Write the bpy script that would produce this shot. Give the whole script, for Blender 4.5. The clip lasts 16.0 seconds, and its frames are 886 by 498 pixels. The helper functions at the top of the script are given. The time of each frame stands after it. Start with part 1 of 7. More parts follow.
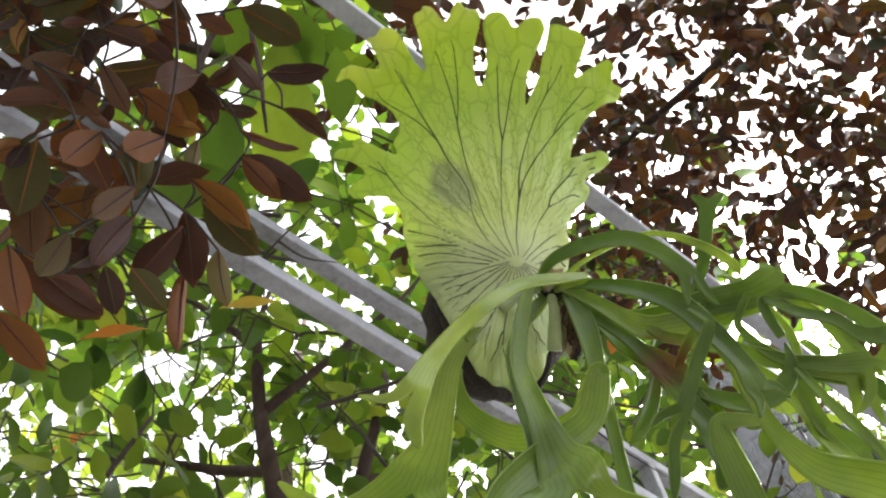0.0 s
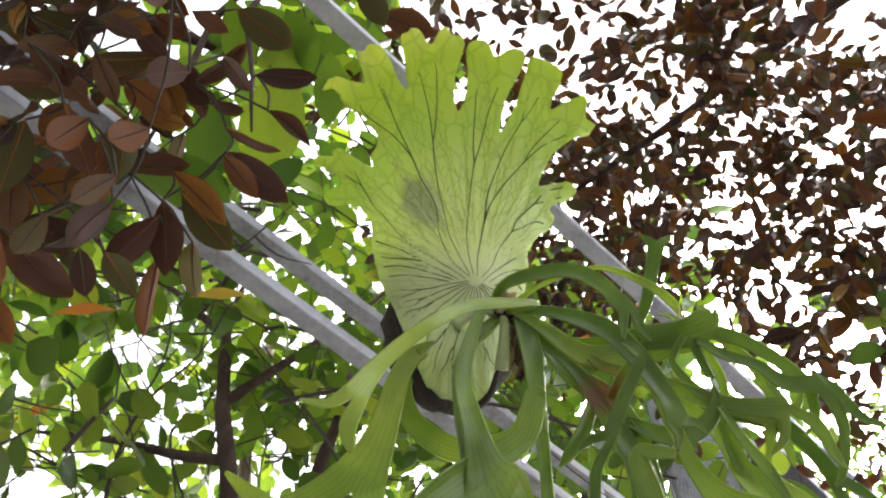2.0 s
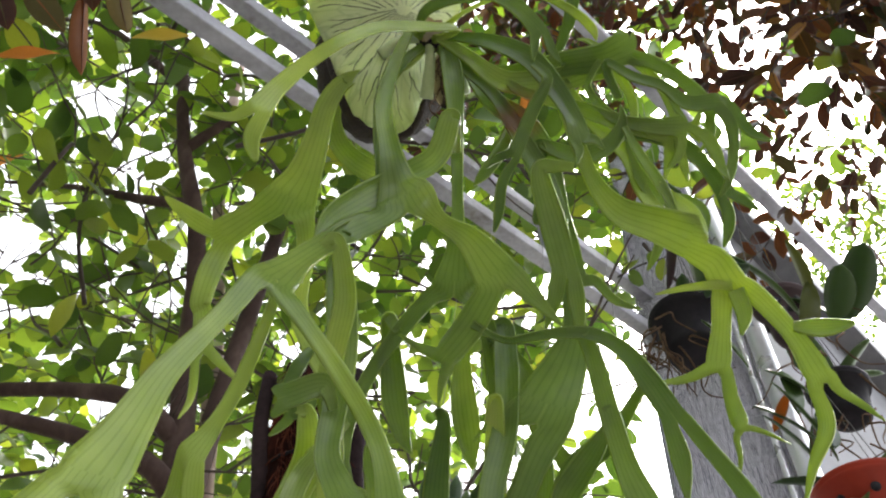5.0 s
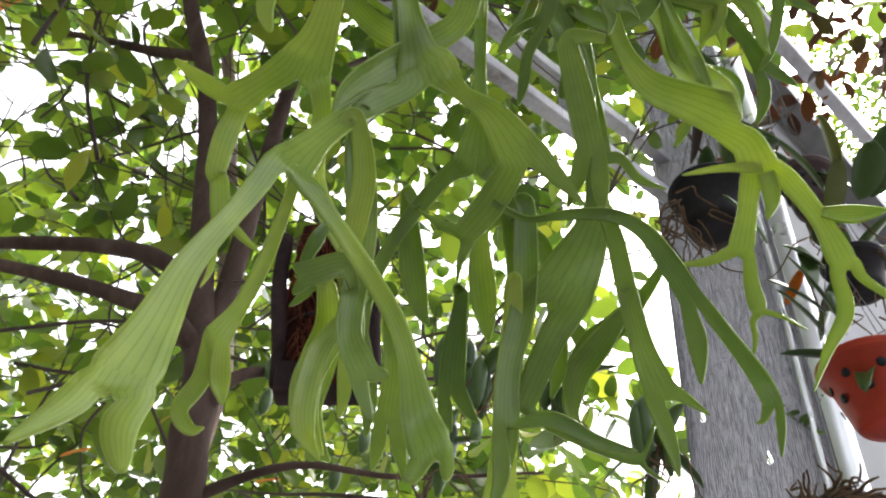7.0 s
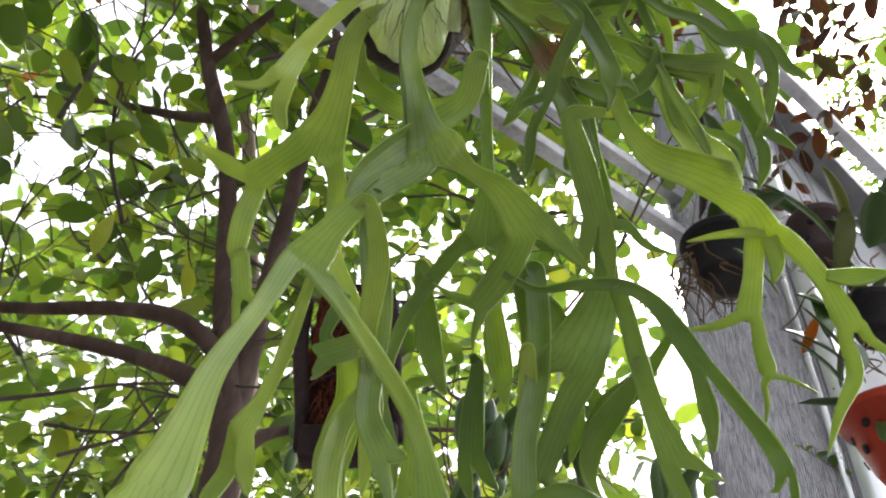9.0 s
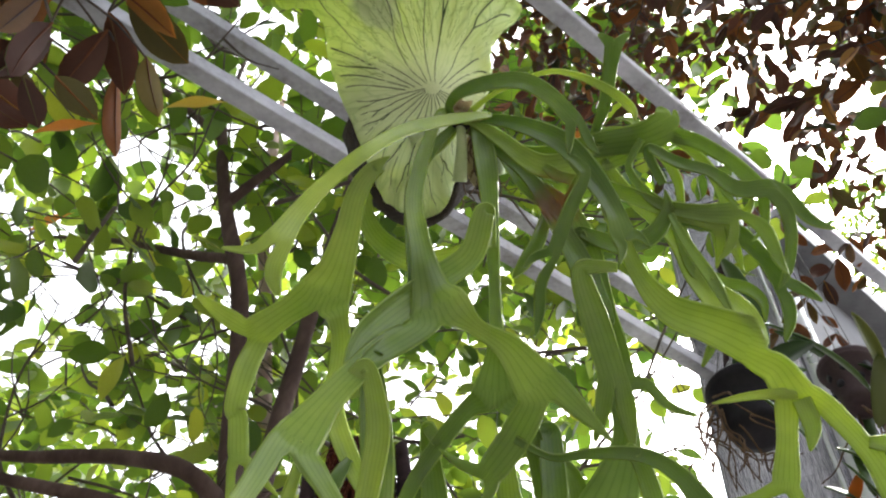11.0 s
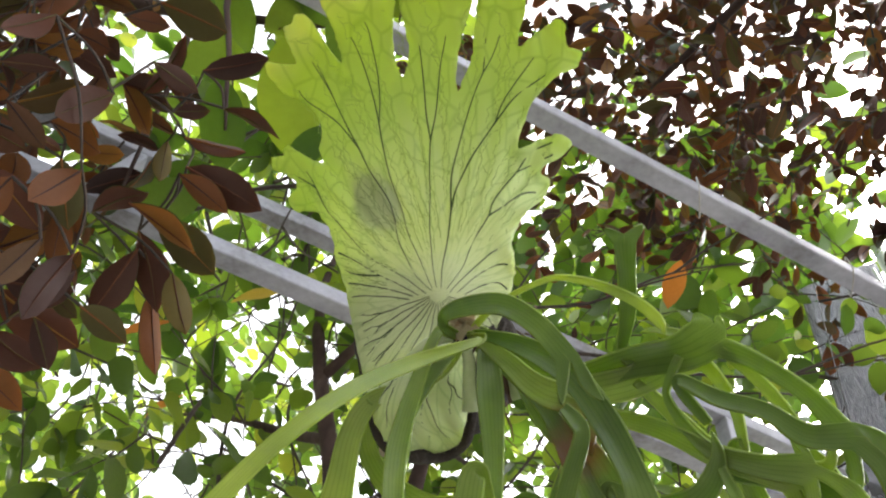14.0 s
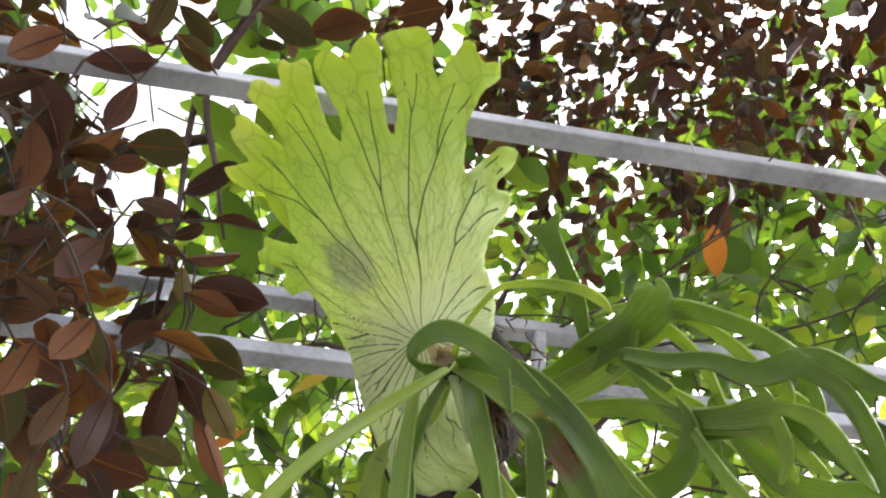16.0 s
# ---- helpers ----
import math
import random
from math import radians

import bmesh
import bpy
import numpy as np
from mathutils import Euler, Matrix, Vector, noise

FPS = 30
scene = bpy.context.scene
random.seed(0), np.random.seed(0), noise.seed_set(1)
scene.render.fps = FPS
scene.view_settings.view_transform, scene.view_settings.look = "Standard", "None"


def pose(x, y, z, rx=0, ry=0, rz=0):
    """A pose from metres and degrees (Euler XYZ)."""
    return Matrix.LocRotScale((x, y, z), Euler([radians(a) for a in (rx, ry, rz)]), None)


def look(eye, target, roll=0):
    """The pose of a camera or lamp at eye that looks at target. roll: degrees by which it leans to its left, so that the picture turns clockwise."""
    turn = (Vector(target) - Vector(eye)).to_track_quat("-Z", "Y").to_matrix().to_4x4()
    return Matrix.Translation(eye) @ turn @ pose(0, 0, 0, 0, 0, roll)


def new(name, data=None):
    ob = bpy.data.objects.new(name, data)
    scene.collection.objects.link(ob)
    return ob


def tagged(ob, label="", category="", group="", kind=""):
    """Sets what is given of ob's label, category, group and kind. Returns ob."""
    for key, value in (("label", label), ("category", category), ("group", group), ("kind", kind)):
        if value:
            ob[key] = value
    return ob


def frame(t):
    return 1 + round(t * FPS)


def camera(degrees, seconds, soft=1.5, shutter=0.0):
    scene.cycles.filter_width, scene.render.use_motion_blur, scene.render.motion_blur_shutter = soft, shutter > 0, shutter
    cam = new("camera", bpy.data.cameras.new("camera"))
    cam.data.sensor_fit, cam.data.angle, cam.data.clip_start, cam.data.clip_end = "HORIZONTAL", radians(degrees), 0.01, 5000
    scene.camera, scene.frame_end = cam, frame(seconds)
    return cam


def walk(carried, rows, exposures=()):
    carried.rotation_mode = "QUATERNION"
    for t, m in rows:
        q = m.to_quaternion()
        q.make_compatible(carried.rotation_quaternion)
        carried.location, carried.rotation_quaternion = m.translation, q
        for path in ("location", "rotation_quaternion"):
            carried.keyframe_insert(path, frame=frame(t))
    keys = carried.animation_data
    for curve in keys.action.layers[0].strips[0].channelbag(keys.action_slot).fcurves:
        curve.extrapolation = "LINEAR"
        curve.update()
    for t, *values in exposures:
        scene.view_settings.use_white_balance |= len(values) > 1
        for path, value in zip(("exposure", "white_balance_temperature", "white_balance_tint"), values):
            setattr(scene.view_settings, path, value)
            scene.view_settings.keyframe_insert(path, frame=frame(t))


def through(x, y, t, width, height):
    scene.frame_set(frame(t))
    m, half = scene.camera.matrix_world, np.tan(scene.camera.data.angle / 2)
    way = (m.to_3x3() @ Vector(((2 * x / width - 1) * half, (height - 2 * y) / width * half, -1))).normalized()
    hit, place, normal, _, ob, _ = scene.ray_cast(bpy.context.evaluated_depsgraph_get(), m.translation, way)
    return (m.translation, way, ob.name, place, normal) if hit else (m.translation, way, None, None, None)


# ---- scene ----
from mathutils import geometry

cam = camera(60.6, 16.0, soft=2.2)
PATH = [
    (0, (0.029, 0.009, 1.54), (-0.209, 0.578, 3.442), 21.2),
    (0.5, (0.038, -0.004, 1.531), (-0.205, 0.574, 3.431), 22.8),
    (1, (0.057, 0.0, 1.517), (-0.136, 0.619, 3.409), 19.7),
    (1.5, (0.064, -0.004, 1.515), (-0.131, 0.561, 3.424), 22.5),
    (2, (0.069, -0.023, 1.499), (-0.13, 0.534, 3.41), 23.6),
    (2.5, (0.102, -0.021, 1.48), (-0.063, 0.584, 3.379), 19.6),
    (3, (0.131, -0.021, 1.459), (-0.017, 0.627, 3.346), 17.6),
    (3.5, (0.148, -0.006, 1.448), (-0.006, 0.774, 3.283), 15.7),
    (4, (0.151, 0.01, 1.447), (0.024, 0.898, 3.235), 12.9),
    (4.5, (0.152, 0.003, 1.45), (0.059, 1.003, 3.18), 10.6),
    (5, (0.159, -0.003, 1.456), (0.067, 1.121, 3.107), 9.4),
    (5.2, (0.163, -0.002, 1.459), (0.077, 1.146, 3.095), 8.4),
    (7.3, (0.143, -0.018, 1.488), (0.066, 1.43, 2.866), 9.2),
    (7.5, (0.144, -0.02, 1.488), (0.071, 1.433, 2.861), 8.5),
    (8, (0.146, -0.03, 1.498), (0.057, 1.385, 2.91), 7.9),
    (8.5, (0.149, -0.044, 1.499), (0.031, 1.338, 2.94), 8.3),
    (9, (0.15, -0.068, 1.499), (0.008, 1.291, 2.959), 9.1),
    (9.2, (0.153, -0.072, 1.502), (0.011, 1.256, 2.99), 8.9),
    (11.3, (0.161, -0.07, 1.593), (-0.095, 1.007, 3.258), 13.9),
    (11.5, (0.161, -0.064, 1.619), (-0.136, 0.996, 3.289), 15.3),
    (12, (0.178, -0.068, 1.662), (-0.184, 0.889, 3.38), 18.0),
    (12.5, (0.183, -0.073, 1.703), (-0.179, 0.805, 3.463), 20.1),
    (13, (0.199, -0.09, 1.738), (-0.192, 0.765, 3.503), 22.0),
    (13.5, (0.254, -0.089, 1.797), (-0.316, 0.755, 3.518), 28.5),
    (14, (0.322, -0.083, 1.828), (-0.292, 0.706, 3.56), 29.9),
    (14.5, (0.358, -0.062, 1.852), (-0.363, 0.675, 3.565), 33.3),
    (15, (0.399, -0.058, 1.855), (-0.373, 0.645, 3.561), 32.1),
    (15.5, (0.445, -0.041, 1.855), (-0.356, 0.6, 3.572), 29.4),
    (16, (0.476, -0.019, 1.855), (-0.327, 0.585, 3.585), 25.9),
]
walk(cam, [(t, look(eye, target, roll)) for t, eye, target, roll in PATH], exposures=[(0, 2.62), (5, 2.52), (9, 2.57), (12.5, 2.6), (16, 2.78)])

SKY_STRENGTH, SUN_STRENGTH = 0.15, 0.9


# ---- light: a bright overcast sky above the garden ----
world = bpy.data.worlds.new("overcast_sky")
scene.world = world
world.use_nodes = True
wn, wl = world.node_tree.nodes, world.node_tree.links
wn.clear()
sky = wn.new("ShaderNodeTexSky")
sky.sky_type, sky.sun_disc = "NISHITA", False
sky.sun_elevation, sky.sun_rotation = radians(58), radians(40)
sky.air_density, sky.dust_density = 1.0, 4.0
pale = wn.new("ShaderNodeHueSaturation")
pale.inputs["Saturation"].default_value = 0.18
backdrop = wn.new("ShaderNodeBackground")
backdrop.inputs["Strength"].default_value = SKY_STRENGTH
world_out = wn.new("ShaderNodeOutputWorld")
wl.new(sky.outputs[0], pale.inputs["Color"])
wl.new(pale.outputs[0], backdrop.inputs["Color"])
wl.new(backdrop.outputs[0], world_out.inputs["Surface"])

sun = new("sun", bpy.data.lights.new("sun", "SUN"))
sun.data.energy, sun.data.angle, sun.data.color = SUN_STRENGTH, radians(25), (1.0, 0.96, 0.9)
sun.matrix_world = look((4 * math.sin(radians(40)), 4 * math.cos(radians(40)), 7), (0, 0, 0))


# ---- materials ----
class Nodes:
    """A small wrapper round a material's node tree."""

    def __init__(self, name):
        self.mat = bpy.data.materials.new(name)
        self.mat.use_nodes = True
        self.n, self.l = self.mat.node_tree.nodes, self.mat.node_tree.links
        self.n.clear()
        self.out = self.n.new("ShaderNodeOutputMaterial")

    def add(self, kind, links=(), **values):
        node = self.n.new(kind)
        for key, value in values.items():
            if key in node.inputs:
                node.inputs[key].default_value = value
        for key, source in links:
            self.l.new(source, node.inputs[key])
        return node

    def ramp(self, source, stops):
        node = self.n.new("ShaderNodeValToRGB")
        while len(node.color_ramp.elements) < len(stops):
            node.color_ramp.elements.new(0.5)
        for el, (pos, col) in zip(node.color_ramp.elements, stops):
            el.position, el.color = pos, (*col, 1)
        self.l.new(source, node.inputs[0])
        return node.outputs[0]

    def math(self, op, a, b=0.0, c=0.0):
        node = self.n.new("ShaderNodeMath")
        node.operation = op
        for i, v in enumerate((a, b, c)):
            if isinstance(v, (int, float)):
                node.inputs[i].default_value = v
            else:
                self.l.new(v, node.inputs[i])
        return node.outputs[0]

    def mix(self, fac, a, b, blend="MIX"):
        node = self.n.new("ShaderNodeMix")
        node.data_type, node.blend_type = "RGBA", blend
        for i, v in ((0, fac), (6, a), (7, b)):
            if isinstance(v, (int, float)):
                node.inputs[i].default_value = v
            elif isinstance(v, tuple):
                node.inputs[i].default_value = (*v, 1)
            else:
                self.l.new(v, node.inputs[i])
        return node.outputs[2]

    def coords(self, which="Object", scale=(1, 1, 1)):
        tex = self.n.new("ShaderNodeTexCoord")
        mapping = self.n.new("ShaderNodeMapping")
        mapping.inputs["Scale"].default_value = scale
        self.l.new(tex.outputs[which], mapping.inputs["Vector"])
        return mapping.outputs[0]

    def noise(self, vec, scale, detail=4.0, rough=0.55):
        node = self.add("ShaderNodeTexNoise", [("Vector", vec)], Scale=scale, Detail=detail, Roughness=rough)
        return node.outputs[0]

    def bump(self, height, strength=0.3, distance=0.002):
        return self.add("ShaderNodeBump", [("Height", height)], Strength=strength, Distance=distance).outputs[0]

    def surface(self, colour, rough=0.5, metal=0.0, normal=None, spec=0.5):
        node = self.n.new("ShaderNodeBsdfPrincipled")
        node.inputs["Metallic"].default_value = metal
        node.inputs["Specular IOR Level"].default_value = spec
        for key, v in (("Base Color", colour), ("Roughness", rough)):
            if isinstance(v, tuple):
                node.inputs[key].default_value = (*v, 1)
            elif isinstance(v, (int, float)):
                node.inputs[key].default_value = v
            else:
                self.l.new(v, node.inputs[key])
        if normal is not None:
            self.l.new(normal, node.inputs["Normal"])
        return node.outputs[0]

    def finish(self, shader):
        self.l.new(shader, self.out.inputs["Surface"])
        return self.mat


def leaf_material(name, stops, through_tint, through, rough=0.42, spec=0.4, grain=90.0):
    """A leaf: a glossy face that also lets light through. stops: the colours between which single leaves vary."""
    m = Nodes(name)
    one = m.add("ShaderNodeObjectInfo").outputs["Random"]
    isle = m.add("ShaderNodeNewGeometry").outputs["Random Per Island"]
    pick = m.math("FRACT", m.math("ADD", one, isle))
    vec = m.coords("Object")
    blotch = m.noise(vec, 14.0, 3.0)
    colour = m.ramp(pick, stops)
    colour = m.mix(m.math("MULTIPLY", blotch, 0.45), colour, m.mix(1.0, colour, (0.55, 0.5, 0.4), "MULTIPLY"))
    bump = m.bump(m.noise(vec, grain, 3.0), 0.25, 0.001)
    face = m.surface(colour, rough, 0.0, bump, spec)
    glow = m.add("ShaderNodeBsdfTranslucent", [("Color", m.mix(1.0, colour, through_tint, "MULTIPLY"))]).outputs[0]
    both = m.add("ShaderNodeMixShader", [(1, face), (2, glow)], Fac=through)
    return m.finish(both.outputs[0])


def plain_material(name, stops, rough=0.6, metal=0.0, scale=8.0, fine=120.0, bump=0.3, stretch=(1, 1, 1), spec=0.5, depth=0.002):
    """A solid surface whose colour runs through stops by broad blotches and fine grain."""
    m = Nodes(name)
    vec = m.coords("Object", stretch)
    broad, grain = m.noise(vec, scale, 5.0), m.noise(vec, fine, 4.0)
    both = m.math("ADD", m.math("MULTIPLY", broad, 0.7), m.math("MULTIPLY", grain, 0.3))
    colour = m.ramp(both, stops)
    rr = m.math("ADD", rough - 0.12, m.math("MULTIPLY", grain, 0.24))
    return m.finish(m.surface(colour, rr, metal, m.bump(both, bump, depth), spec))


GREEN_LEAF = leaf_material("green_leaf", [(0.0, (0.040, 0.078, 0.018)), (0.35, (0.078, 0.134, 0.026)), (0.7, (0.132, 0.196, 0.034)), (0.93, (0.20, 0.255, 0.042)), (1.0, (0.29, 0.32, 0.05))], (1.5, 1.5, 0.7), 0.54, rough=0.36, spec=0.4)
BIG_LEAF = leaf_material("broad_green_leaf", [(0.0, (0.04, 0.085, 0.02)), (0.5, (0.085, 0.15, 0.03)), (0.85, (0.13, 0.20, 0.035)), (1.0, (0.20, 0.27, 0.04))], (1.6, 1.6, 0.6), 0.5, rough=0.36)
BRONZE = leaf_material("bronze_leaf_underside", [(0.0, (0.06, 0.032, 0.03)), (0.2, (0.12, 0.055, 0.042)), (0.45, (0.18, 0.07, 0.042)), (0.58, (0.13, 0.115, 0.04)), (0.66, (0.12, 0.11, 0.04)), (0.74, (0.20, 0.08, 0.042)), (0.88, (0.30, 0.12, 0.04)), (0.97, (0.40, 0.22, 0.05)), (1.0, (0.10, 0.12, 0.04))], (1.8, 1.0, 0.5), 0.45, rough=0.4, spec=0.35)
BRONZE_TOP = leaf_material("dark_glossy_leaf_top", [(0.0, (0.03, 0.055, 0.02)), (1.0, (0.06, 0.08, 0.03))], (1.8, 1.2, 0.7), 0.5, rough=0.3)
DEAD_LEAF = leaf_material("dead_orange_leaf", [(0.0, (0.50, 0.17, 0.03)), (1.0, (0.55, 0.26, 0.05))], (1.2, 1.0, 0.7), 0.5, rough=0.6)
YELLOW_LEAF = leaf_material("yellowing_leaf", [(0.0, (0.40, 0.30, 0.05)), (1.0, (0.45, 0.32, 0.05))], (1.2, 1.1, 0.6), 0.5)
ORCHID_LEAF = leaf_material("thick_orchid_leaf", [(0.0, (0.03, 0.07, 0.02)), (1.0, (0.07, 0.13, 0.03))], (1.3, 1.4, 0.6), 0.18, rough=0.35)

STEEL = plain_material("galvanised_steel", [(0.3, (0.16, 0.145, 0.145)), (0.46, (0.32, 0.32, 0.36)), (0.7, (0.50, 0.50, 0.56))], rough=0.45, metal=0.3, scale=6.0, fine=60.0, bump=0.12)
DARK_STEEL = plain_material("weathered_dark_steel", [(0.3, (0.10, 0.10, 0.11)), (0.7, (0.20, 0.20, 0.21))], rough=0.6, metal=0.3)
BARK = plain_material("tree_bark", [(0.25, (0.028, 0.018, 0.015)), (0.5, (0.065, 0.042, 0.036)), (0.75, (0.125, 0.085, 0.074))], rough=0.9, scale=9.0, fine=55.0, bump=0.9, stretch=(1, 1, 0.35), depth=0.01, spec=0.15)
PALE_BARK = plain_material("pale_pink_bark", [(0.25, (0.16, 0.10, 0.085)), (0.5, (0.30, 0.21, 0.18)), (0.75, (0.42, 0.32, 0.29))], rough=0.85, scale=5.0, fine=30.0, bump=0.6, stretch=(1, 1, 0.4), depth=0.01)
TWIG = plain_material("dark_twig_bark", [(0.3, (0.03, 0.02, 0.016)), (0.7, (0.08, 0.055, 0.045))], rough=0.8, scale=30.0)
ROOT = plain_material("dry_roots", [(0.3, (0.05, 0.03, 0.02)), (0.7, (0.17, 0.11, 0.07))], rough=0.9, scale=40.0, spec=0.1)
COIR = plain_material("red_brown_fibre", [(0.40, (0.006, 0.003, 0.003)), (0.54, (0.028, 0.008, 0.005)), (0.66, (0.12, 0.03, 0.014)), (0.8, (0.24, 0.08, 0.04))], rough=0.95, scale=22.0, fine=150.0, bump=1.0, stretch=(1, 1, 0.12), depth=0.012, spec=0.08)
BLACK_PLASTIC = plain_material("black_plastic", [(0.3, (0.010, 0.009, 0.012)), (0.7, (0.028, 0.025, 0.03))], rough=0.55, spec=0.12)
DARK_WOOD = plain_material("dark_bark_wood", [(0.3, (0.012, 0.008, 0.009)), (0.7, (0.045, 0.028, 0.03))], rough=0.85, scale=14.0, fine=90.0, bump=0.8, depth=0.006, spec=0.1)
CLAY = plain_material("dark_glazed_clay", [(0.3, (0.028, 0.018, 0.022)), (0.7, (0.075, 0.05, 0.055))], rough=0.6, spec=0.15)
RED_PLASTIC = plain_material("red_plastic", [(0.3, (0.24, 0.018, 0.007)), (0.7, (0.33, 0.03, 0.011))], rough=0.42, bump=0.1, spec=0.3)
GROUND = plain_material("damp_worn_concrete", [(0.3, (0.11, 0.105, 0.095)), (0.55, (0.20, 0.19, 0.175)), (0.8, (0.29, 0.28, 0.26))], rough=0.9, scale=1.2, fine=30.0, bump=0.8, depth=0.02)
UNSEEN_WALL = plain_material("unseen_wall_grey", [(0.3, (0.13, 0.135, 0.12)), (0.7, (0.26, 0.26, 0.24))], rough=0.9, scale=2.0, fine=40.0, bump=0.5, depth=0.01)
PLASTER = plain_material("grey_painted_wall", [(0.3, (0.13, 0.13, 0.145)), (0.7, (0.20, 0.20, 0.22))], rough=0.75, scale=2.5, fine=60.0, bump=0.2)
ALUMINIUM = plain_material("bright_pipe_metal", [(0.3, (0.55, 0.56, 0.58)), (0.7, (0.72, 0.73, 0.75))], rough=0.3, metal=0.7, scale=3.0, fine=9.0, bump=0.0)
PAPER = leaf_material("papery_cream_scale", [(0.0, (0.40, 0.33, 0.20)), (0.6, (0.50, 0.46, 0.30)), (1.0, (0.30, 0.20, 0.11))], (1.1, 1.0, 0.7), 0.3, rough=0.7)
PALE_STALK = plain_material("pale_frond_stalk", [(0.3, (0.30, 0.38, 0.16)), (0.7, (0.48, 0.52, 0.30))], rough=0.5, scale=20.0)
CORD = plain_material("pale_cord", [(0.3, (0.35, 0.33, 0.30)), (0.7, (0.55, 0.52, 0.48))], rough=0.8)
WIRE = plain_material("dull_wire", [(0.3, (0.06, 0.058, 0.055)), (0.7, (0.14, 0.135, 0.13))], rough=0.6, metal=0.4)
PEAT = plain_material("dark_peat", [(0.3, (0.008, 0.006, 0.005)), (0.7, (0.04, 0.028, 0.02))], rough=0.95, scale=30.0, bump=1.0, depth=0.01)


def shade_cloth_material():
    m = Nodes("woven_shade_cloth")
    vec = m.coords("Object")
    weave = m.add("ShaderNodeTexWave", [("Vector", vec)], Scale=60.0, Distortion=6.0, Detail=3.0)
    weave.bands_direction = "X"
    cross = m.add("ShaderNodeTexWave", [("Vector", vec)], Scale=95.0, Distortion=5.0, Detail=3.0)
    cross.bands_direction = "Z"
    flecks = m.noise(m.coords("Object", (1, 1, 0.12)), 160.0, 3.0, 0.7)
    both = m.math("ADD", m.math("MULTIPLY", weave.outputs[1], 0.22), m.math("ADD", m.math("MULTIPLY", cross.outputs[1], 0.28), m.math("MULTIPLY", flecks, 0.6)))
    colour = m.ramp(both, [(0.34, (0.045, 0.045, 0.06)), (0.5, (0.19, 0.185, 0.225)), (0.66, (0.78, 0.77, 0.84))])
    face = m.surface(colour, 0.6, 0.0, m.bump(both, 0.6, 0.002))
    glow = m.add("ShaderNodeBsdfTranslucent", [("Color", colour)]).outputs[0]
    return m.finish(m.add("ShaderNodeMixShader", [(1, face), (2, glow)], Fac=0.3).outputs[0])


def shield_material():
    """The thin papery shield: pale at its heart, yellow-green towards the lobes, with a fine net of veins."""
    m = Nodes("shield_frond_skin")
    uv = m.n.new("ShaderNodeTexCoord").outputs["UV"]
    split = m.add("ShaderNodeSeparateXYZ", [("Vector", uv)])
    across, out = split.outputs[0], split.outputs[1]
    base = m.ramp(out, [(0.0, (0.80, 0.82, 0.62)), (0.30, (0.74, 0.80, 0.52)), (0.62, (0.56, 0.67, 0.22)), (0.90, (0.56, 0.66, 0.13)), (1.0, (0.70, 0.74, 0.24))])
    obj = m.coords("Object")
    blotch = m.noise(obj, 9.0, 4.0)
    base = m.mix(m.math("MULTIPLY", blotch, 0.5), base, m.mix(1.0, base, (0.74, 0.84, 0.62), "MULTIPLY"))
    mapping = m.n.new("ShaderNodeMapping")
    mapping.inputs["Scale"].default_value = (62, 9, 1)
    m.l.new(uv, mapping.inputs["Vector"])
    cells = m.n.new("ShaderNodeTexVoronoi")
    cells.feature = "DISTANCE_TO_EDGE"
    cells.inputs["Scale"].default_value = 1.0
    m.l.new(mapping.outputs[0], cells.inputs["Vector"])
    net = m.ramp(cells.outputs["Distance"], [(0.0, (1, 1, 1)), (0.07, (0, 0, 0))])
    base = m.mix(m.math("MULTIPLY", net, 0.36), base, m.mix(1.0, base, (0.45, 0.58, 0.35), "MULTIPLY"))
    bump = m.bump(m.math("ADD", m.math("MULTIPLY", net, 0.5), m.noise(obj, 60.0, 3.0)), 0.3, 0.002)
    face = m.surface(base, 0.5, 0.0, bump, 0.3)
    glow = m.add("ShaderNodeBsdfTranslucent", [("Color", m.mix(1.0, base, (1.1, 1.1, 0.5), "MULTIPLY"))]).outputs[0]
    return m.finish(m.add("ShaderNodeMixShader", [(1, face), (2, glow)], Fac=0.5).outputs[0])


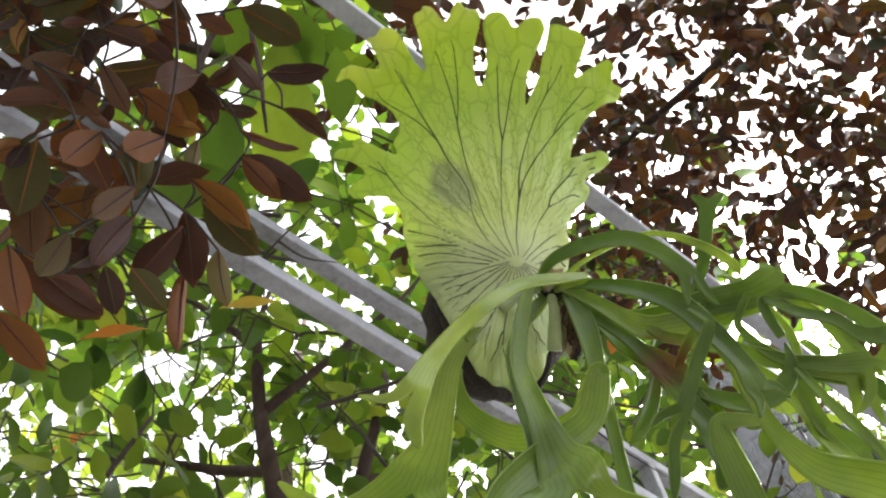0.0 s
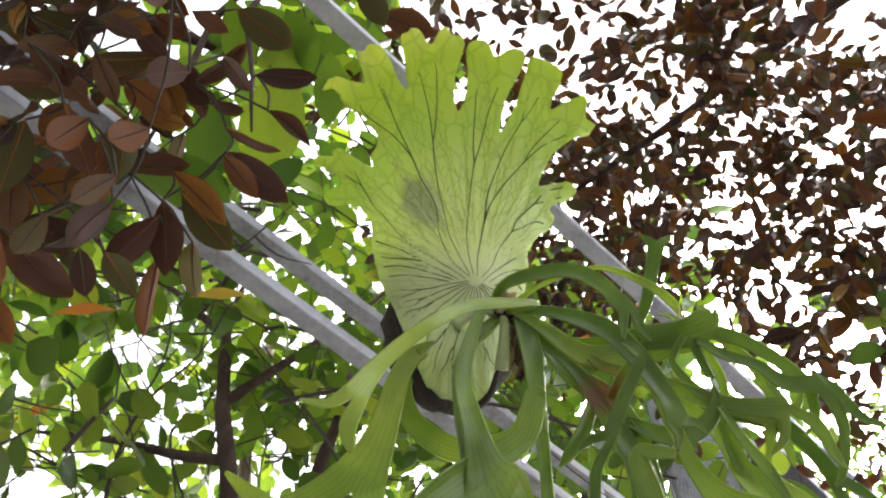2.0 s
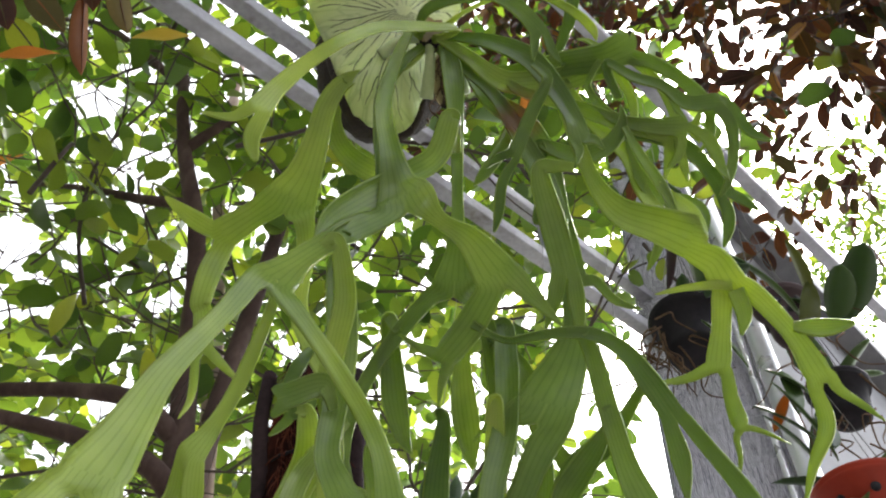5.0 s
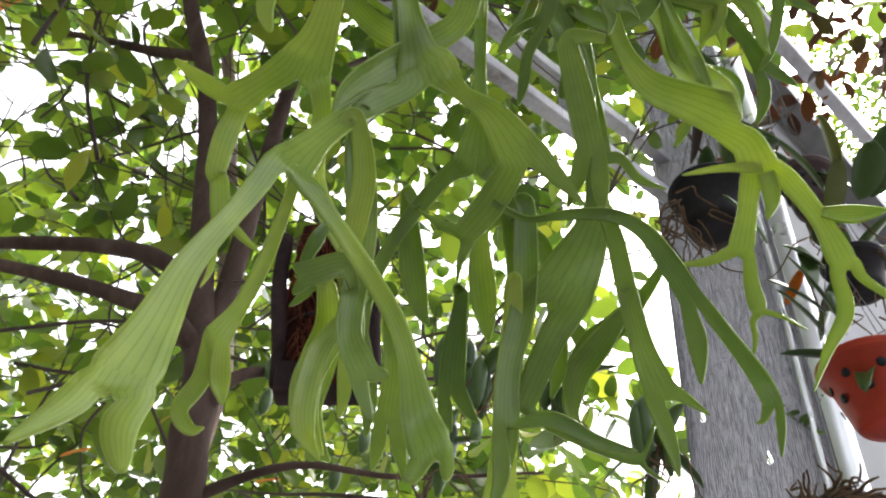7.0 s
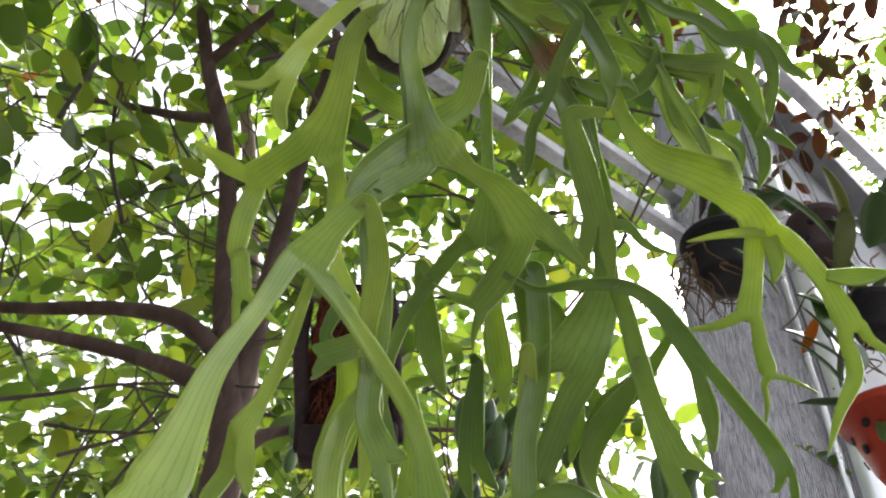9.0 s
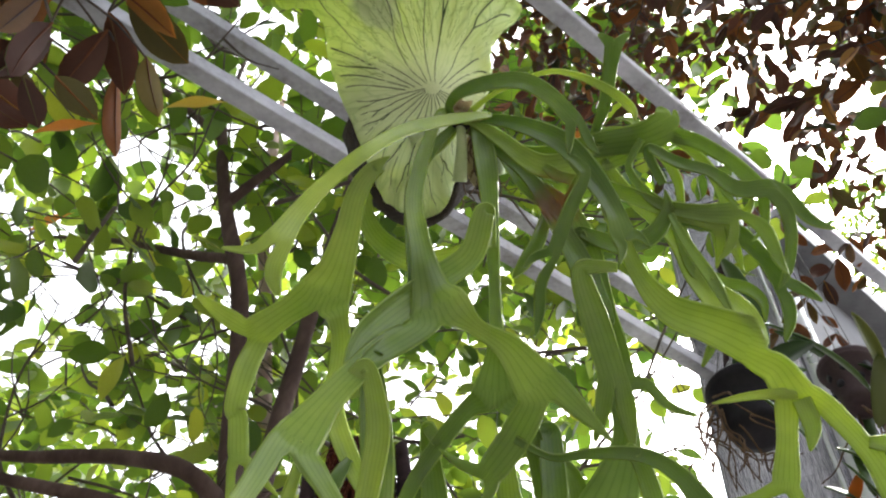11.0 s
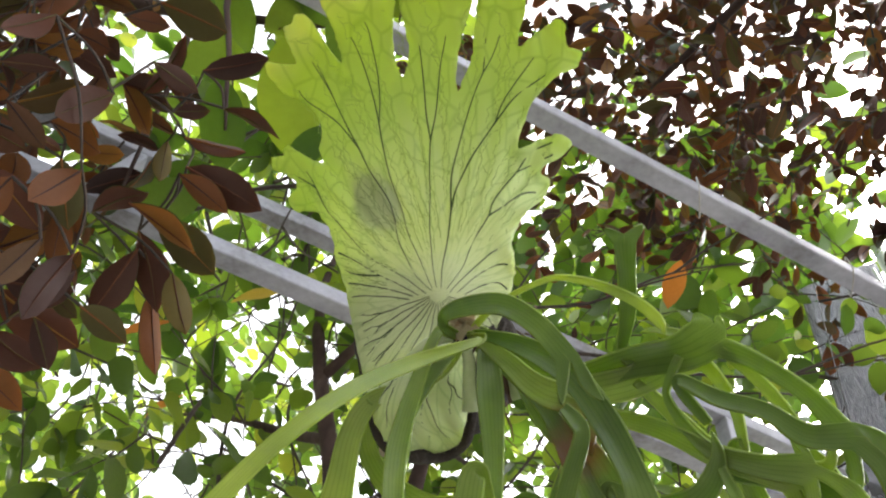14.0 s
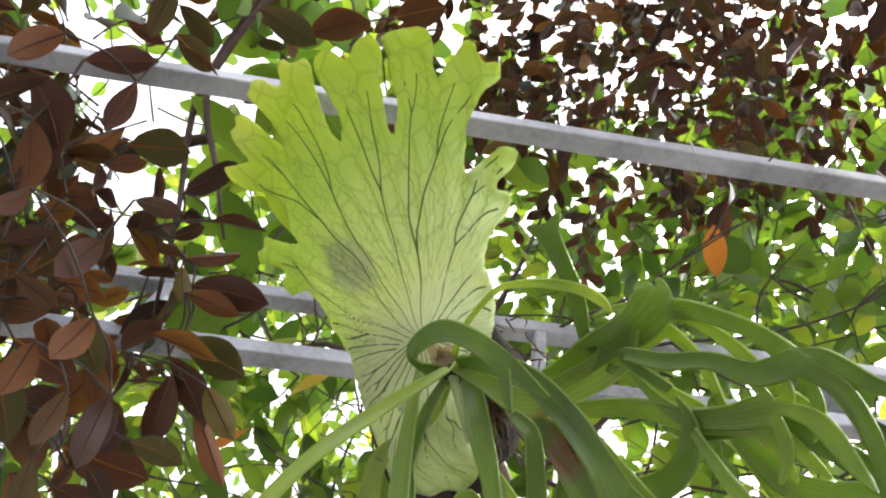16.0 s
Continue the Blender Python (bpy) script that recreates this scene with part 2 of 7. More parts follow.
def frond_material():
    """Antler fronds: thick, grey-green with a bloom, darker lengthwise flutes."""
    m = Nodes("antler_frond_skin")
    uv = m.n.new("ShaderNodeTexCoord").outputs["UV"]
    split = m.add("ShaderNodeSeparateXYZ", [("Vector", uv)])
    one = m.add("ShaderNodeObjectInfo").outputs["Random"]
    obj = m.coords("Object")
    blotch = m.noise(obj, 7.0, 4.0)
    colour = m.ramp(m.math("ADD", m.math("MULTIPLY", blotch, 0.6), m.math("MULTIPLY", one, 0.4)), [(0.25, (0.10, 0.17, 0.042)), (0.5, (0.215, 0.305, 0.072)), (0.75, (0.42, 0.50, 0.125))])
    bloom = m.noise(obj, 16.0, 3.0, 0.6)
    colour = m.mix(m.ramp(bloom, [(0.58, (0, 0, 0)), (0.85, (0.22, 0.22, 0.22))]), colour, (0.28, 0.36, 0.10))
    flute = m.add("ShaderNodeTexWave", [("Vector", m.add("ShaderNodeCombineXYZ", [("X", split.outputs[0])]).outputs[0])], Scale=1.9, Distortion=0.0)
    margin = m.math("ABSOLUTE", m.math("SUBTRACT", split.outputs[0], 0.5))
    colour = m.mix(m.ramp(margin, [(0.45, (0, 0, 0)), (0.5, (0.4, 0.4, 0.4))]), colour, (0.30, 0.38, 0.10))
    lines = m.ramp(flute.outputs[1], [(0.78, (0, 0, 0)), (1.0, (1, 1, 1))])
    colour = m.mix(m.math("MULTIPLY", lines, 0.35), colour, m.mix(1.0, colour, (0.5, 0.6, 0.45), "MULTIPLY"))
    bump = m.bump(m.math("ADD", m.math("MULTIPLY", lines, 0.6), m.noise(obj, 80.0, 3.0)), 0.25, 0.0015)
    gap = m.n.new("ShaderNodeVectorMath")
    gap.operation = "DISTANCE"
    m.l.new(obj, gap.inputs[0])
    gap.inputs[1].default_value = (0.192, 0.432, 2.455)
    scorch = m.math("ADD", gap.outputs["Value"], m.math("MULTIPLY", m.noise(obj, 40.0), 0.03))
    colour = m.mix(m.ramp(scorch, [(0.035, (1, 1, 1)), (0.065, (0, 0, 0))]), colour, m.mix(m.ramp(scorch, [(0.022, (0, 0, 0)), (0.032, (1, 1, 1))]), (0.03, 0.012, 0.008), (0.22, 0.12, 0.05)))
    rr = m.math("ADD", 0.08, m.math("MULTIPLY", blotch, 0.26))
    face = m.surface(colour, rr, 0.0, bump, 0.5)
    glow = m.add("ShaderNodeBsdfTranslucent", [("Color", m.mix(1.0, colour, (1.65, 1.6, 0.62), "MULTIPLY"))]).outputs[0]
    return m.finish(m.add("ShaderNodeMixShader", [(1, face), (2, glow)], Fac=0.44).outputs[0])


SHADE_CLOTH, SHIELD_SKIN, FROND_SKIN = shade_cloth_material(), shield_material(), frond_material()
VEIN = plain_material("dark_leaf_vein", [(0.3, (0.028, 0.055, 0.010)), (0.7, (0.06, 0.10, 0.018))], rough=0.6, scale=30.0)
FINE_VEIN = plain_material("fine_leaf_vein", [(0.3, (0.24, 0.33, 0.06)), (0.7, (0.31, 0.41, 0.08))], rough=0.6, scale=30.0)


def water_material():
    m = Nodes("water_drop")
    glass = m.n.new("ShaderNodeBsdfGlass")
    glass.inputs["IOR"].default_value, glass.inputs["Roughness"].default_value = 1.33, 0.0
    return m.finish(glass.outputs[0])


WATER = water_material()


# ---- mesh helpers ----
def mesh_of(bm, name, materials, smooth=True):
    me = bpy.data.meshes.new(name)
    bm.to_mesh(me)
    bm.free()
    for mat in materials if isinstance(materials, (list, tuple)) else [materials]:
        me.materials.append(mat)
    if smooth:
        for p in me.polygons:
            p.use_smooth = True
    return me


def part(name, bm, material, parent, label="", smooth=True):
    """Link a bmesh as one mesh object under a thing or a part."""
    ob = new(name, mesh_of(bm, name, material, smooth))
    ob.parent = parent
    if label:
        tagged(ob, label)
    return ob


def thing(name, label, category, group="", kind="", at=(0, 0, 0)):
    ob = new(name)
    ob.location = at
    ob.empty_display_size = 0.1
    return tagged(ob, label, category, group, kind)


def frame_at(a, b, up=(0, 0, 1)):
    """Axes with y from a to b, z as near to up as it goes."""
    y = (Vector(b) - Vector(a)).normalized()
    x = y.cross(Vector(up))
    if x.length < 1e-4:
        x = y.cross(Vector((1, 0, 0)))
    x.normalize()
    return x, y, x.cross(y)


def catmull(points, steps):
    """A smooth run through the points (tuples of any length)."""
    p = [np.array(q, float) for q in points]
    p = [2 * p[0] - p[1]] + p + [2 * p[-1] - p[-2]]
    run = []
    for i in range(1, len(p) - 2):
        for k in range(steps):
            t = k / steps
            a, b, c, d = p[i - 1:i + 3]
            run.append(0.5 * (2 * b + (c - a) * t + (2 * a - 5 * b + 4 * c - d) * t * t + (3 * b - a - 3 * c + d) * t ** 3))
    run.append(p[-2])
    return run


def tube(bm, points, sides=8, steps=4, wobble=0.0, caps=True, mat=0):
    """A round tapered run through (x, y, z, radius) points."""
    run = catmull(points, steps) if steps > 1 else [np.array(q, float) for q in points]
    rings, side = [], None
    for i, q in enumerate(run):
        t = Vector(run[min(i + 1, len(run) - 1)][:3]) - Vector(run[max(i - 1, 0)][:3])
        t.normalize()
        side = t.orthogonal() if side is None else side - t * side.dot(t)
        side.normalize()
        other = t.cross(side)
        ring = []
        for k in range(sides):
            a = math.tau * k / sides
            r = max(q[3], 0.0003)
            if wobble:
                r *= 1 + wobble * noise.noise(Vector((q[0] * 9 + math.cos(a), q[1] * 9 + math.sin(a), q[2] * 6)))
            ring.append(bm.verts.new(Vector(q[:3]) + (side * math.cos(a) + other * math.sin(a)) * r))
        rings.append(ring)
    for a, b in zip(rings, rings[1:]):
        for k in range(sides):
            bm.faces.new((a[k], a[(k + 1) % sides], b[(k + 1) % sides], b[k])).material_index = mat
    if caps:
        bm.faces.new(rings[0][::-1])
        bm.faces.new(rings[-1])
    return bm


def lathe(bm, profile, segments=28, at=(0, 0, 0), mat=0):
    """A turned body from (radius, z) points."""
    rings = []
    for r, z in profile:
        rings.append([bm.verts.new((at[0] + r * math.cos(math.tau * k / segments), at[1] + r * math.sin(math.tau * k / segments), at[2] + z)) for k in range(segments)])
    for a, b in zip(rings, rings[1:]):
        for k in range(segments):
            bm.faces.new((a[k], a[(k + 1) % segments], b[(k + 1) % segments], b[k])).material_index = mat
    return bm


def bar(bm, a, b, width, height, bevel=0.004, up=(0, 0, 1)):
    """A square tube from a to b with rounded edges."""
    x, y, z = frame_at(a, b, up)
    made = bmesh.ops.create_cube(bm, size=1.0)["verts"]
    m = Matrix((x * width, y * (Vector(b) - Vector(a)).length, z * height)).transposed().to_4x4()
    m.translation = (Vector(a) + Vector(b)) / 2
    bmesh.ops.transform(bm, matrix=m, verts=made)
    edges = list({e for v in made for e in v.link_edges})
    bmesh.ops.bevel(bm, geom=edges, offset=bevel, segments=2, affect="EDGES", profile=0.5)
    return bm


# ---- ground ----
bm = bmesh.new()
bmesh.ops.create_grid(bm, x_segments=60, y_segments=60, size=1.0)
for v in bm.verts:
    far = max(abs(v.co.x), abs(v.co.y))
    s = 6 + 394 * far ** 3
    v.co.x, v.co.y = v.co.x * s, v.co.y * s
    v.co.z = 0.02 * noise.noise(v.co * 0.8)
ground = new("ground", mesh_of(bm, "ground", GROUND))
tagged(ground, "damp grey worn concrete garden paving", "ground", kind="structure")


# plain walls added out of view, to block low sky light behind and beside
for name, a, b, high in (("wall_back", (-7.0, -3.2), (7.0, -3.2), 4.2), ("wall_left", (-7.0, -3.2), (-7.0, 4.0), 3.4), ("wall_right", (7.0, -3.2), (7.0, 3.0), 3.4)):
    bm = bar(bmesh.new(), Vector((*a, high / 2 - 0.05)), Vector((*b, high / 2 - 0.05)), 0.2, high + 0.1, 0.01)
    tagged(new(name, mesh_of(bm, name, UNSEEN_WALL, False)), "plain grey wall out of view, added to block low sky light", "wall", kind="structure")


# ---- the sloping steel roof frame over the path ----
ALONG = Vector((0.741, 0.628, 0.238)).normalized()
UPPER, LOWER, SINGLE = Vector((-0.378, 0.783, 3.546)), Vector((-0.354, 0.785, 3.289)), Vector((0.039, 0.326, 3.387))

truss = thing("steel_truss", "grey galvanised steel ladder truss of two square tubes", "truss", kind="structure")
for run in (UPPER, LOWER):
    part("chord", bar(bmesh.new(), run - ALONG * 2.2, run + ALONG * 3.4, 0.047, 0.047), STEEL, truss, smooth=False)
for s in (-1.55, -0.75, 0.22, 1.03, 1.85, 2.65):
    a, b = LOWER + ALONG * s, UPPER + ALONG * s
    d = (b - a).normalized() * 0.03
    part("web", bar(bmesh.new(), a + d, b - d, 0.05, 0.03, up=ALONG), STEEL, truss, smooth=False)
beam = thing("steel_beam", "weathered grey square steel tube beam", "beam", kind="structure")
part("tube", bar(bmesh.new(), SINGLE - ALONG * 2.6, SINGLE + ALONG * 3.2, 0.044, 0.044), STEEL, beam, smooth=False)


# ---- the screen beside the path: shade cloth, pipe and grey wall ----
def panel():
    root = thing("shade_cloth_screen", "grey woven shade cloth stretched beside a bright pipe", "screen", kind="structure")
    a, b = Vector((0.815, 1.845, 0)), Vector((1.13, 1.715, 0))
    bm = bmesh.new()
    rows, cols = 60, 10
    grid = []
    for i in range(rows + 1):
        z = 5.3 * i / rows
        line = []
        for j in range(cols + 1):
            p = a.lerp(b, j / cols)
            p.z = z
            sag = 0.012 * noise.noise(Vector((j * 0.5, z * 1.3, 3.0))) + 0.01 * math.sin(j / cols * math.pi)
            line.append(bm.verts.new(p + Vector((-0.38, -0.92, 0)) * sag))
        grid.append(line)
    for r0, r1 in zip(grid, grid[1:]):
        for j in range(cols):
            bm.faces.new((r0[j], r0[j + 1], r1[j + 1], r1[j]))
    cloth = part("cloth", bm, SHADE_CLOTH, root)
    thick = cloth.modifiers.new("thickness", "SOLIDIFY")
    thick.thickness = 0.003
    part("edge_cord", tube(bmesh.new(), [(a.x, a.y, 0, 0.006), (a.x, a.y, 5.3, 0.006)], 8, 1), DARK_STEEL, cloth, "dark hemmed edge")
    pipe = new("downpipe", mesh_of(tube(bmesh.new(), [(1.155, 1.675, 0, 0.033), (1.155, 1.675, 2.6, 0.033), (1.155, 1.675, 5.4, 0.033)], 20, 2), "downpipe", ALUMINIUM))
    tagged(pipe, "bright aluminium pipe beside the shade cloth", "pipe", kind="structure")
    thin = new("conduit", mesh_of(tube(bmesh.new(), [(1.10, 1.70, 0, 0.008), (1.10, 1.70, 2.6, 0.008), (1.10, 1.70, 5.2, 0.008)], 10, 2), "conduit", ALUMINIUM))
    tagged(thin, "thin bright conduit beside the pipe", "pipe", kind="structure")
    # grey gable wall behind
    h, n = Vector((0.763, 0.646, 0)), Vector((0.646, -0.763, 0))
    p0, p1 = Vector((1.2, 1.78, 0)), Vector((1.2, 1.78, 0)) + h * 4.0
    bm = bmesh.new()
    face = [p0, p1, p1 + Vector((0, 0, 4.55)), p0 + Vector((0, 0, 4.62))]
    front = [bm.verts.new(p) for p in face]
    back = [bm.verts.new(p - n * 0.12) for p in face]
    bm.faces.new(front)
    bm.faces.new(back[::-1])
    for i in range(4):
        bm.faces.new((front[i], back[i], back[(i + 1) % 4], front[(i + 1) % 4]))
    bmesh.ops.recalc_face_normals(bm, faces=bm.faces)
    wall = new("wall_side", mesh_of(bm, "wall_side", PLASTER, False))
    tagged(wall, "plain grey painted wall of a low building", "wall", kind="structure")
    coping = new("gutter", mesh_of(bar(bmesh.new(), p0 + Vector((0, 0, 4.66)) + n * 0.05, p1 + Vector((0, 0, 4.6)) + n * 0.05, 0.16, 0.09), "gutter", DARK_STEEL, False))
    tagged(coping, "dark metal gutter along the wall top", "gutter", kind="structure")


panel()


# ---- the staghorn fern ----
FERN_LABEL = "large staghorn fern with pale shield and hanging antler fronds"
fern = thing("staghorn_fern", FERN_LABEL, "fern")
HEART = Vector((0.03, 0.37, 2.69))
EU, EV, EN = Vector((1.0, -0.003, 0.0)), Vector((-0.003, -0.897, 0.442)), Vector((-0.001, -0.442, -0.897))


def smooth_step(x, a, b):
    t = min(1.0, max(0.0, (x - a) / (b - a)))
    return t * t * (3 - 2 * t)


BULGES = [(-0.025, 0.0, 0.05, 0.030), (-0.04, -0.13, 0.07, 0.076), (-0.03, -0.21, 0.04, -0.058), (0.1, 0.14, 0.045, -0.036), (-0.36, 0.22, 0.06, 0.058), (-0.33, 0.38, 0.06, 0.063), (-0.2, 0.46, 0.06, 0.031)]


def shield_point(u, v, lift=0.0):
    """A place on the shield: u across, v from its heart to its lobes."""
    w = -0.034 - 0.486 * u - 0.386 * v - 1.842 * u * u + 0.209 * u * v + 0.506 * v * v + 1.954 * u ** 3 + 2.641 * u * u * v + 1.162 * u * v * v + 0.385 * v ** 3
    for bu, bv, size, high in BULGES:
        w += high * math.exp(-((u - bu) ** 2 + (v - bv) ** 2) / size ** 2)
    w -= 0.07 * smooth_step(-u, 0.13, 0.24) * math.exp(-((v + 0.02) / 0.10) ** 2)
    # the skin is fluted along its veins and a little uneven
    w += 0.005 * noise.noise(Vector((u * 9, v * 9, 1.7)))
    a = math.atan2(u + 0.03, v + 0.02)
    far = math.hypot(u + 0.03, v + 0.02)
    w += 0.0028 * math.sin(a * 46 + 2.0 * noise.noise(Vector((u * 12, v * 12, 4.1)))) * smooth_step(far, 0.03, 0.16)
    return HEART + EU * u + EV * v + EN * (w + lift)


OUTLINE_LOW_LEFT = [(-0.055, -0.203), (-0.082, -0.180), (-0.112, -0.132), (-0.155, -0.066), (-0.200, -0.008), (-0.224, 0.050), (-0.229, 0.096), (-0.250, 0.119), (-0.267, 0.133), (-0.327, 0.141), (-0.347, 0.161), (-0.325, 0.169), (-0.308, 0.179), (-0.315, 0.193), (-0.364, 0.217), (-0.384, 0.236), (-0.332, 0.231), (-0.334, 0.244), (-0.319, 0.247), (-0.292, 0.232), (-0.262, 0.214), (-0.243, 0.208)]
OUTLINE_LEFT = [(-0.246, 0.220), (-0.249, 0.231), (-0.238, 0.245), (-0.245, 0.274), (-0.271, 0.305), (-0.311, 0.329), (-0.325, 0.342), (-0.330, 0.354), (-0.381, 0.388), (-0.380, 0.397), (-0.286, 0.368), (-0.281, 0.385), (-0.293, 0.413), (-0.306, 0.437), (-0.290, 0.438), (-0.278, 0.449), (-0.250, 0.438), (-0.232, 0.415), (-0.211, 0.374), (-0.190, 0.354), (-0.194, 0.377), (-0.200, 0.408), (-0.209, 0.445), (-0.195, 0.450), (-0.191, 0.459), (-0.174, 0.459), (-0.161, 0.443), (-0.152, 0.439), (-0.137, 0.460), (-0.126, 0.468), (-0.115, 0.458), (-0.098, 0.459), (-0.092, 0.447), (-0.093, 0.424), (-0.103, 0.385), (-0.101, 0.345), (-0.094, 0.318)]
OUTLINE_RIGHT = [(-0.088, 0.321), (-0.081, 0.353), (-0.080, 0.387), (-0.086, 0.418), (-0.084, 0.442), (-0.069, 0.449), (-0.047, 0.444), (-0.035, 0.426), (-0.026, 0.424), (-0.014, 0.437), (0.004, 0.443), (0.018, 0.439), (0.021, 0.419), (0.009, 0.390), (-0.003, 0.360), (-0.011, 0.328), (-0.013, 0.288), (0.004, 0.325), (0.014, 0.352), (0.025, 0.403), (0.033, 0.429), (0.055, 0.432), (0.081, 0.426), (0.093, 0.411), (0.087, 0.382), (0.077, 0.356), (0.080, 0.346), (0.104, 0.364), (0.132, 0.382), (0.145, 0.374), (0.143, 0.348), (0.160, 0.338), (0.161, 0.330), (0.150, 0.314), (0.128, 0.302), (0.106, 0.285), (0.087, 0.263), (0.073, 0.232), (0.066, 0.207), (0.070, 0.198)]
OUTLINE_LOW_RIGHT = [(0.093, 0.211), (0.116, 0.217), (0.133, 0.212), (0.137, 0.201), (0.125, 0.189), (0.099, 0.174), (0.091, 0.163), (0.099, 0.156), (0.100, 0.144), (0.090, 0.124), (0.074, 0.105), (0.060, 0.082), (0.054, 0.064), (0.058, 0.039), (0.058, 0.015), (0.052, -0.016), (0.042, -0.050), (0.030, -0.085), (0.022, -0.120), (0.016, -0.155), (0.003, -0.190), (-0.028, -0.207)]
CORE = np.array((-0.028, -0.004))
OUTLINE = catmull(OUTLINE_LOW_LEFT + OUTLINE_LEFT + OUTLINE_RIGHT + OUTLINE_LOW_RIGHT + OUTLINE_LOW_LEFT[:1], 4)[:-1]
# the lobes' margins are finely waved
OUTLINE = [o + 0.0022 * np.array((noise.noise(Vector((o[0] * 130, o[1] * 130, 0.5))), noise.noise(Vector((o[0] * 130, o[1] * 130, 7.5))))) for o in OUTLINE]

# the main veins, each forking towards its lobe
MAIN_VEINS = [
    [(-0.045, -0.003), (-0.080, 0.018), (-0.132, 0.045), (-0.168, 0.071), (-0.205, 0.107), (-0.229, 0.129), (-0.260, 0.170)], [(-0.260, 0.170), (-0.297, 0.192)], [(-0.260, 0.170), (-0.278, 0.197), (-0.285, 0.208)],
    [(-0.038, 0.001), (-0.071, 0.028), (-0.099, 0.076), (-0.111, 0.127), (-0.146, 0.182), (-0.164, 0.217)], [(-0.164, 0.217), (-0.206, 0.263), (-0.269, 0.310), (-0.284, 0.330)], [(-0.164, 0.217), (-0.198, 0.275), (-0.217, 0.311), (-0.236, 0.343), (-0.249, 0.367)], [(-0.212, 0.302), (-0.230, 0.339), (-0.241, 0.361)],
    [(-0.037, 0.004), (-0.059, 0.037), (-0.082, 0.077), (-0.095, 0.116), (-0.109, 0.157), (-0.120, 0.198), (-0.131, 0.251)]]
MAIN_VEINS += [
    [(-0.131, 0.251), (-0.142, 0.300), (-0.160, 0.358), (-0.172, 0.389)], [(-0.131, 0.251), (-0.131, 0.301), (-0.134, 0.350), (-0.138, 0.388), (-0.143, 0.404)],
    [(-0.031, 0.004), (-0.045, 0.043), (-0.053, 0.084), (-0.055, 0.133), (-0.054, 0.200), (-0.053, 0.217)], [(-0.053, 0.217), (-0.059, 0.262), (-0.061, 0.331), (-0.063, 0.387)], [(-0.053, 0.217), (-0.046, 0.259), (-0.036, 0.325), (-0.023, 0.369)],
    [(-0.025, 0.003), (-0.029, 0.040), (-0.027, 0.087), (-0.025, 0.111)], [(-0.025, 0.111), (-0.024, 0.160), (-0.014, 0.209), (0.002, 0.262), (0.025, 0.312)], [(0.025, 0.312), (0.033, 0.360)], [(0.025, 0.312), (0.040, 0.338), (0.052, 0.365)],
    [(-0.025, 0.111), (-0.017, 0.147), (0.000, 0.181), (0.028, 0.227), (0.036, 0.238)], [(0.036, 0.238), (0.050, 0.269), (0.096, 0.330)], [(0.036, 0.238), (0.071, 0.278), (0.110, 0.305)]]
MAIN_VEINS += [
    [(-0.018, 0.001), (-0.004, 0.028), (0.005, 0.065), (0.024, 0.100), (0.031, 0.124), (0.060, 0.164)], [(0.060, 0.164), (0.081, 0.193), (0.112, 0.206)], [(0.060, 0.164), (0.081, 0.176), (0.110, 0.188)], [(0.024, 0.100), (0.047, 0.118), (0.067, 0.132), (0.081, 0.134)],
    [(-0.014, -0.003), (0.003, 0.019), (0.027, 0.045), (0.045, 0.057)], [(-0.006, -0.005), (0.015, 0.017), (0.037, 0.029), (0.053, 0.028)], [(0.002, -0.008), (0.021, 0.002), (0.039, 0.004), (0.050, -0.006)],
    [(-0.056, -0.005), (-0.094, 0.012), (-0.123, 0.024), (-0.164, 0.045), (-0.218, 0.064)], [(-0.123, 0.024), (-0.177, 0.030), (-0.212, 0.038)], [(-0.065, -0.006), (-0.113, 0.006), (-0.159, 0.014), (-0.208, 0.017)], [(-0.071, -0.010), (-0.112, -0.005), (-0.160, -0.003), (-0.202, -0.008)]]


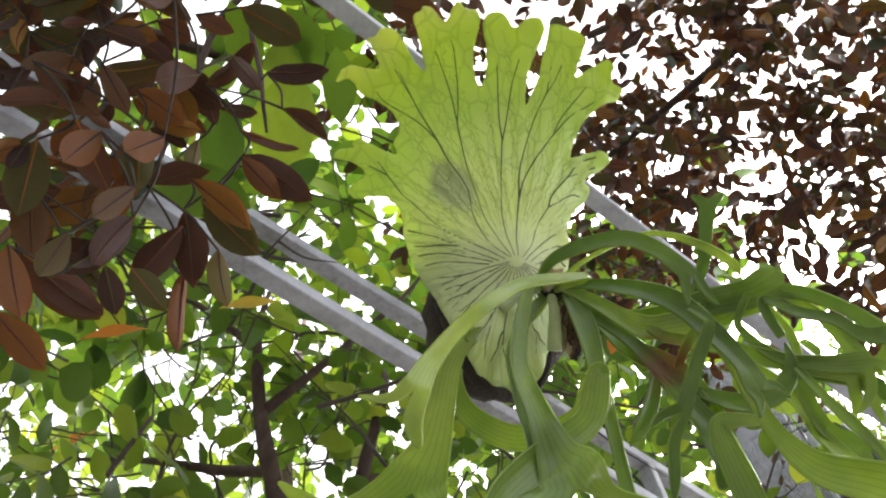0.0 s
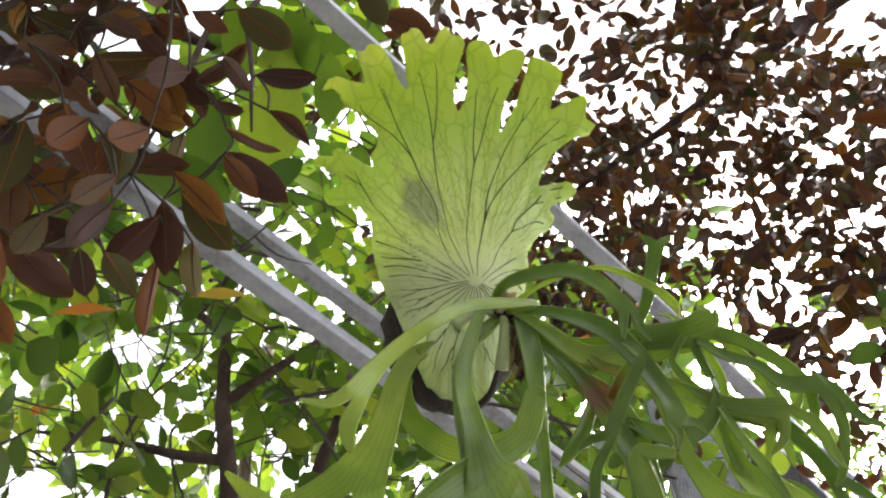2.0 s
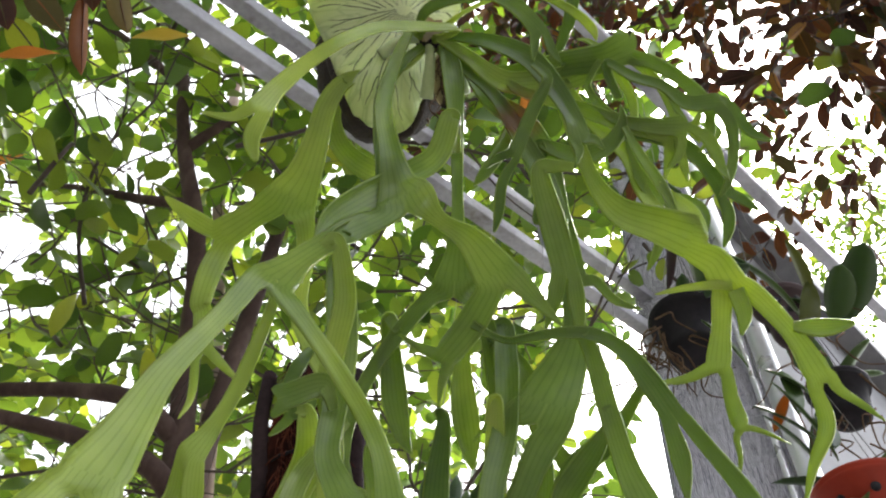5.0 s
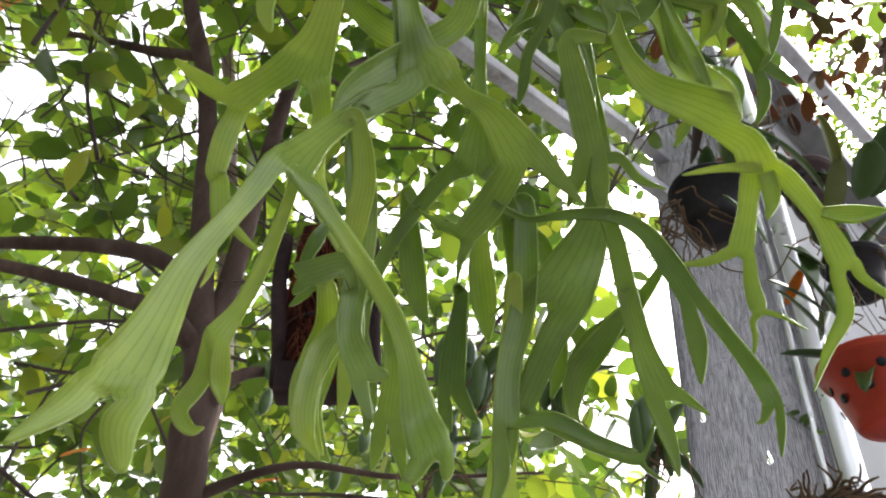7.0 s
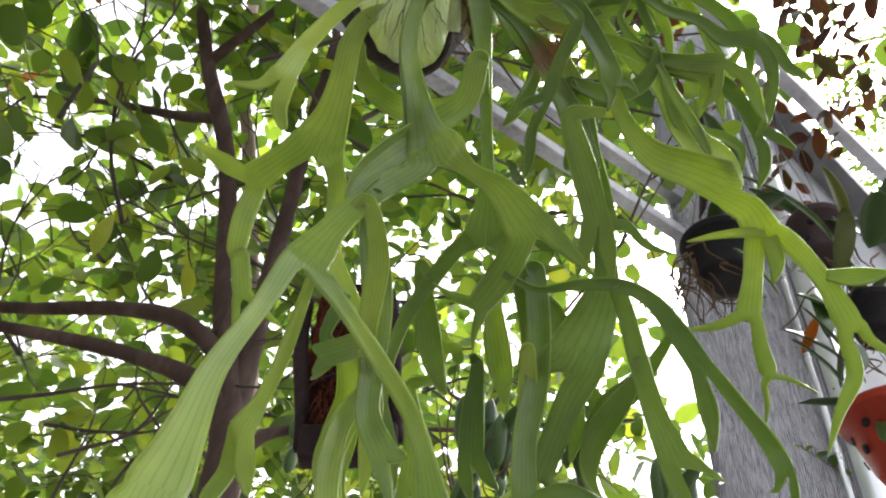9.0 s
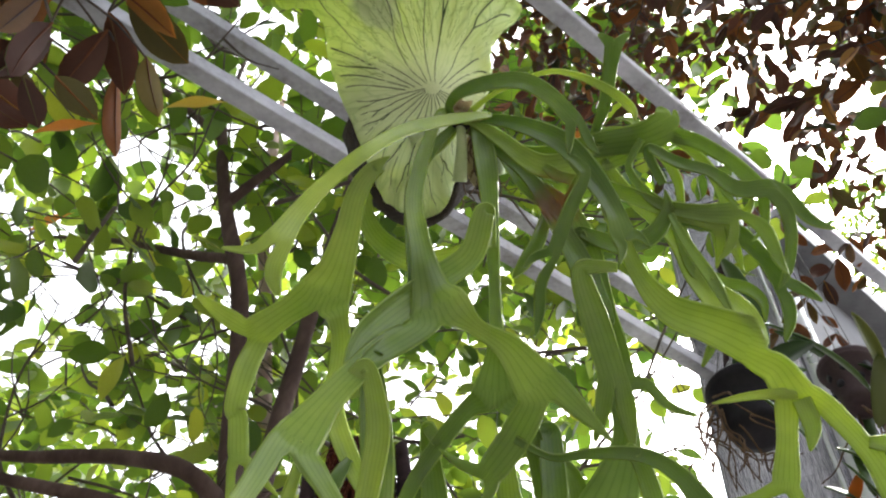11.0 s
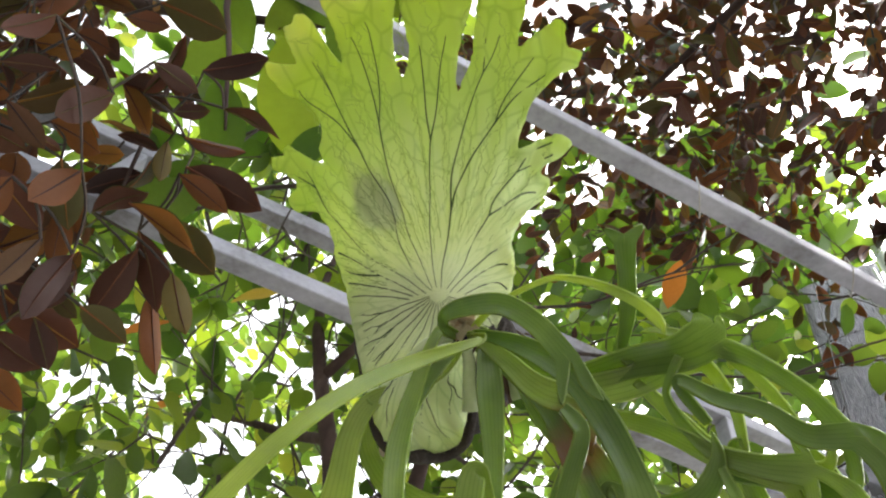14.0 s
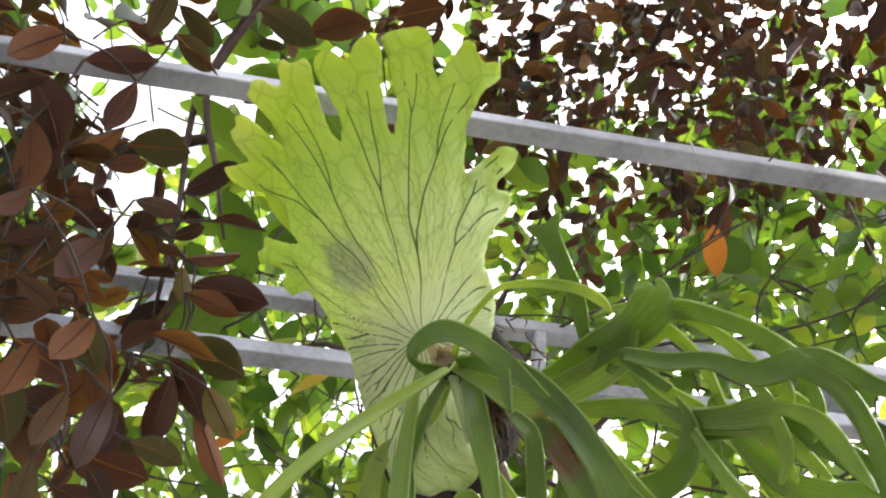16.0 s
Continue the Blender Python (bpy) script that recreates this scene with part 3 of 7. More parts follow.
def build_shield():
    ring = np.array(OUTLINE)
    n = len(ring)

    def inside(x, y):
        px, py = ring[:, 0], ring[:, 1]
        qx, qy = np.roll(px, -1), np.roll(py, -1)
        cross = ((py > y) != (qy > y)) & (x < (qx - px) * (y - py) / (qy - py + 1e-12) + px)
        return bool(cross.sum() % 2)

    step = 0.006
    flat = [Vector((float(x), float(y))) for x, y in ring]
    for i in range(int(0.57 / step)):
        for j in range(int(0.70 / step)):
            x, y = -0.39 + i * step + (0.5 * step if j % 2 else 0), -0.215 + j * step
            if inside(x, y) and np.min(np.hypot(ring[:, 0] - x, ring[:, 1] - y)) > 0.0035:
                flat.append(Vector((x, y)))
    verts, _, faces = geometry.delaunay_2d_cdt(flat, [(i, (i + 1) % n) for i in range(n)], [], 1, 1e-6)[:3]
    bm = bmesh.new()
    layer = bm.loops.layers.uv.new("UVMap")
    made = []
    for p in verts:
        near = float(np.min(np.hypot(ring[:, 0] - p[0], ring[:, 1] - p[1])))
        frill = 0.004 * (1 - smooth_step(near, 0.0, 0.03)) * math.sin(p[0] * 90 + p[1] * 70)
        made.append(bm.verts.new(shield_point(p[0], p[1], frill)))
    for face in faces:
        f = bm.faces.new([made[i] for i in face])
        if f.normal.length == 0:
            f.normal_update()
        turns = [math.atan2(verts[i][0] - CORE[0], verts[i][1] - CORE[1]) / math.tau + 0.5 for i in face]
        wrap = max(turns) - min(turns) > 0.5
        for loop, i, a in zip(f.loops, face, turns):
            loop[layer].uv = (a + 1 if wrap and a < 0.5 else a, math.hypot(verts[i][0] - CORE[0], verts[i][1] - CORE[1]) / 0.48)
    bmesh.ops.recalc_face_normals(bm, faces=bm.faces)
    ob = part("shield_frond", bm, SHIELD_SKIN, fern, "pale yellow-green lobed shield frond with dark veins")
    thick = ob.modifiers.new("thickness", "SOLIDIFY")
    thick.thickness, thick.offset = 0.0016, 0.0
    rng = random.Random(5)

    def strip(bm, path, w0, w1):
        pts = [shield_point(u, v, 0.0012) for u, v in path]
        rows = []
        for i, p in enumerate(pts):
            t = (pts[min(i + 1, len(pts) - 1)] - pts[max(i - 1, 0)]).normalized()
            side = t.cross(EN).normalized()
            w = w0 + (w1 - w0) * i / (len(pts) - 1)
            rows.append((bm.verts.new(p - side * w), bm.verts.new(p + EN * w * 0.7), bm.verts.new(p + side * w)))
        for a, b in zip(rows, rows[1:]):
            bm.faces.new((a[0], b[0], b[1], a[1]))
            bm.faces.new((a[1], b[1], b[2], a[2]))

    def vein_width(far):
        """Half a vein's width: thin at the heart, widest a hand above it, thin at the lobes."""
        return 0.0004 + 0.0010 * smooth_step(far, 0.0, 0.11) * (1 - 0.75 * smooth_step(far, 0.16, 0.46))

    bm = bmesh.new()
    for vein in MAIN_VEINS:
        first = np.hypot(*(np.array(vein[0]) - CORE))
        last = np.hypot(*(np.array(vein[-1]) - CORE))
        strip(bm, catmull(vein, 10), vein_width(first), vein_width(last))

    def reach(a):
        """How far the skin goes from the heart in direction a."""
        d = np.array((math.sin(a), math.cos(a)))
        p, q = ring - CORE, np.roll(ring, -1, axis=0) - CORE
        e = q - p
        den = d[0] * e[:, 1] - d[1] * e[:, 0]
        den[np.abs(den) < 1e-9] = 1e-9
        t = (p[:, 0] * e[:, 1] - p[:, 1] * e[:, 0]) / den
        k = (p[:, 0] * d[1] - p[:, 1] * d[0]) / den
        hits = t[(t > 0.02) & (k >= 0) & (k <= 1)]
        return float(hits.min()) if len(hits) else 0.1

    def ray(bm, a0, r0, a1, r1, w0, w1, steps=14):
        path, bend, ph = [], rng.uniform(-0.02, 0.02), rng.uniform(0, 6)
        for i in range(steps + 1):
            t = i / steps
            a = a0 + (a1 - a0) * t ** 1.3 + bend * math.sin(t * math.pi) + 0.010 * math.sin(t * 11 + ph)
            path.append(CORE + np.array((math.sin(a), math.cos(a))) * (r0 + (r1 - r0) * t))
        strip(bm, path, w0, w1)

    # downward veins over the dome below the heart
    a = radians(112)
    while a < radians(262):
        full = reach(a) * 0.93
        fork = full * rng.uniform(0.5, 0.7)
        ray(bm, a, 0.012, a, fork, 0.0004, 0.0009)
        for g in (-0.07, 0.07):
            end = min(full, reach(a + g) * 0.93)
            if end > fork * 1.1:
                ray(bm, a, fork, a + g, end, 0.0009, 0.0004, 8)
        a += rng.uniform(0.15, 0.22)
    tagged(part("main_vein", bm, VEIN, ob, "dark green raised forking veins"), kind="stuff")
    # fine paler veins between, joined by short cross links
    bm = bmesh.new()
    a = radians(-85)
    while a < radians(80):
        full, was = reach(a) * 0.92, a
        r = rng.uniform(0.06, 0.14)
        while r < full - 0.02:
            far = min(full, r + rng.uniform(0.03, 0.06))
            then = a + rng.choice((-1, 1)) * rng.uniform(0.008, 0.02) * 0.2 / max(far, 0.1)
            ray(bm, a, r, then, far, 0.00042, 0.00036, 5)
            if rng.random() < 0.5:
                ray(bm, then, far, then + rng.choice((-1, 1)) * 0.012 / far, far + 0.012, 0.00036, 0.0003, 3)
            a, r = then, far
        a = was + rng.uniform(0.035, 0.06)
    tagged(part("vein_net", bm, FINE_VEIN, ob, "fine olive-green net of veins"), kind="stuff")


build_shield()

# the black mount edge under the dome, with the turned-back skin's shade painted in
rim_run = [(0.046, -0.050), (0.033, -0.090), (0.024, -0.125), (0.018, -0.160), (0.004, -0.193), (-0.028, -0.211), (-0.058, -0.207), (-0.088, -0.182), (-0.118, -0.134), (-0.158, -0.072)]
rim_wide = [0.003, 0.004, 0.005, 0.006, 0.008, 0.011, 0.012, 0.011, 0.009, 0.004]
part("dome_rim", tube(bmesh.new(), [(*shield_point(u, v, -0.010), r) for (u, v), r in zip(rim_run, rim_wide)], 10, 5, 0.4), PEAT, fern, "black ragged mount edge and painted shade below the dome")

# the dark mount and root mass behind the shield
bm = bmesh.new()
bmesh.ops.create_icosphere(bm, subdivisions=4, radius=1.0)
for v in bm.verts:
    d = v.co.copy()
    r = 1 + 0.10 * noise.noise(d * 2.3) + 0.05 * noise.noise(d * 7.0)
    v.co = HEART + EU * (-0.065 + 0.12 * d.x * r) + EV * (-0.095 + 0.125 * d.y * r) + EN * (-0.07 + 0.085 * d.z * r)
part("root_mass", bm, PEAT, fern, "dark brown root mass and mount")
bm = bmesh.new()
rng = random.Random(8)
for k in range(46):
    u, v = rng.uniform(0.02, 0.085), rng.uniform(-0.19, -0.02)
    p = shield_point(u, v, -0.03)
    q = p + Vector((rng.uniform(-0.005, 0.03), rng.uniform(-0.02, 0.02), rng.uniform(-0.05, -0.01)))
    tube(bm, [(*p, 0.0016), (*((p + q) / 2 + Vector((rng.uniform(-0.008, 0.008), 0, 0))), 0.0012), (*q, 0.0006)], 5, 2)
tagged(part("root_beard", bm, ROOT, fern, "wiry brown roots"), kind="stuff")


def antler(points, *arms):
    return points, arms


FRONT = Vector((0.2, -0.35, 1.35))
BUD = Vector((0.05, 0.395, 2.605))


JOINTS = [BUD.copy()]


def fertile_frond(tree, front=None):
    """One forked, strap-like frond: a run of (x, y, z, width) with the arms into which it splits."""
    bm = bmesh.new()
    layer = bm.loops.layers.uv.new("UVMap")
    twist = rng.uniform(-0.2, 0.2) if front is None else 0.0
    face = FRONT if front is None else Vector(front)
    def section(c, t, w, side0, blend, bow, K):
        n = (face - c).normalized()
        n = n - t * n.dot(t)
        n.normalize()
        a = twist + 0.65 * noise.noise(c * 6.0)
        side = t.cross(n).normalized()
        side = side * math.cos(a) + n * math.sin(a)
        if side0 is not None and blend < 1:
            side = side0.lerp(side, blend).normalized()
        nn = side.cross(t).normalized()
        row = []
        for j in range(K + 1):
            x = j / K - 0.5
            ripple = 0.05 * w * noise.noise(Vector((c.x * 30 + x * 3, c.y * 30, c.z * 30)))
            row.append(c + side * (x * w) - nn * (bow * w * (0.25 - x * x) * 1.2 + ripple))
        return row, side

    def skin(rows, v0):
        K = len(rows[0]) - 1
        made = [[bm.verts.new(p) for p in row] for row in rows]
        for i in range(len(made) - 1):
            for j in range(K):
                f = bm.faces.new((made[i][j], made[i][j + 1], made[i + 1][j + 1], made[i + 1][j]))
                for loop, uv in zip(f.loops, ((j, i), (j + 1, i), (j + 1, i + 1), (j, i + 1))):
                    loop[layer].uv = (uv[0] / K, (v0 + uv[1]) * 0.1)
        return made

    def grow(node, start, v0, K):
        points, arms = node
        pts = [tuple(p) for p in points]
        if start is not None:
            a, b = start
            mid = (a + b) / 2
            first = Vector(pts[0][:3])
            if (first - mid).length < 0.012:
                pts = pts[1:] or [(*(mid + (first - mid).normalized() * 0.02), pts[0][3])]
            pts = [(*mid, (b - a).length)] + pts
        if len(pts) < 2:
            pts.append((pts[0][0], pts[0][1], pts[0][2] - 0.02, pts[0][3]))
        run = catmull(pts, 8)
        rows, side0 = [], None
        if start is not None:
            side0 = (start[1] - start[0]).normalized()
        tip = not arms
        for i, q in enumerate(run):
            t = Vector(run[min(i + 1, len(run) - 1)][:3]) - Vector(run[max(i - 1, 0)][:3])
            t.normalize()
            w = max(q[3] * 1.04, 0.003)
            if tip:
                w *= math.sqrt(max(0.0, 1 - ((i / (len(run) - 1)) ** 6))) * 0.97 + 0.03
            bow = 0.6 * min(1, i / 8) if start is not None else 0.6
            if arms:
                bow *= min(1, (len(run) - 1 - i) / 8)
            row, side = section(Vector(q[:3]), t, w, side0, min(1.0, i / 8), bow, K)
            if i == 0 and start is not None:
                row = [start[0].lerp(start[1], j / K) for j in range(K + 1)]
            rows.append(row)
        skin(rows, v0)
        if not arms:
            return
        end, t = rows[-1], (Vector(run[-1][:3]) - Vector(run[-2][:3])).normalized()
        left, right = end[0], end[-1]
        across = (right - left).normalized()
        width = (right - left).length
        centre = (left + right) / 2
        order = sorted(arms, key=lambda arm: (Vector(arm[0][0][:3]) - centre).dot(across))
        k = len(order)
        cut = [round(i * K / k) for i in range(k + 1)]
        ends = [left] + [end[c] + t * width * 0.42 for c in cut[1:-1]] + [right]
        for i, arm in enumerate(order):
            low = end[cut[i]:cut[i + 1] + 1]
            n = len(low) - 1
            if n < 1:
                low, n = [end[cut[i]], end[min(cut[i] + 1, K)]], 1
            high = [ends[i].lerp(ends[i + 1], j / n) for j in range(n + 1)]
            skin([low, [p.lerp(q, 0.5) for p, q in zip(low, high)], high], v0 + len(rows) - 1)
            grow(arm, (ends[i], ends[i + 1]), v0 + len(rows), n)

    points, arms = tree
    first = Vector(points[0][:3])
    joint = min(JOINTS, key=lambda q: (q - first).length + (0.3 if q.z < first.z - 0.03 else 0.0) - (0.12 if q is JOINTS[0] else 0.0))
    if (first - joint).length > 0.015:
        ahead = Vector((points[1] if len(points) > 1 else arms[0][0][0])[:3]) - first
        mid = joint.lerp(first, 0.6) - ahead.normalized() * (first - joint).length * 0.12
        points = [(*joint, 0.010), (*mid, min(points[0][3], 0.016))] + list(points)

    def joints(node):
        JOINTS.extend(Vector(q[:3]) for q in node[0])
        for arm in node[1]:
            joints(arm)

    joints(tree)
    grow((points, arms), None, 0, 16)
    bmesh.ops.remove_doubles(bm, verts=bm.verts, dist=0.0004)
    bmesh.ops.recalc_face_normals(bm, faces=bm.faces)
    for k in range(3):
        bmesh.ops.smooth_vert(bm, verts=bm.verts, factor=0.5, use_axis_x=True, use_axis_y=True, use_axis_z=True)
    ob = part("fertile_frond", bm, FROND_SKIN, fern)
    thick = ob.modifiers.new("thickness", "SOLIDIFY")
    thick.thickness, thick.offset = 0.0028, 0.0
    return ob


rng = random.Random(11)
fertile_frond(
    antler([(0.025, 0.371, 2.580, 0.014), (0.013, 0.396, 2.517, 0.019), (0.009, 0.425, 2.429, 0.024), (0.031, 0.440, 2.335, 0.028), (0.050, 0.457, 2.271, 0.048), (0.061, 0.463, 2.246, 0.077)],
        antler([(0.008, 0.472, 2.170, 0.031), (-0.014, 0.436, 2.064, 0.032), (-0.017, 0.399, 1.973, 0.047)],
            antler([(-0.033, 0.379, 1.899, 0.020), (-0.045, 0.369, 1.825, 0.024), (-0.041, 0.353, 1.760, 0.035), (-0.040, 0.344, 1.714, 0.052)],
                antler([(-0.054, 0.329, 1.681, 0.027), (-0.066, 0.314, 1.646, 0.006)]),
                antler([(-0.029, 0.343, 1.680, 0.033), (-0.018, 0.347, 1.656, 0.020)])),
            antler([(0.021, 0.400, 1.928, 0.018), (0.062, 0.404, 1.875, 0.017), (0.094, 0.416, 1.834, 0.017), (0.110, 0.418, 1.798, 0.019), (0.121, 0.419, 1.760, 0.030), (0.132, 0.412, 1.733, 0.037)],
                antler([(0.122, 0.413, 1.706, 0.014)]),
                antler([(0.146, 0.413, 1.709, 0.010)]))),
        antler([(0.108, 0.496, 2.252, 0.022), (0.147, 0.508, 2.233, 0.036), (0.182, 0.532, 2.201, 0.063)],
            antler([(0.233, 0.549, 2.182, 0.025), (0.272, 0.571, 2.156, 0.004)]),
            antler([(0.159, 0.586, 2.168, 0.046), (0.134, 0.622, 2.148, 0.042)],
                antler([(0.130, 0.648, 2.120, 0.014), (0.130, 0.674, 2.106, 0.003)]),
                antler([(0.096, 0.623, 2.159, 0.017), (0.068, 0.618, 2.175, 0.003)])))))
fertile_frond(
    antler([(0.017, 0.423, 2.561, 0.011), (-0.022, 0.432, 2.552, 0.016), (-0.067, 0.443, 2.540, 0.025), (-0.090, 0.470, 2.512, 0.032), (-0.098, 0.509, 2.469, 0.038), (-0.109, 0.550, 2.433, 0.053), (-0.123, 0.579, 2.412, 0.078)],
        antler([(-0.184, 0.612, 2.397, 0.042), (-0.225, 0.641, 2.387, 0.056)],
            antler([(-0.278, 0.628, 2.400, 0.034), (-0.330, 0.600, 2.418, 0.009)]),
            antler([(-0.228, 0.666, 2.329, 0.041), (-0.227, 0.684, 2.274, 0.035), (-0.222, 0.697, 2.267, 0.032), (-0.209, 0.719, 2.222, 0.036)],
                antler([(-0.173, 0.730, 2.197, 0.020), (-0.137, 0.738, 2.172, 0.004)]),
                antler([(-0.205, 0.751, 2.156, 0.017), (-0.210, 0.756, 2.115, 0.004)]))),
        antler([(-0.099, 0.601, 2.381, 0.033), (-0.094, 0.641, 2.363, 0.029), (-0.088, 0.677, 2.281, 0.029), (-0.050, 0.690, 2.208, 0.029), (-0.014, 0.704, 2.159, 0.022), (0.022, 0.715, 2.123, 0.004)])))
fertile_frond(
    antler([(-0.068, 0.453, 2.557, 0.014), (-0.090, 0.503, 2.542, 0.027), (-0.069, 0.552, 2.522, 0.033), (-0.009, 0.575, 2.498, 0.038), (0.046, 0.562, 2.489, 0.032), (0.087, 0.531, 2.486, 0.024), (0.094, 0.491, 2.495, 0.009), (0.108, 0.450, 2.470, 0.010)]))
fertile_frond(
    antler([(0.077, 0.391, 2.599, 0.022), (0.097, 0.408, 2.520, 0.031), (0.109, 0.442, 2.452, 0.023), (0.118, 0.471, 2.383, 0.017), (0.126, 0.499, 2.310, 0.015), (0.132, 0.526, 2.259, 0.023), (0.134, 0.557, 2.213, 0.055)],
        antler([(0.102, 0.592, 2.215, 0.024), (0.068, 0.632, 2.190, 0.023), (0.038, 0.674, 2.157, 0.019), (0.019, 0.714, 2.108, 0.019), (0.013, 0.740, 2.073, 0.030)],
            antler([(0.004, 0.768, 2.032, 0.014), (0.002, 0.779, 2.014, 0.004)]),
            antler([(0.038, 0.787, 2.011, 0.028), (0.042, 0.818, 1.959, 0.006)])),
        antler([(0.170, 0.610, 2.228, 0.024), (0.187, 0.647, 2.206, 0.026), (0.203, 0.696, 2.154, 0.025), (0.209, 0.742, 2.099, 0.026), (0.207, 0.775, 2.036, 0.024), (0.204, 0.806, 1.967, 0.023), (0.199, 0.822, 1.916, 0.013)])))
fertile_frond(
    antler([(0.109, 0.419, 2.591, 0.018), (0.158, 0.439, 2.508, 0.031), (0.209, 0.446, 2.449, 0.034), (0.239, 0.471, 2.401, 0.036), (0.253, 0.496, 2.353, 0.033), (0.262, 0.516, 2.316, 0.031), (0.274, 0.543, 2.296, 0.033), (0.283, 0.563, 2.254, 0.035)],
        antler([(0.288, 0.592, 2.203, 0.031), (0.282, 0.609, 2.160, 0.048), (0.257, 0.634, 2.097, 0.082)],
            antler([(0.226, 0.645, 2.089, 0.023), (0.191, 0.659, 2.076, 0.009), (0.172, 0.675, 2.058, 0.003)]),
            antler([(0.250, 0.653, 2.044, 0.044), (0.234, 0.674, 2.002, 0.037), (0.220, 0.690, 1.963, 0.037)],
                antler([(0.260, 0.692, 1.934, 0.023), (0.307, 0.692, 1.917, 0.021), (0.341, 0.689, 1.909, 0.028)],
                    antler([(0.356, 0.678, 1.940, 0.012), (0.361, 0.669, 1.970, 0.003)]),
                    antler([(0.372, 0.683, 1.881, 0.007)])),
                antler([(0.211, 0.715, 1.924, 0.022), (0.208, 0.728, 1.878, 0.012)]))),
        antler([(0.313, 0.563, 2.248, 0.014), (0.338, 0.577, 2.230, 0.011), (0.376, 0.579, 2.218, 0.003)])))
fertile_frond(
    antler([(0.230, 0.459, 2.419, 0.016), (0.275, 0.459, 2.392, 0.026), (0.315, 0.445, 2.392, 0.025), (0.335, 0.418, 2.412, 0.019), (0.330, 0.394, 2.434, 0.003)]))
fertile_frond(
    antler([(0.236, 0.375, 2.420, 0.012), (0.258, 0.400, 2.388, 0.018), (0.280, 0.438, 2.360, 0.020), (0.302, 0.469, 2.335, 0.022), (0.333, 0.486, 2.299, 0.036), (0.376, 0.482, 2.267, 0.045), (0.410, 0.476, 2.236, 0.056)],
        antler([(0.407, 0.458, 2.271, 0.023), (0.388, 0.456, 2.301, 0.014), (0.375, 0.444, 2.311, 0.004)]),
        antler([(0.435, 0.490, 2.205, 0.039), (0.455, 0.513, 2.201, 0.046)],
            antler([(0.448, 0.548, 2.162, 0.026), (0.444, 0.573, 2.127, 0.036)],
                antler([(0.410, 0.596, 2.119, 0.017), (0.366, 0.612, 2.120, 0.003)]),
                antler([(0.455, 0.591, 2.088, 0.028), (0.461, 0.600, 2.060, 0.035)],
                    antler([(0.485, 0.597, 2.049, 0.015), (0.510, 0.596, 2.033, 0.002)]),
                    antler([(0.461, 0.623, 2.032, 0.017), (0.458, 0.642, 2.010, 0.003)]))),
            antler([(0.492, 0.519, 2.179, 0.028), (0.520, 0.532, 2.139, 0.026), (0.538, 0.548, 2.098, 0.038)],
                antler([(0.558, 0.553, 2.079, 0.018), (0.579, 0.556, 2.061, 0.012), (0.596, 0.559, 2.043, 0.003)]),
                antler([(0.542, 0.576, 2.050, 0.029), (0.526, 0.602, 2.016, 0.019), (0.515, 0.637, 1.977, 0.003)])))))
fertile_frond(
    antler([(0.517, 0.525, 2.146, 0.011), (0.547, 0.515, 2.137, 0.021), (0.577, 0.498, 2.131, 0.005)]))
fertile_frond(
    antler([(0.462, 0.512, 2.198, 0.014), (0.414, 0.521, 2.198, 0.009), (0.369, 0.541, 2.199, 0.003)]))
fertile_frond(
    antler([(0.461, 0.513, 2.192, 0.019), (0.471, 0.530, 2.167, 0.018), (0.469, 0.552, 2.148, 0.003)]))
fertile_frond(
    antler([(0.208, 0.590, 2.148, 0.008), (0.245, 0.567, 2.138, 0.012), (0.291, 0.545, 2.122, 0.015), (0.326, 0.544, 2.100, 0.018), (0.352, 0.554, 2.066, 0.024), (0.374, 0.565, 2.031, 0.026)],
        antler([(0.382, 0.586, 1.986, 0.021), (0.389, 0.610, 1.950, 0.003)]),
        antler([(0.407, 0.571, 1.992, 0.017), (0.432, 0.577, 1.952, 0.020), (0.442, 0.579, 1.925, 0.021)],
            antler([(0.451, 0.591, 1.900, 0.010), (0.452, 0.605, 1.877, 0.002)]),
            antler([(0.436, 0.592, 1.910, 0.007), (0.430, 0.596, 1.909, 0.002)]))))
fertile_frond(
    antler([(0.282, 0.557, 2.140, 0.010), (0.299, 0.571, 2.123, 0.019), (0.316, 0.596, 2.063, 0.022), (0.336, 0.623, 2.008, 0.025), (0.354, 0.637, 1.966, 0.037)],
        antler([(0.377, 0.635, 1.957, 0.014), (0.408, 0.637, 1.937, 0.002)]),
        antler([(0.364, 0.652, 1.919, 0.018), (0.375, 0.662, 1.874, 0.006)])))
fertile_frond(
    antler([(0.100, 0.335, 2.501, 0.009), (0.053, 0.316, 2.436, 0.015), (0.015, 0.295, 2.358, 0.016), (-0.016, 0.291, 2.291, 0.016), (-0.044, 0.302, 2.249, 0.016), (-0.067, 0.315, 2.202, 0.019), (-0.077, 0.323, 2.162, 0.027)],
        antler([(-0.101, 0.328, 2.143, 0.010), (-0.130, 0.320, 2.131, 0.004)]),
        antler([(-0.078, 0.343, 2.128, 0.018), (-0.070, 0.363, 2.113, 0.009)])))
fertile_frond(
    antler([(0.003, 0.425, 2.491, 0.017), (0.002, 0.440, 2.457, 0.021), (0.012, 0.454, 2.386, 0.019), (0.027, 0.461, 2.319, 0.022), (0.040, 0.471, 2.272, 0.034)],
        antler([(0.016, 0.477, 2.230, 0.013)]),
        antler([(0.075, 0.482, 2.240, 0.013)])))
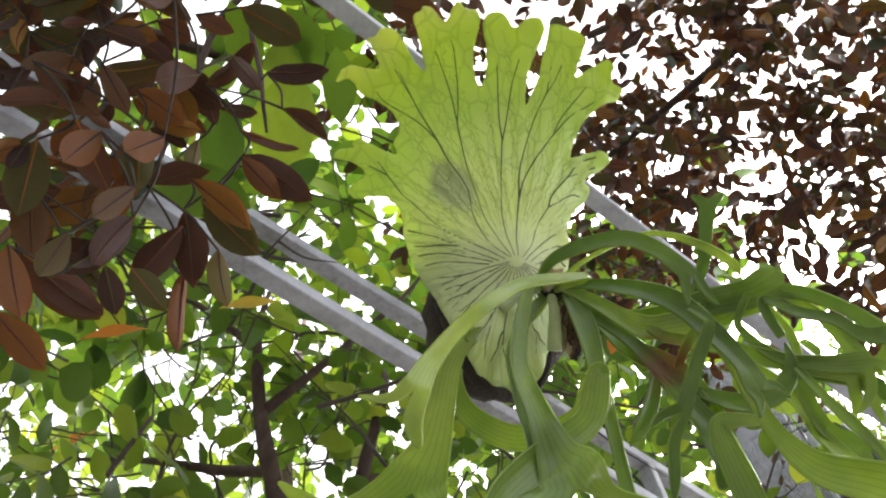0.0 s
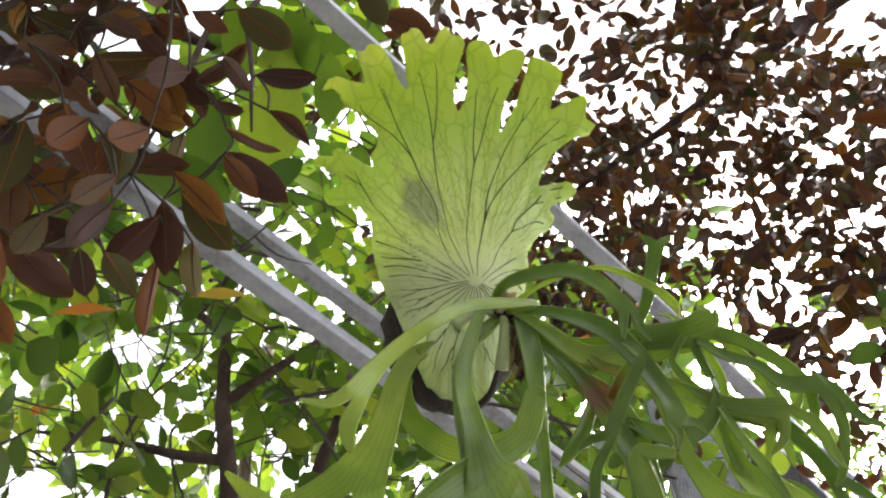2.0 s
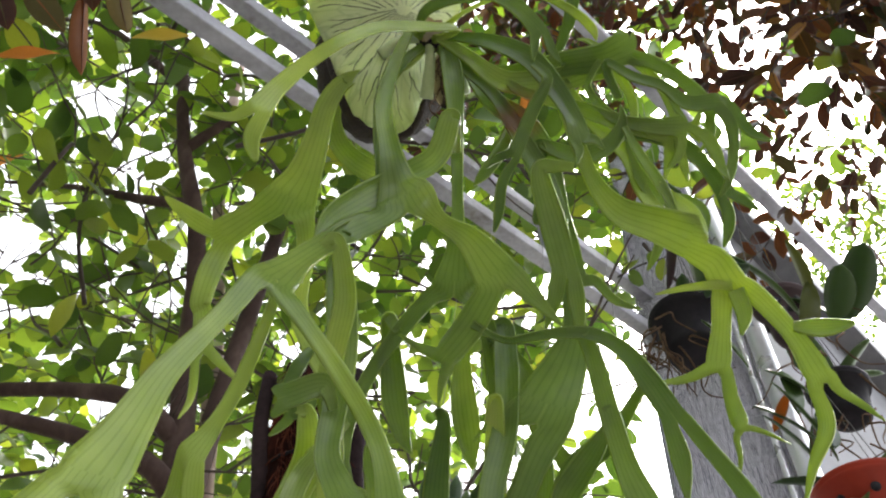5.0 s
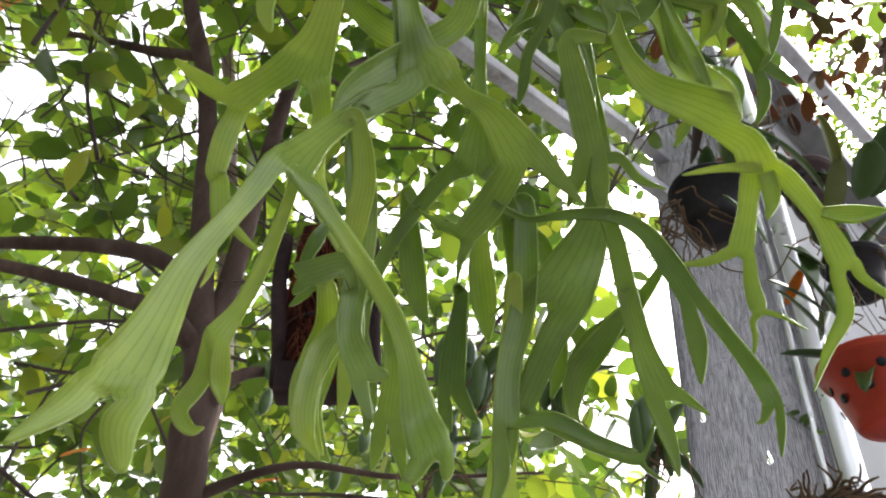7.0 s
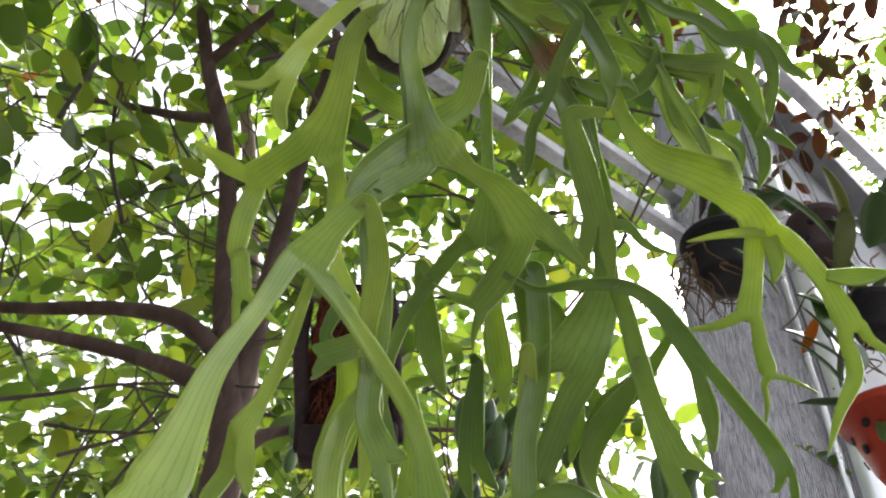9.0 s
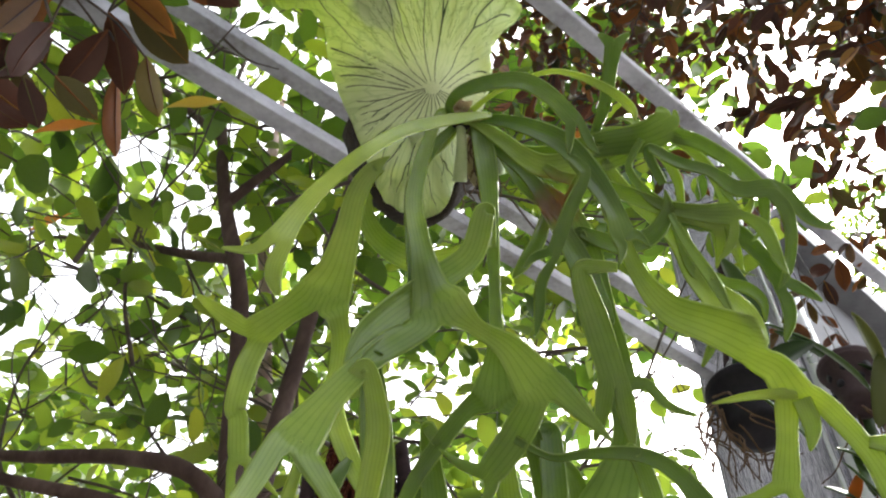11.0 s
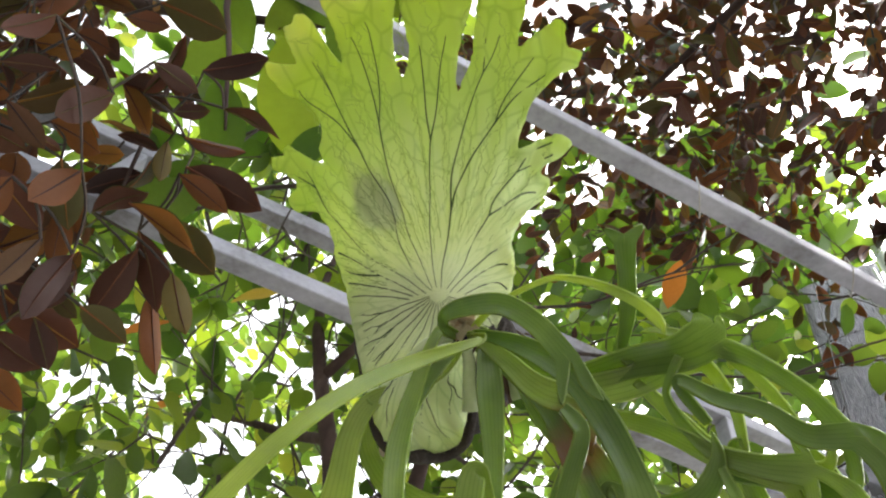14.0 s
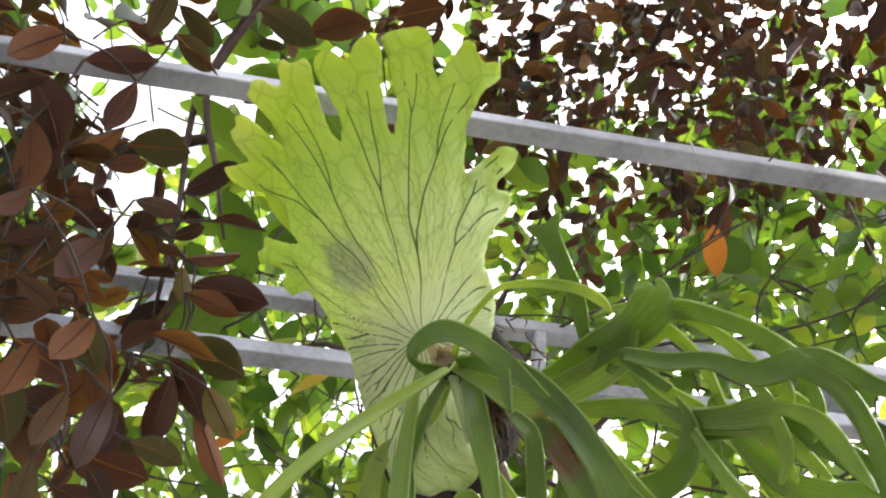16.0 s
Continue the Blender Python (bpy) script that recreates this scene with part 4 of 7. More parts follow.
fertile_frond(
    antler([(-0.014, 0.416, 1.959, 0.009), (-0.031, 0.463, 1.916, 0.013), (-0.042, 0.478, 1.877, 0.013), (-0.052, 0.482, 1.847, 0.024)],
        antler([(-0.045, 0.502, 1.820, 0.018), (-0.038, 0.516, 1.801, 0.002)]),
        antler([(-0.061, 0.507, 1.822, 0.016), (-0.073, 0.517, 1.797, 0.015), (-0.062, 0.527, 1.786, 0.011), (-0.051, 0.528, 1.791, 0.002)])))
fertile_frond(
    antler([(-0.060, 0.688, 2.163, 0.019), (-0.068, 0.705, 2.142, 0.016), (-0.054, 0.723, 2.126, 0.032)],
        antler([(-0.084, 0.713, 2.128, 0.007)]),
        antler([(-0.073, 0.737, 2.102, 0.010), (-0.082, 0.741, 2.094, 0.003)]),
        antler([(-0.028, 0.716, 2.142, 0.010)])))
fertile_frond(
    antler([(0.011, 0.713, 2.092, 0.013), (-0.008, 0.721, 2.060, 0.021), (-0.024, 0.725, 2.015, 0.028), (-0.025, 0.728, 1.954, 0.031), (-0.016, 0.730, 1.913, 0.030), (0.009, 0.748, 1.886, 0.005)]))
fertile_frond(
    antler([(0.321, 0.616, 2.055, 0.010), (0.308, 0.644, 2.040, 0.023), (0.294, 0.671, 2.027, 0.030), (0.281, 0.697, 2.012, 0.031), (0.278, 0.720, 1.978, 0.022), (0.298, 0.731, 1.954, 0.004)]))
fertile_frond(
    antler([(0.042, 0.350, 2.562, 0.012), (0.057, 0.321, 2.536, 0.016), (0.092, 0.294, 2.505, 0.021), (0.141, 0.275, 2.473, 0.022), (0.178, 0.282, 2.446, 0.021), (0.207, 0.301, 2.419, 0.022)],
        antler([(0.229, 0.321, 2.398, 0.013), (0.243, 0.336, 2.391, 0.002)]),
        antler([(0.205, 0.322, 2.392, 0.009), (0.205, 0.333, 2.383, 0.002)])))
fertile_frond(
    antler([(0.071, 0.380, 2.581, 0.012), (0.115, 0.388, 2.543, 0.021), (0.148, 0.397, 2.510, 0.027), (0.179, 0.407, 2.500, 0.033), (0.219, 0.407, 2.510, 0.035), (0.259, 0.403, 2.520, 0.037), (0.297, 0.387, 2.535, 0.043)],
        antler([(0.313, 0.369, 2.548, 0.017), (0.288, 0.349, 2.534, 0.008), (0.267, 0.344, 2.523, 0.002)]),
        antler([(0.332, 0.389, 2.524, 0.017), (0.354, 0.409, 2.486, 0.014), (0.360, 0.432, 2.456, 0.010), (0.366, 0.451, 2.439, 0.002)])))
fertile_frond(
    antler([(0.172, 0.298, 2.564, 0.006), (0.210, 0.295, 2.552, 0.008), (0.244, 0.304, 2.542, 0.011), (0.271, 0.315, 2.529, 0.013), (0.289, 0.327, 2.513, 0.014), (0.295, 0.341, 2.505, 0.003)]))
fertile_frond(
    antler([(0.330, 0.360, 2.531, 0.009), (0.354, 0.365, 2.505, 0.012), (0.380, 0.376, 2.473, 0.013), (0.399, 0.394, 2.446, 0.015), (0.408, 0.409, 2.420, 0.017)],
        antler([(0.408, 0.420, 2.397, 0.007), (0.403, 0.427, 2.378, 0.002)]),
        antler([(0.427, 0.419, 2.410, 0.008), (0.441, 0.431, 2.397, 0.002)])))
fertile_frond(
    antler([(0.089, 0.371, 2.571, 0.013), (0.149, 0.355, 2.516, 0.023), (0.201, 0.353, 2.461, 0.028), (0.236, 0.371, 2.414, 0.028), (0.262, 0.389, 2.363, 0.025), (0.271, 0.405, 2.338, 0.031)],
        antler([(0.272, 0.416, 2.317, 0.013), (0.268, 0.428, 2.294, 0.002)]),
        antler([(0.291, 0.403, 2.324, 0.011), (0.305, 0.413, 2.313, 0.002)])))
fertile_frond(
    antler([(0.095, 0.390, 2.585, 0.013), (0.147, 0.409, 2.544, 0.021), (0.203, 0.401, 2.526, 0.030), (0.256, 0.382, 2.522, 0.038), (0.306, 0.366, 2.513, 0.043), (0.331, 0.352, 2.516, 0.048)],
        antler([(0.327, 0.335, 2.526, 0.016), (0.323, 0.327, 2.531, 0.004)]),
        antler([(0.348, 0.339, 2.520, 0.014), (0.345, 0.328, 2.526, 0.004)]),
        antler([(0.373, 0.355, 2.483, 0.021), (0.412, 0.364, 2.443, 0.020), (0.441, 0.380, 2.399, 0.025)],
            antler([(0.456, 0.385, 2.377, 0.011), (0.464, 0.412, 2.342, 0.002)]),
            antler([(0.441, 0.406, 2.368, 0.011), (0.426, 0.427, 2.359, 0.002)]))))
fertile_frond(
    antler([(0.247, 0.373, 2.539, 0.012), (0.257, 0.331, 2.548, 0.018), (0.259, 0.290, 2.555, 0.019), (0.260, 0.257, 2.558, 0.024)],
        antler([(0.246, 0.247, 2.563, 0.005)]),
        antler([(0.271, 0.248, 2.560, 0.005)])))
fertile_frond(
    antler([(0.292, 0.402, 2.483, 0.010), (0.323, 0.417, 2.432, 0.015), (0.364, 0.412, 2.402, 0.020), (0.403, 0.402, 2.385, 0.028)],
        antler([(0.396, 0.383, 2.412, 0.008), (0.388, 0.370, 2.435, 0.002)]),
        antler([(0.438, 0.405, 2.357, 0.019), (0.451, 0.425, 2.324, 0.013), (0.459, 0.432, 2.301, 0.002)]),
        antler([(0.406, 0.431, 2.362, 0.014), (0.390, 0.453, 2.351, 0.002)])))
fertile_frond(
    antler([(0.336, 0.416, 2.406, 0.008), (0.356, 0.432, 2.351, 0.012), (0.379, 0.448, 2.305, 0.014), (0.397, 0.467, 2.267, 0.009)]))
fertile_frond(
    antler([(0.190, 0.457, 2.491, 0.012), (0.178, 0.483, 2.435, 0.020), (0.158, 0.501, 2.395, 0.019), (0.142, 0.518, 2.380, 0.003)]))
fertile_frond(
    antler([(0.151, 0.428, 2.521, 0.017), (0.179, 0.441, 2.478, 0.023), (0.208, 0.459, 2.416, 0.027), (0.234, 0.477, 2.362, 0.035), (0.245, 0.490, 2.309, 0.040)],
        antler([(0.228, 0.508, 2.279, 0.011)]),
        antler([(0.268, 0.504, 2.279, 0.011)])))
fertile_frond(
    antler([(0.106, 0.416, 2.388, 0.027), (0.094, 0.451, 2.342, 0.034), (0.059, 0.465, 2.304, 0.037), (0.013, 0.466, 2.232, 0.039), (-0.011, 0.459, 2.168, 0.031), (-0.017, 0.467, 2.106, 0.008)]))
fertile_frond(
    antler([(0.202, 0.636, 2.233, 0.028), (0.209, 0.642, 2.137, 0.031), (0.208, 0.648, 2.056, 0.032), (0.198, 0.654, 1.981, 0.027), (0.199, 0.660, 1.920, 0.029)],
        antler([(0.199, 0.669, 1.861, 0.018), (0.191, 0.676, 1.822, 0.006)]),
        antler([(0.243, 0.636, 1.910, 0.019), (0.285, 0.624, 1.884, 0.015), (0.324, 0.610, 1.869, 0.005)])))
fertile_frond(
    antler([(-0.001, 0.522, 2.171, 0.029), (0.011, 0.546, 2.121, 0.036), (0.023, 0.568, 2.064, 0.032), (0.027, 0.581, 1.999, 0.027), (0.033, 0.580, 1.941, 0.025), (0.057, 0.570, 1.891, 0.030)],
        antler([(0.076, 0.565, 1.833, 0.006)]),
        antler([(0.083, 0.556, 1.881, 0.007)])))
fertile_frond(
    antler([(0.013, 0.553, 2.008, 0.026), (-0.024, 0.576, 2.008, 0.029)],
        antler([(-0.044, 0.577, 2.020, 0.005)]),
        antler([(-0.043, 0.605, 2.001, 0.005)])))
fertile_frond(
    antler([(-0.012, 0.739, 2.064, 0.032), (-0.033, 0.749, 2.001, 0.038), (-0.026, 0.761, 1.952, 0.034), (0.007, 0.776, 1.906, 0.006)]))
fertile_frond(
    antler([(0.330, 0.689, 2.091, 0.031), (0.298, 0.707, 2.066, 0.033), (0.284, 0.729, 2.027, 0.030), (0.284, 0.755, 1.979, 0.006)]))
fertile_frond(
    antler([(0.204, 0.415, 2.485, 0.015), (0.278, 0.423, 2.467, 0.020), (0.334, 0.420, 2.422, 0.022), (0.390, 0.415, 2.392, 0.029)],
        antler([(0.399, 0.446, 2.379, 0.015), (0.401, 0.485, 2.381, 0.004)]),
        antler([(0.417, 0.446, 2.372, 0.014), (0.430, 0.475, 2.368, 0.004)]),
        antler([(0.421, 0.399, 2.385, 0.013), (0.428, 0.377, 2.392, 0.004)])))
fertile_frond(
    antler([(0.308, 0.463, 2.517, 0.019), (0.357, 0.483, 2.459, 0.020), (0.380, 0.512, 2.411, 0.021), (0.408, 0.529, 2.359, 0.022)],
        antler([(0.435, 0.538, 2.324, 0.011), (0.441, 0.551, 2.300, 0.004)]),
        antler([(0.399, 0.554, 2.322, 0.013), (0.384, 0.574, 2.294, 0.004)])))
fertile_frond(
    antler([(0.008, 0.456, 2.126, 0.017), (0.022, 0.502, 2.092, 0.024), (0.019, 0.536, 2.059, 0.024), (0.015, 0.573, 2.019, 0.021), (0.031, 0.608, 1.981, 0.020), (0.031, 0.629, 1.953, 0.026)],
        antler([(0.046, 0.646, 1.931, 0.017), (0.062, 0.665, 1.905, 0.004)]),
        antler([(0.029, 0.660, 1.924, 0.015), (0.027, 0.675, 1.899, 0.004)])))
fertile_frond(
    antler([(0.051, 0.628, 2.213, 0.016), (0.061, 0.665, 2.180, 0.027), (0.071, 0.700, 2.144, 0.035), (0.088, 0.733, 2.108, 0.024), (0.102, 0.746, 2.093, 0.005)]))
fertile_frond(
    antler([(0.153, 0.695, 2.225, 0.020), (0.159, 0.732, 2.187, 0.037), (0.171, 0.766, 2.148, 0.037), (0.181, 0.794, 2.113, 0.008)]))
fertile_frond(
    antler([(0.196, 0.630, 2.089, 0.017), (0.199, 0.664, 2.050, 0.026), (0.205, 0.698, 2.004, 0.026), (0.207, 0.730, 1.956, 0.029), (0.206, 0.760, 1.903, 0.033)],
        antler([(0.197, 0.777, 1.870, 0.019), (0.188, 0.792, 1.838, 0.004)]),
        antler([(0.229, 0.783, 1.877, 0.019), (0.238, 0.798, 1.840, 0.004)])))
fertile_frond(
    antler([(0.137, 0.706, 2.111, 0.019), (0.136, 0.741, 2.067, 0.030), (0.138, 0.770, 2.028, 0.034)],
        antler([(0.135, 0.789, 1.999, 0.019), (0.145, 0.802, 1.976, 0.005)]),
        antler([(0.162, 0.793, 2.009, 0.017), (0.178, 0.801, 1.996, 0.004)])))
fertile_frond(
    antler([(0.225, 0.437, 2.291, 0.023), (0.246, 0.484, 2.260, 0.033), (0.266, 0.529, 2.225, 0.033)],
        antler([(0.258, 0.562, 2.201, 0.020), (0.250, 0.594, 2.175, 0.005)]),
        antler([(0.287, 0.569, 2.203, 0.023), (0.296, 0.603, 2.172, 0.005)])))
fertile_frond(
    antler([(-0.036, 0.719, 2.116, 0.024), (-0.027, 0.751, 2.079, 0.035), (-0.034, 0.780, 2.037, 0.048), (-0.041, 0.806, 1.994, 0.048), (-0.020, 0.832, 1.956, 0.035), (0.004, 0.845, 1.939, 0.008)]))
fertile_frond(
    antler([(0.235, 0.683, 2.204, 0.020), (0.251, 0.711, 2.172, 0.033), (0.275, 0.746, 2.127, 0.033)],
        antler([(0.305, 0.755, 2.110, 0.025), (0.335, 0.735, 2.126, 0.007)]),
        antler([(0.274, 0.791, 2.087, 0.023), (0.268, 0.817, 2.051, 0.005)])))
fertile_frond(
    antler([(0.048, 0.765, 2.110, 0.020), (0.062, 0.801, 2.065, 0.030), (0.062, 0.832, 2.016, 0.033)],
        antler([(0.054, 0.854, 1.978, 0.020), (0.051, 0.870, 1.947, 0.005)]),
        antler([(0.082, 0.866, 1.981, 0.020), (0.095, 0.886, 1.945, 0.005)])))
fertile_frond(
    antler([(0.305, 0.343, 2.437, 0.012), (0.338, 0.354, 2.423, 0.016), (0.376, 0.358, 2.410, 0.015), (0.406, 0.371, 2.393, 0.020), (0.438, 0.364, 2.383, 0.023)],
        antler([(0.460, 0.383, 2.365, 0.017), (0.468, 0.411, 2.348, 0.015), (0.467, 0.446, 2.331, 0.013), (0.457, 0.471, 2.322, 0.004)]),
        antler([(0.461, 0.369, 2.382, 0.015), (0.486, 0.390, 2.361, 0.014), (0.514, 0.394, 2.345, 0.004)])))
fertile_frond(
    antler([(0.339, 0.431, 2.412, 0.013), (0.378, 0.427, 2.402, 0.018), (0.414, 0.428, 2.387, 0.022), (0.443, 0.445, 2.367, 0.019), (0.467, 0.468, 2.343, 0.022)],
        antler([(0.476, 0.488, 2.327, 0.017), (0.479, 0.508, 2.313, 0.015), (0.475, 0.531, 2.301, 0.004)]),
        antler([(0.493, 0.475, 2.339, 0.014), (0.515, 0.481, 2.323, 0.004)])))
fertile_frond(
    antler([(0.353, 0.445, 2.459, 0.016), (0.367, 0.476, 2.439, 0.020), (0.386, 0.507, 2.416, 0.023), (0.418, 0.518, 2.398, 0.027)],
        antler([(0.448, 0.513, 2.388, 0.018), (0.466, 0.523, 2.374, 0.014), (0.470, 0.547, 2.357, 0.004)]),
        antler([(0.433, 0.547, 2.387, 0.016), (0.450, 0.565, 2.367, 0.004)])))
fertile_frond(
    antler([(0.224, 0.345, 2.356, 0.014), (0.209, 0.384, 2.341, 0.017), (0.195, 0.427, 2.323, 0.018)],
        antler([(0.182, 0.463, 2.305, 0.014), (0.181, 0.496, 2.285, 0.014), (0.177, 0.522, 2.268, 0.004)]),
        antler([(0.171, 0.444, 2.329, 0.011), (0.158, 0.457, 2.323, 0.004)])))


# ---- leaves ----
def leaf_mesh(name, materials, length, width, widest=0.5, curl=0.12, fold=0.18, wave=0.0, rows=7, double=False, tip=0.75):
    """One leaf along +y with its face to +z; double: a lower skin in the second material."""
    bm = bmesh.new()

    def sheet(off, mat, flip):
        grid = []
        for i in range(rows + 1):
            t = i / rows
            k = t / widest if t < widest else (1 - t) / (1 - widest)
            half = width / 2 * max(0.0, math.sin(k * math.pi / 2)) ** tip
            z = -curl * length * t * t
            zz = wave * math.sin(t * 9)
            grid.append([bm.verts.new((-half, length * t, z + fold * half + zz + off)), bm.verts.new((0, length * t, z + off)), bm.verts.new((half, length * t, z + fold * half - zz + off))])
        for a, b in zip(grid, grid[1:]):
            for j in range(2):
                q = (a[j], a[j + 1], b[j + 1], b[j])
                f = bm.faces.new(q[::-1] if flip else q)
                f.material_index = mat
        return grid

    sheet(0.0, 0, False)
    if double:
        sheet(-0.02, 1, True)
        # midrib below
        tube(bm, [(0, 0, -0.02, 0.016), (0, length * 0.5, -curl * length * 0.25 - 0.021, 0.011), (0, length * 0.97, -curl * length * 0.94 - 0.02, 0.003)], 5, 3, caps=False, mat=1)
    bmesh.ops.remove_doubles(bm, verts=bm.verts, dist=0.00005)
    return mesh_of(bm, name, materials)


def place(a, b, up):
    x, y, z = frame_at(a, b, up)
    length = (Vector(b) - Vector(a)).length
    m = Matrix((x, y, z)).transposed().to_4x4()
    m.translation = a
    return m, length


class Foliage:
    """Leaves gathered for one tree: the nearest become parts of their own, the rest one mass."""

    def __init__(self, root, meshes, near, keep=300):
        self.root, self.meshes, self.near, self.keep, self.leaves = root, meshes, Vector(near), keep, []
        self.twigs = bmesh.new()

    def leaf(self, a, d, up, length, width=1.0, which=None):
        a, d = Vector(a), Vector(d).normalized()
        self.leaves.append((a, d, Vector(up), length, width, rng.randrange(len(self.meshes)) if which is None else which))

    def twig(self, a, d, length, count, leaf_len, droop, spread=0.9, stem=0.003, flat=0.35):
        """A side shoot with alternate leaves."""
        p, d = Vector(a), Vector(d).normalized()
        pts, step = [(*p, stem)], length / count
        side = d.orthogonal().normalized()
        side.rotate(Matrix.Rotation(rng.uniform(0, math.tau), 3, d))
        side = (side - Vector((0, 0, side.z * 0.6))).normalized()
        for i in range(count):
            d = (d + Vector((rng.gauss(0, 0.16), rng.gauss(0, 0.16), rng.gauss(0, 0.1) - droop * 0.12))).normalized()
            p = p + d * step
            pts.append((*p, stem * (1 - 0.8 * (i + 1) / count)))
            s = side if i % 2 else -side
            out = (s * spread + d * rng.uniform(0.3, 0.9) + Vector((rng.gauss(0, 0.2), rng.gauss(0, 0.2), rng.gauss(0, 0.2) - droop * 0.6))).normalized()
            up = Vector((rng.gauss(0, flat), rng.gauss(0, flat), 1))
            self.leaf(p, out, up, leaf_len * rng.uniform(0.65, 1.15), rng.uniform(0.85, 1.15))
        self.leaf(p, d, Vector((rng.gauss(0, flat), rng.gauss(0, flat), 1)), leaf_len * rng.uniform(0.7, 1.05))
        tube(self.twigs, pts, 5, 2, caps=False)

    def finish(self, mass_name="leaf_mass", mass_label="", twig_mat=None):
        self.leaves.sort(key=lambda q: (q[0] - self.near).length)
        made = []
        for a, d, up, length, width, which in self.leaves:
            x, y, z = frame_at(a, a + d, up)
            m = Matrix((x * length * width, y * length, z * length)).transposed().to_4x4()
            m.translation = a
            made.append((m, which))
        for m, which in made[:self.keep]:
            ob = new("leaf", self.meshes[which])
            ob.parent = self.root
            ob.matrix_world = m
        if made[self.keep:]:
            verts, faces, mats, base = [], [], [], 0
            for m, which in made[self.keep:]:
                me = self.meshes[which]
                verts += [tuple(m @ v.co) for v in me.vertices]
                faces += [tuple(base + i for i in p.vertices) for p in me.polygons]
                mats += [p.material_index for p in me.polygons]
                base += len(me.vertices)
            me = bpy.data.meshes.new(mass_name)
            me.from_pydata(verts, [], faces)
            for mat in self.meshes[0].materials:
                me.materials.append(mat)
            me.polygons.foreach_set("material_index", mats)
            me.polygons.foreach_set("use_smooth", [True] * len(faces))
            ob = new(mass_name, me)
            ob.parent = self.root
            tagged(ob, mass_label, kind="stuff")
        tagged(part("twig_mass", self.twigs, twig_mat or TWIG, self.root, "thin dark twigs"), kind="stuff")


def direction(az, el):
    a, e = radians(az), radians(el)
    return Vector((math.sin(a) * math.cos(e), math.cos(a) * math.cos(e), math.sin(e)))


OVERLOOK = Vector((0.15, 0.0, 1.6))

# -- the green tree behind the truss --
green_meshes = [leaf_mesh("green_leaf", GREEN_LEAF, 1.0, w, p, c, fo, wv, 6, tip=tp) for w, p, c, fo, wv, tp in
                ((0.60, 0.45, 0.10, 0.20, 0.012, 0.62), (0.66, 0.5, 0.18, 0.12, 0.02, 0.6), (0.54, 0.48, 0.05, 0.28, 0.015, 0.66), (0.70, 0.42, 0.22, 0.10, 0.025, 0.58))]
tree = thing("broadleaf_tree", "slender dark-barked tree with bright green backlit leaves", "tree", at=(-0.42, 1.6, 0))


def under(root, name, bm, mat, label=""):
    """A part built in world places under a root that stands elsewhere."""
    ob = part(name, bm, mat, root, label)
    ob.matrix_parent_inverse = Matrix.Translation(root.location).inverted()
    return ob


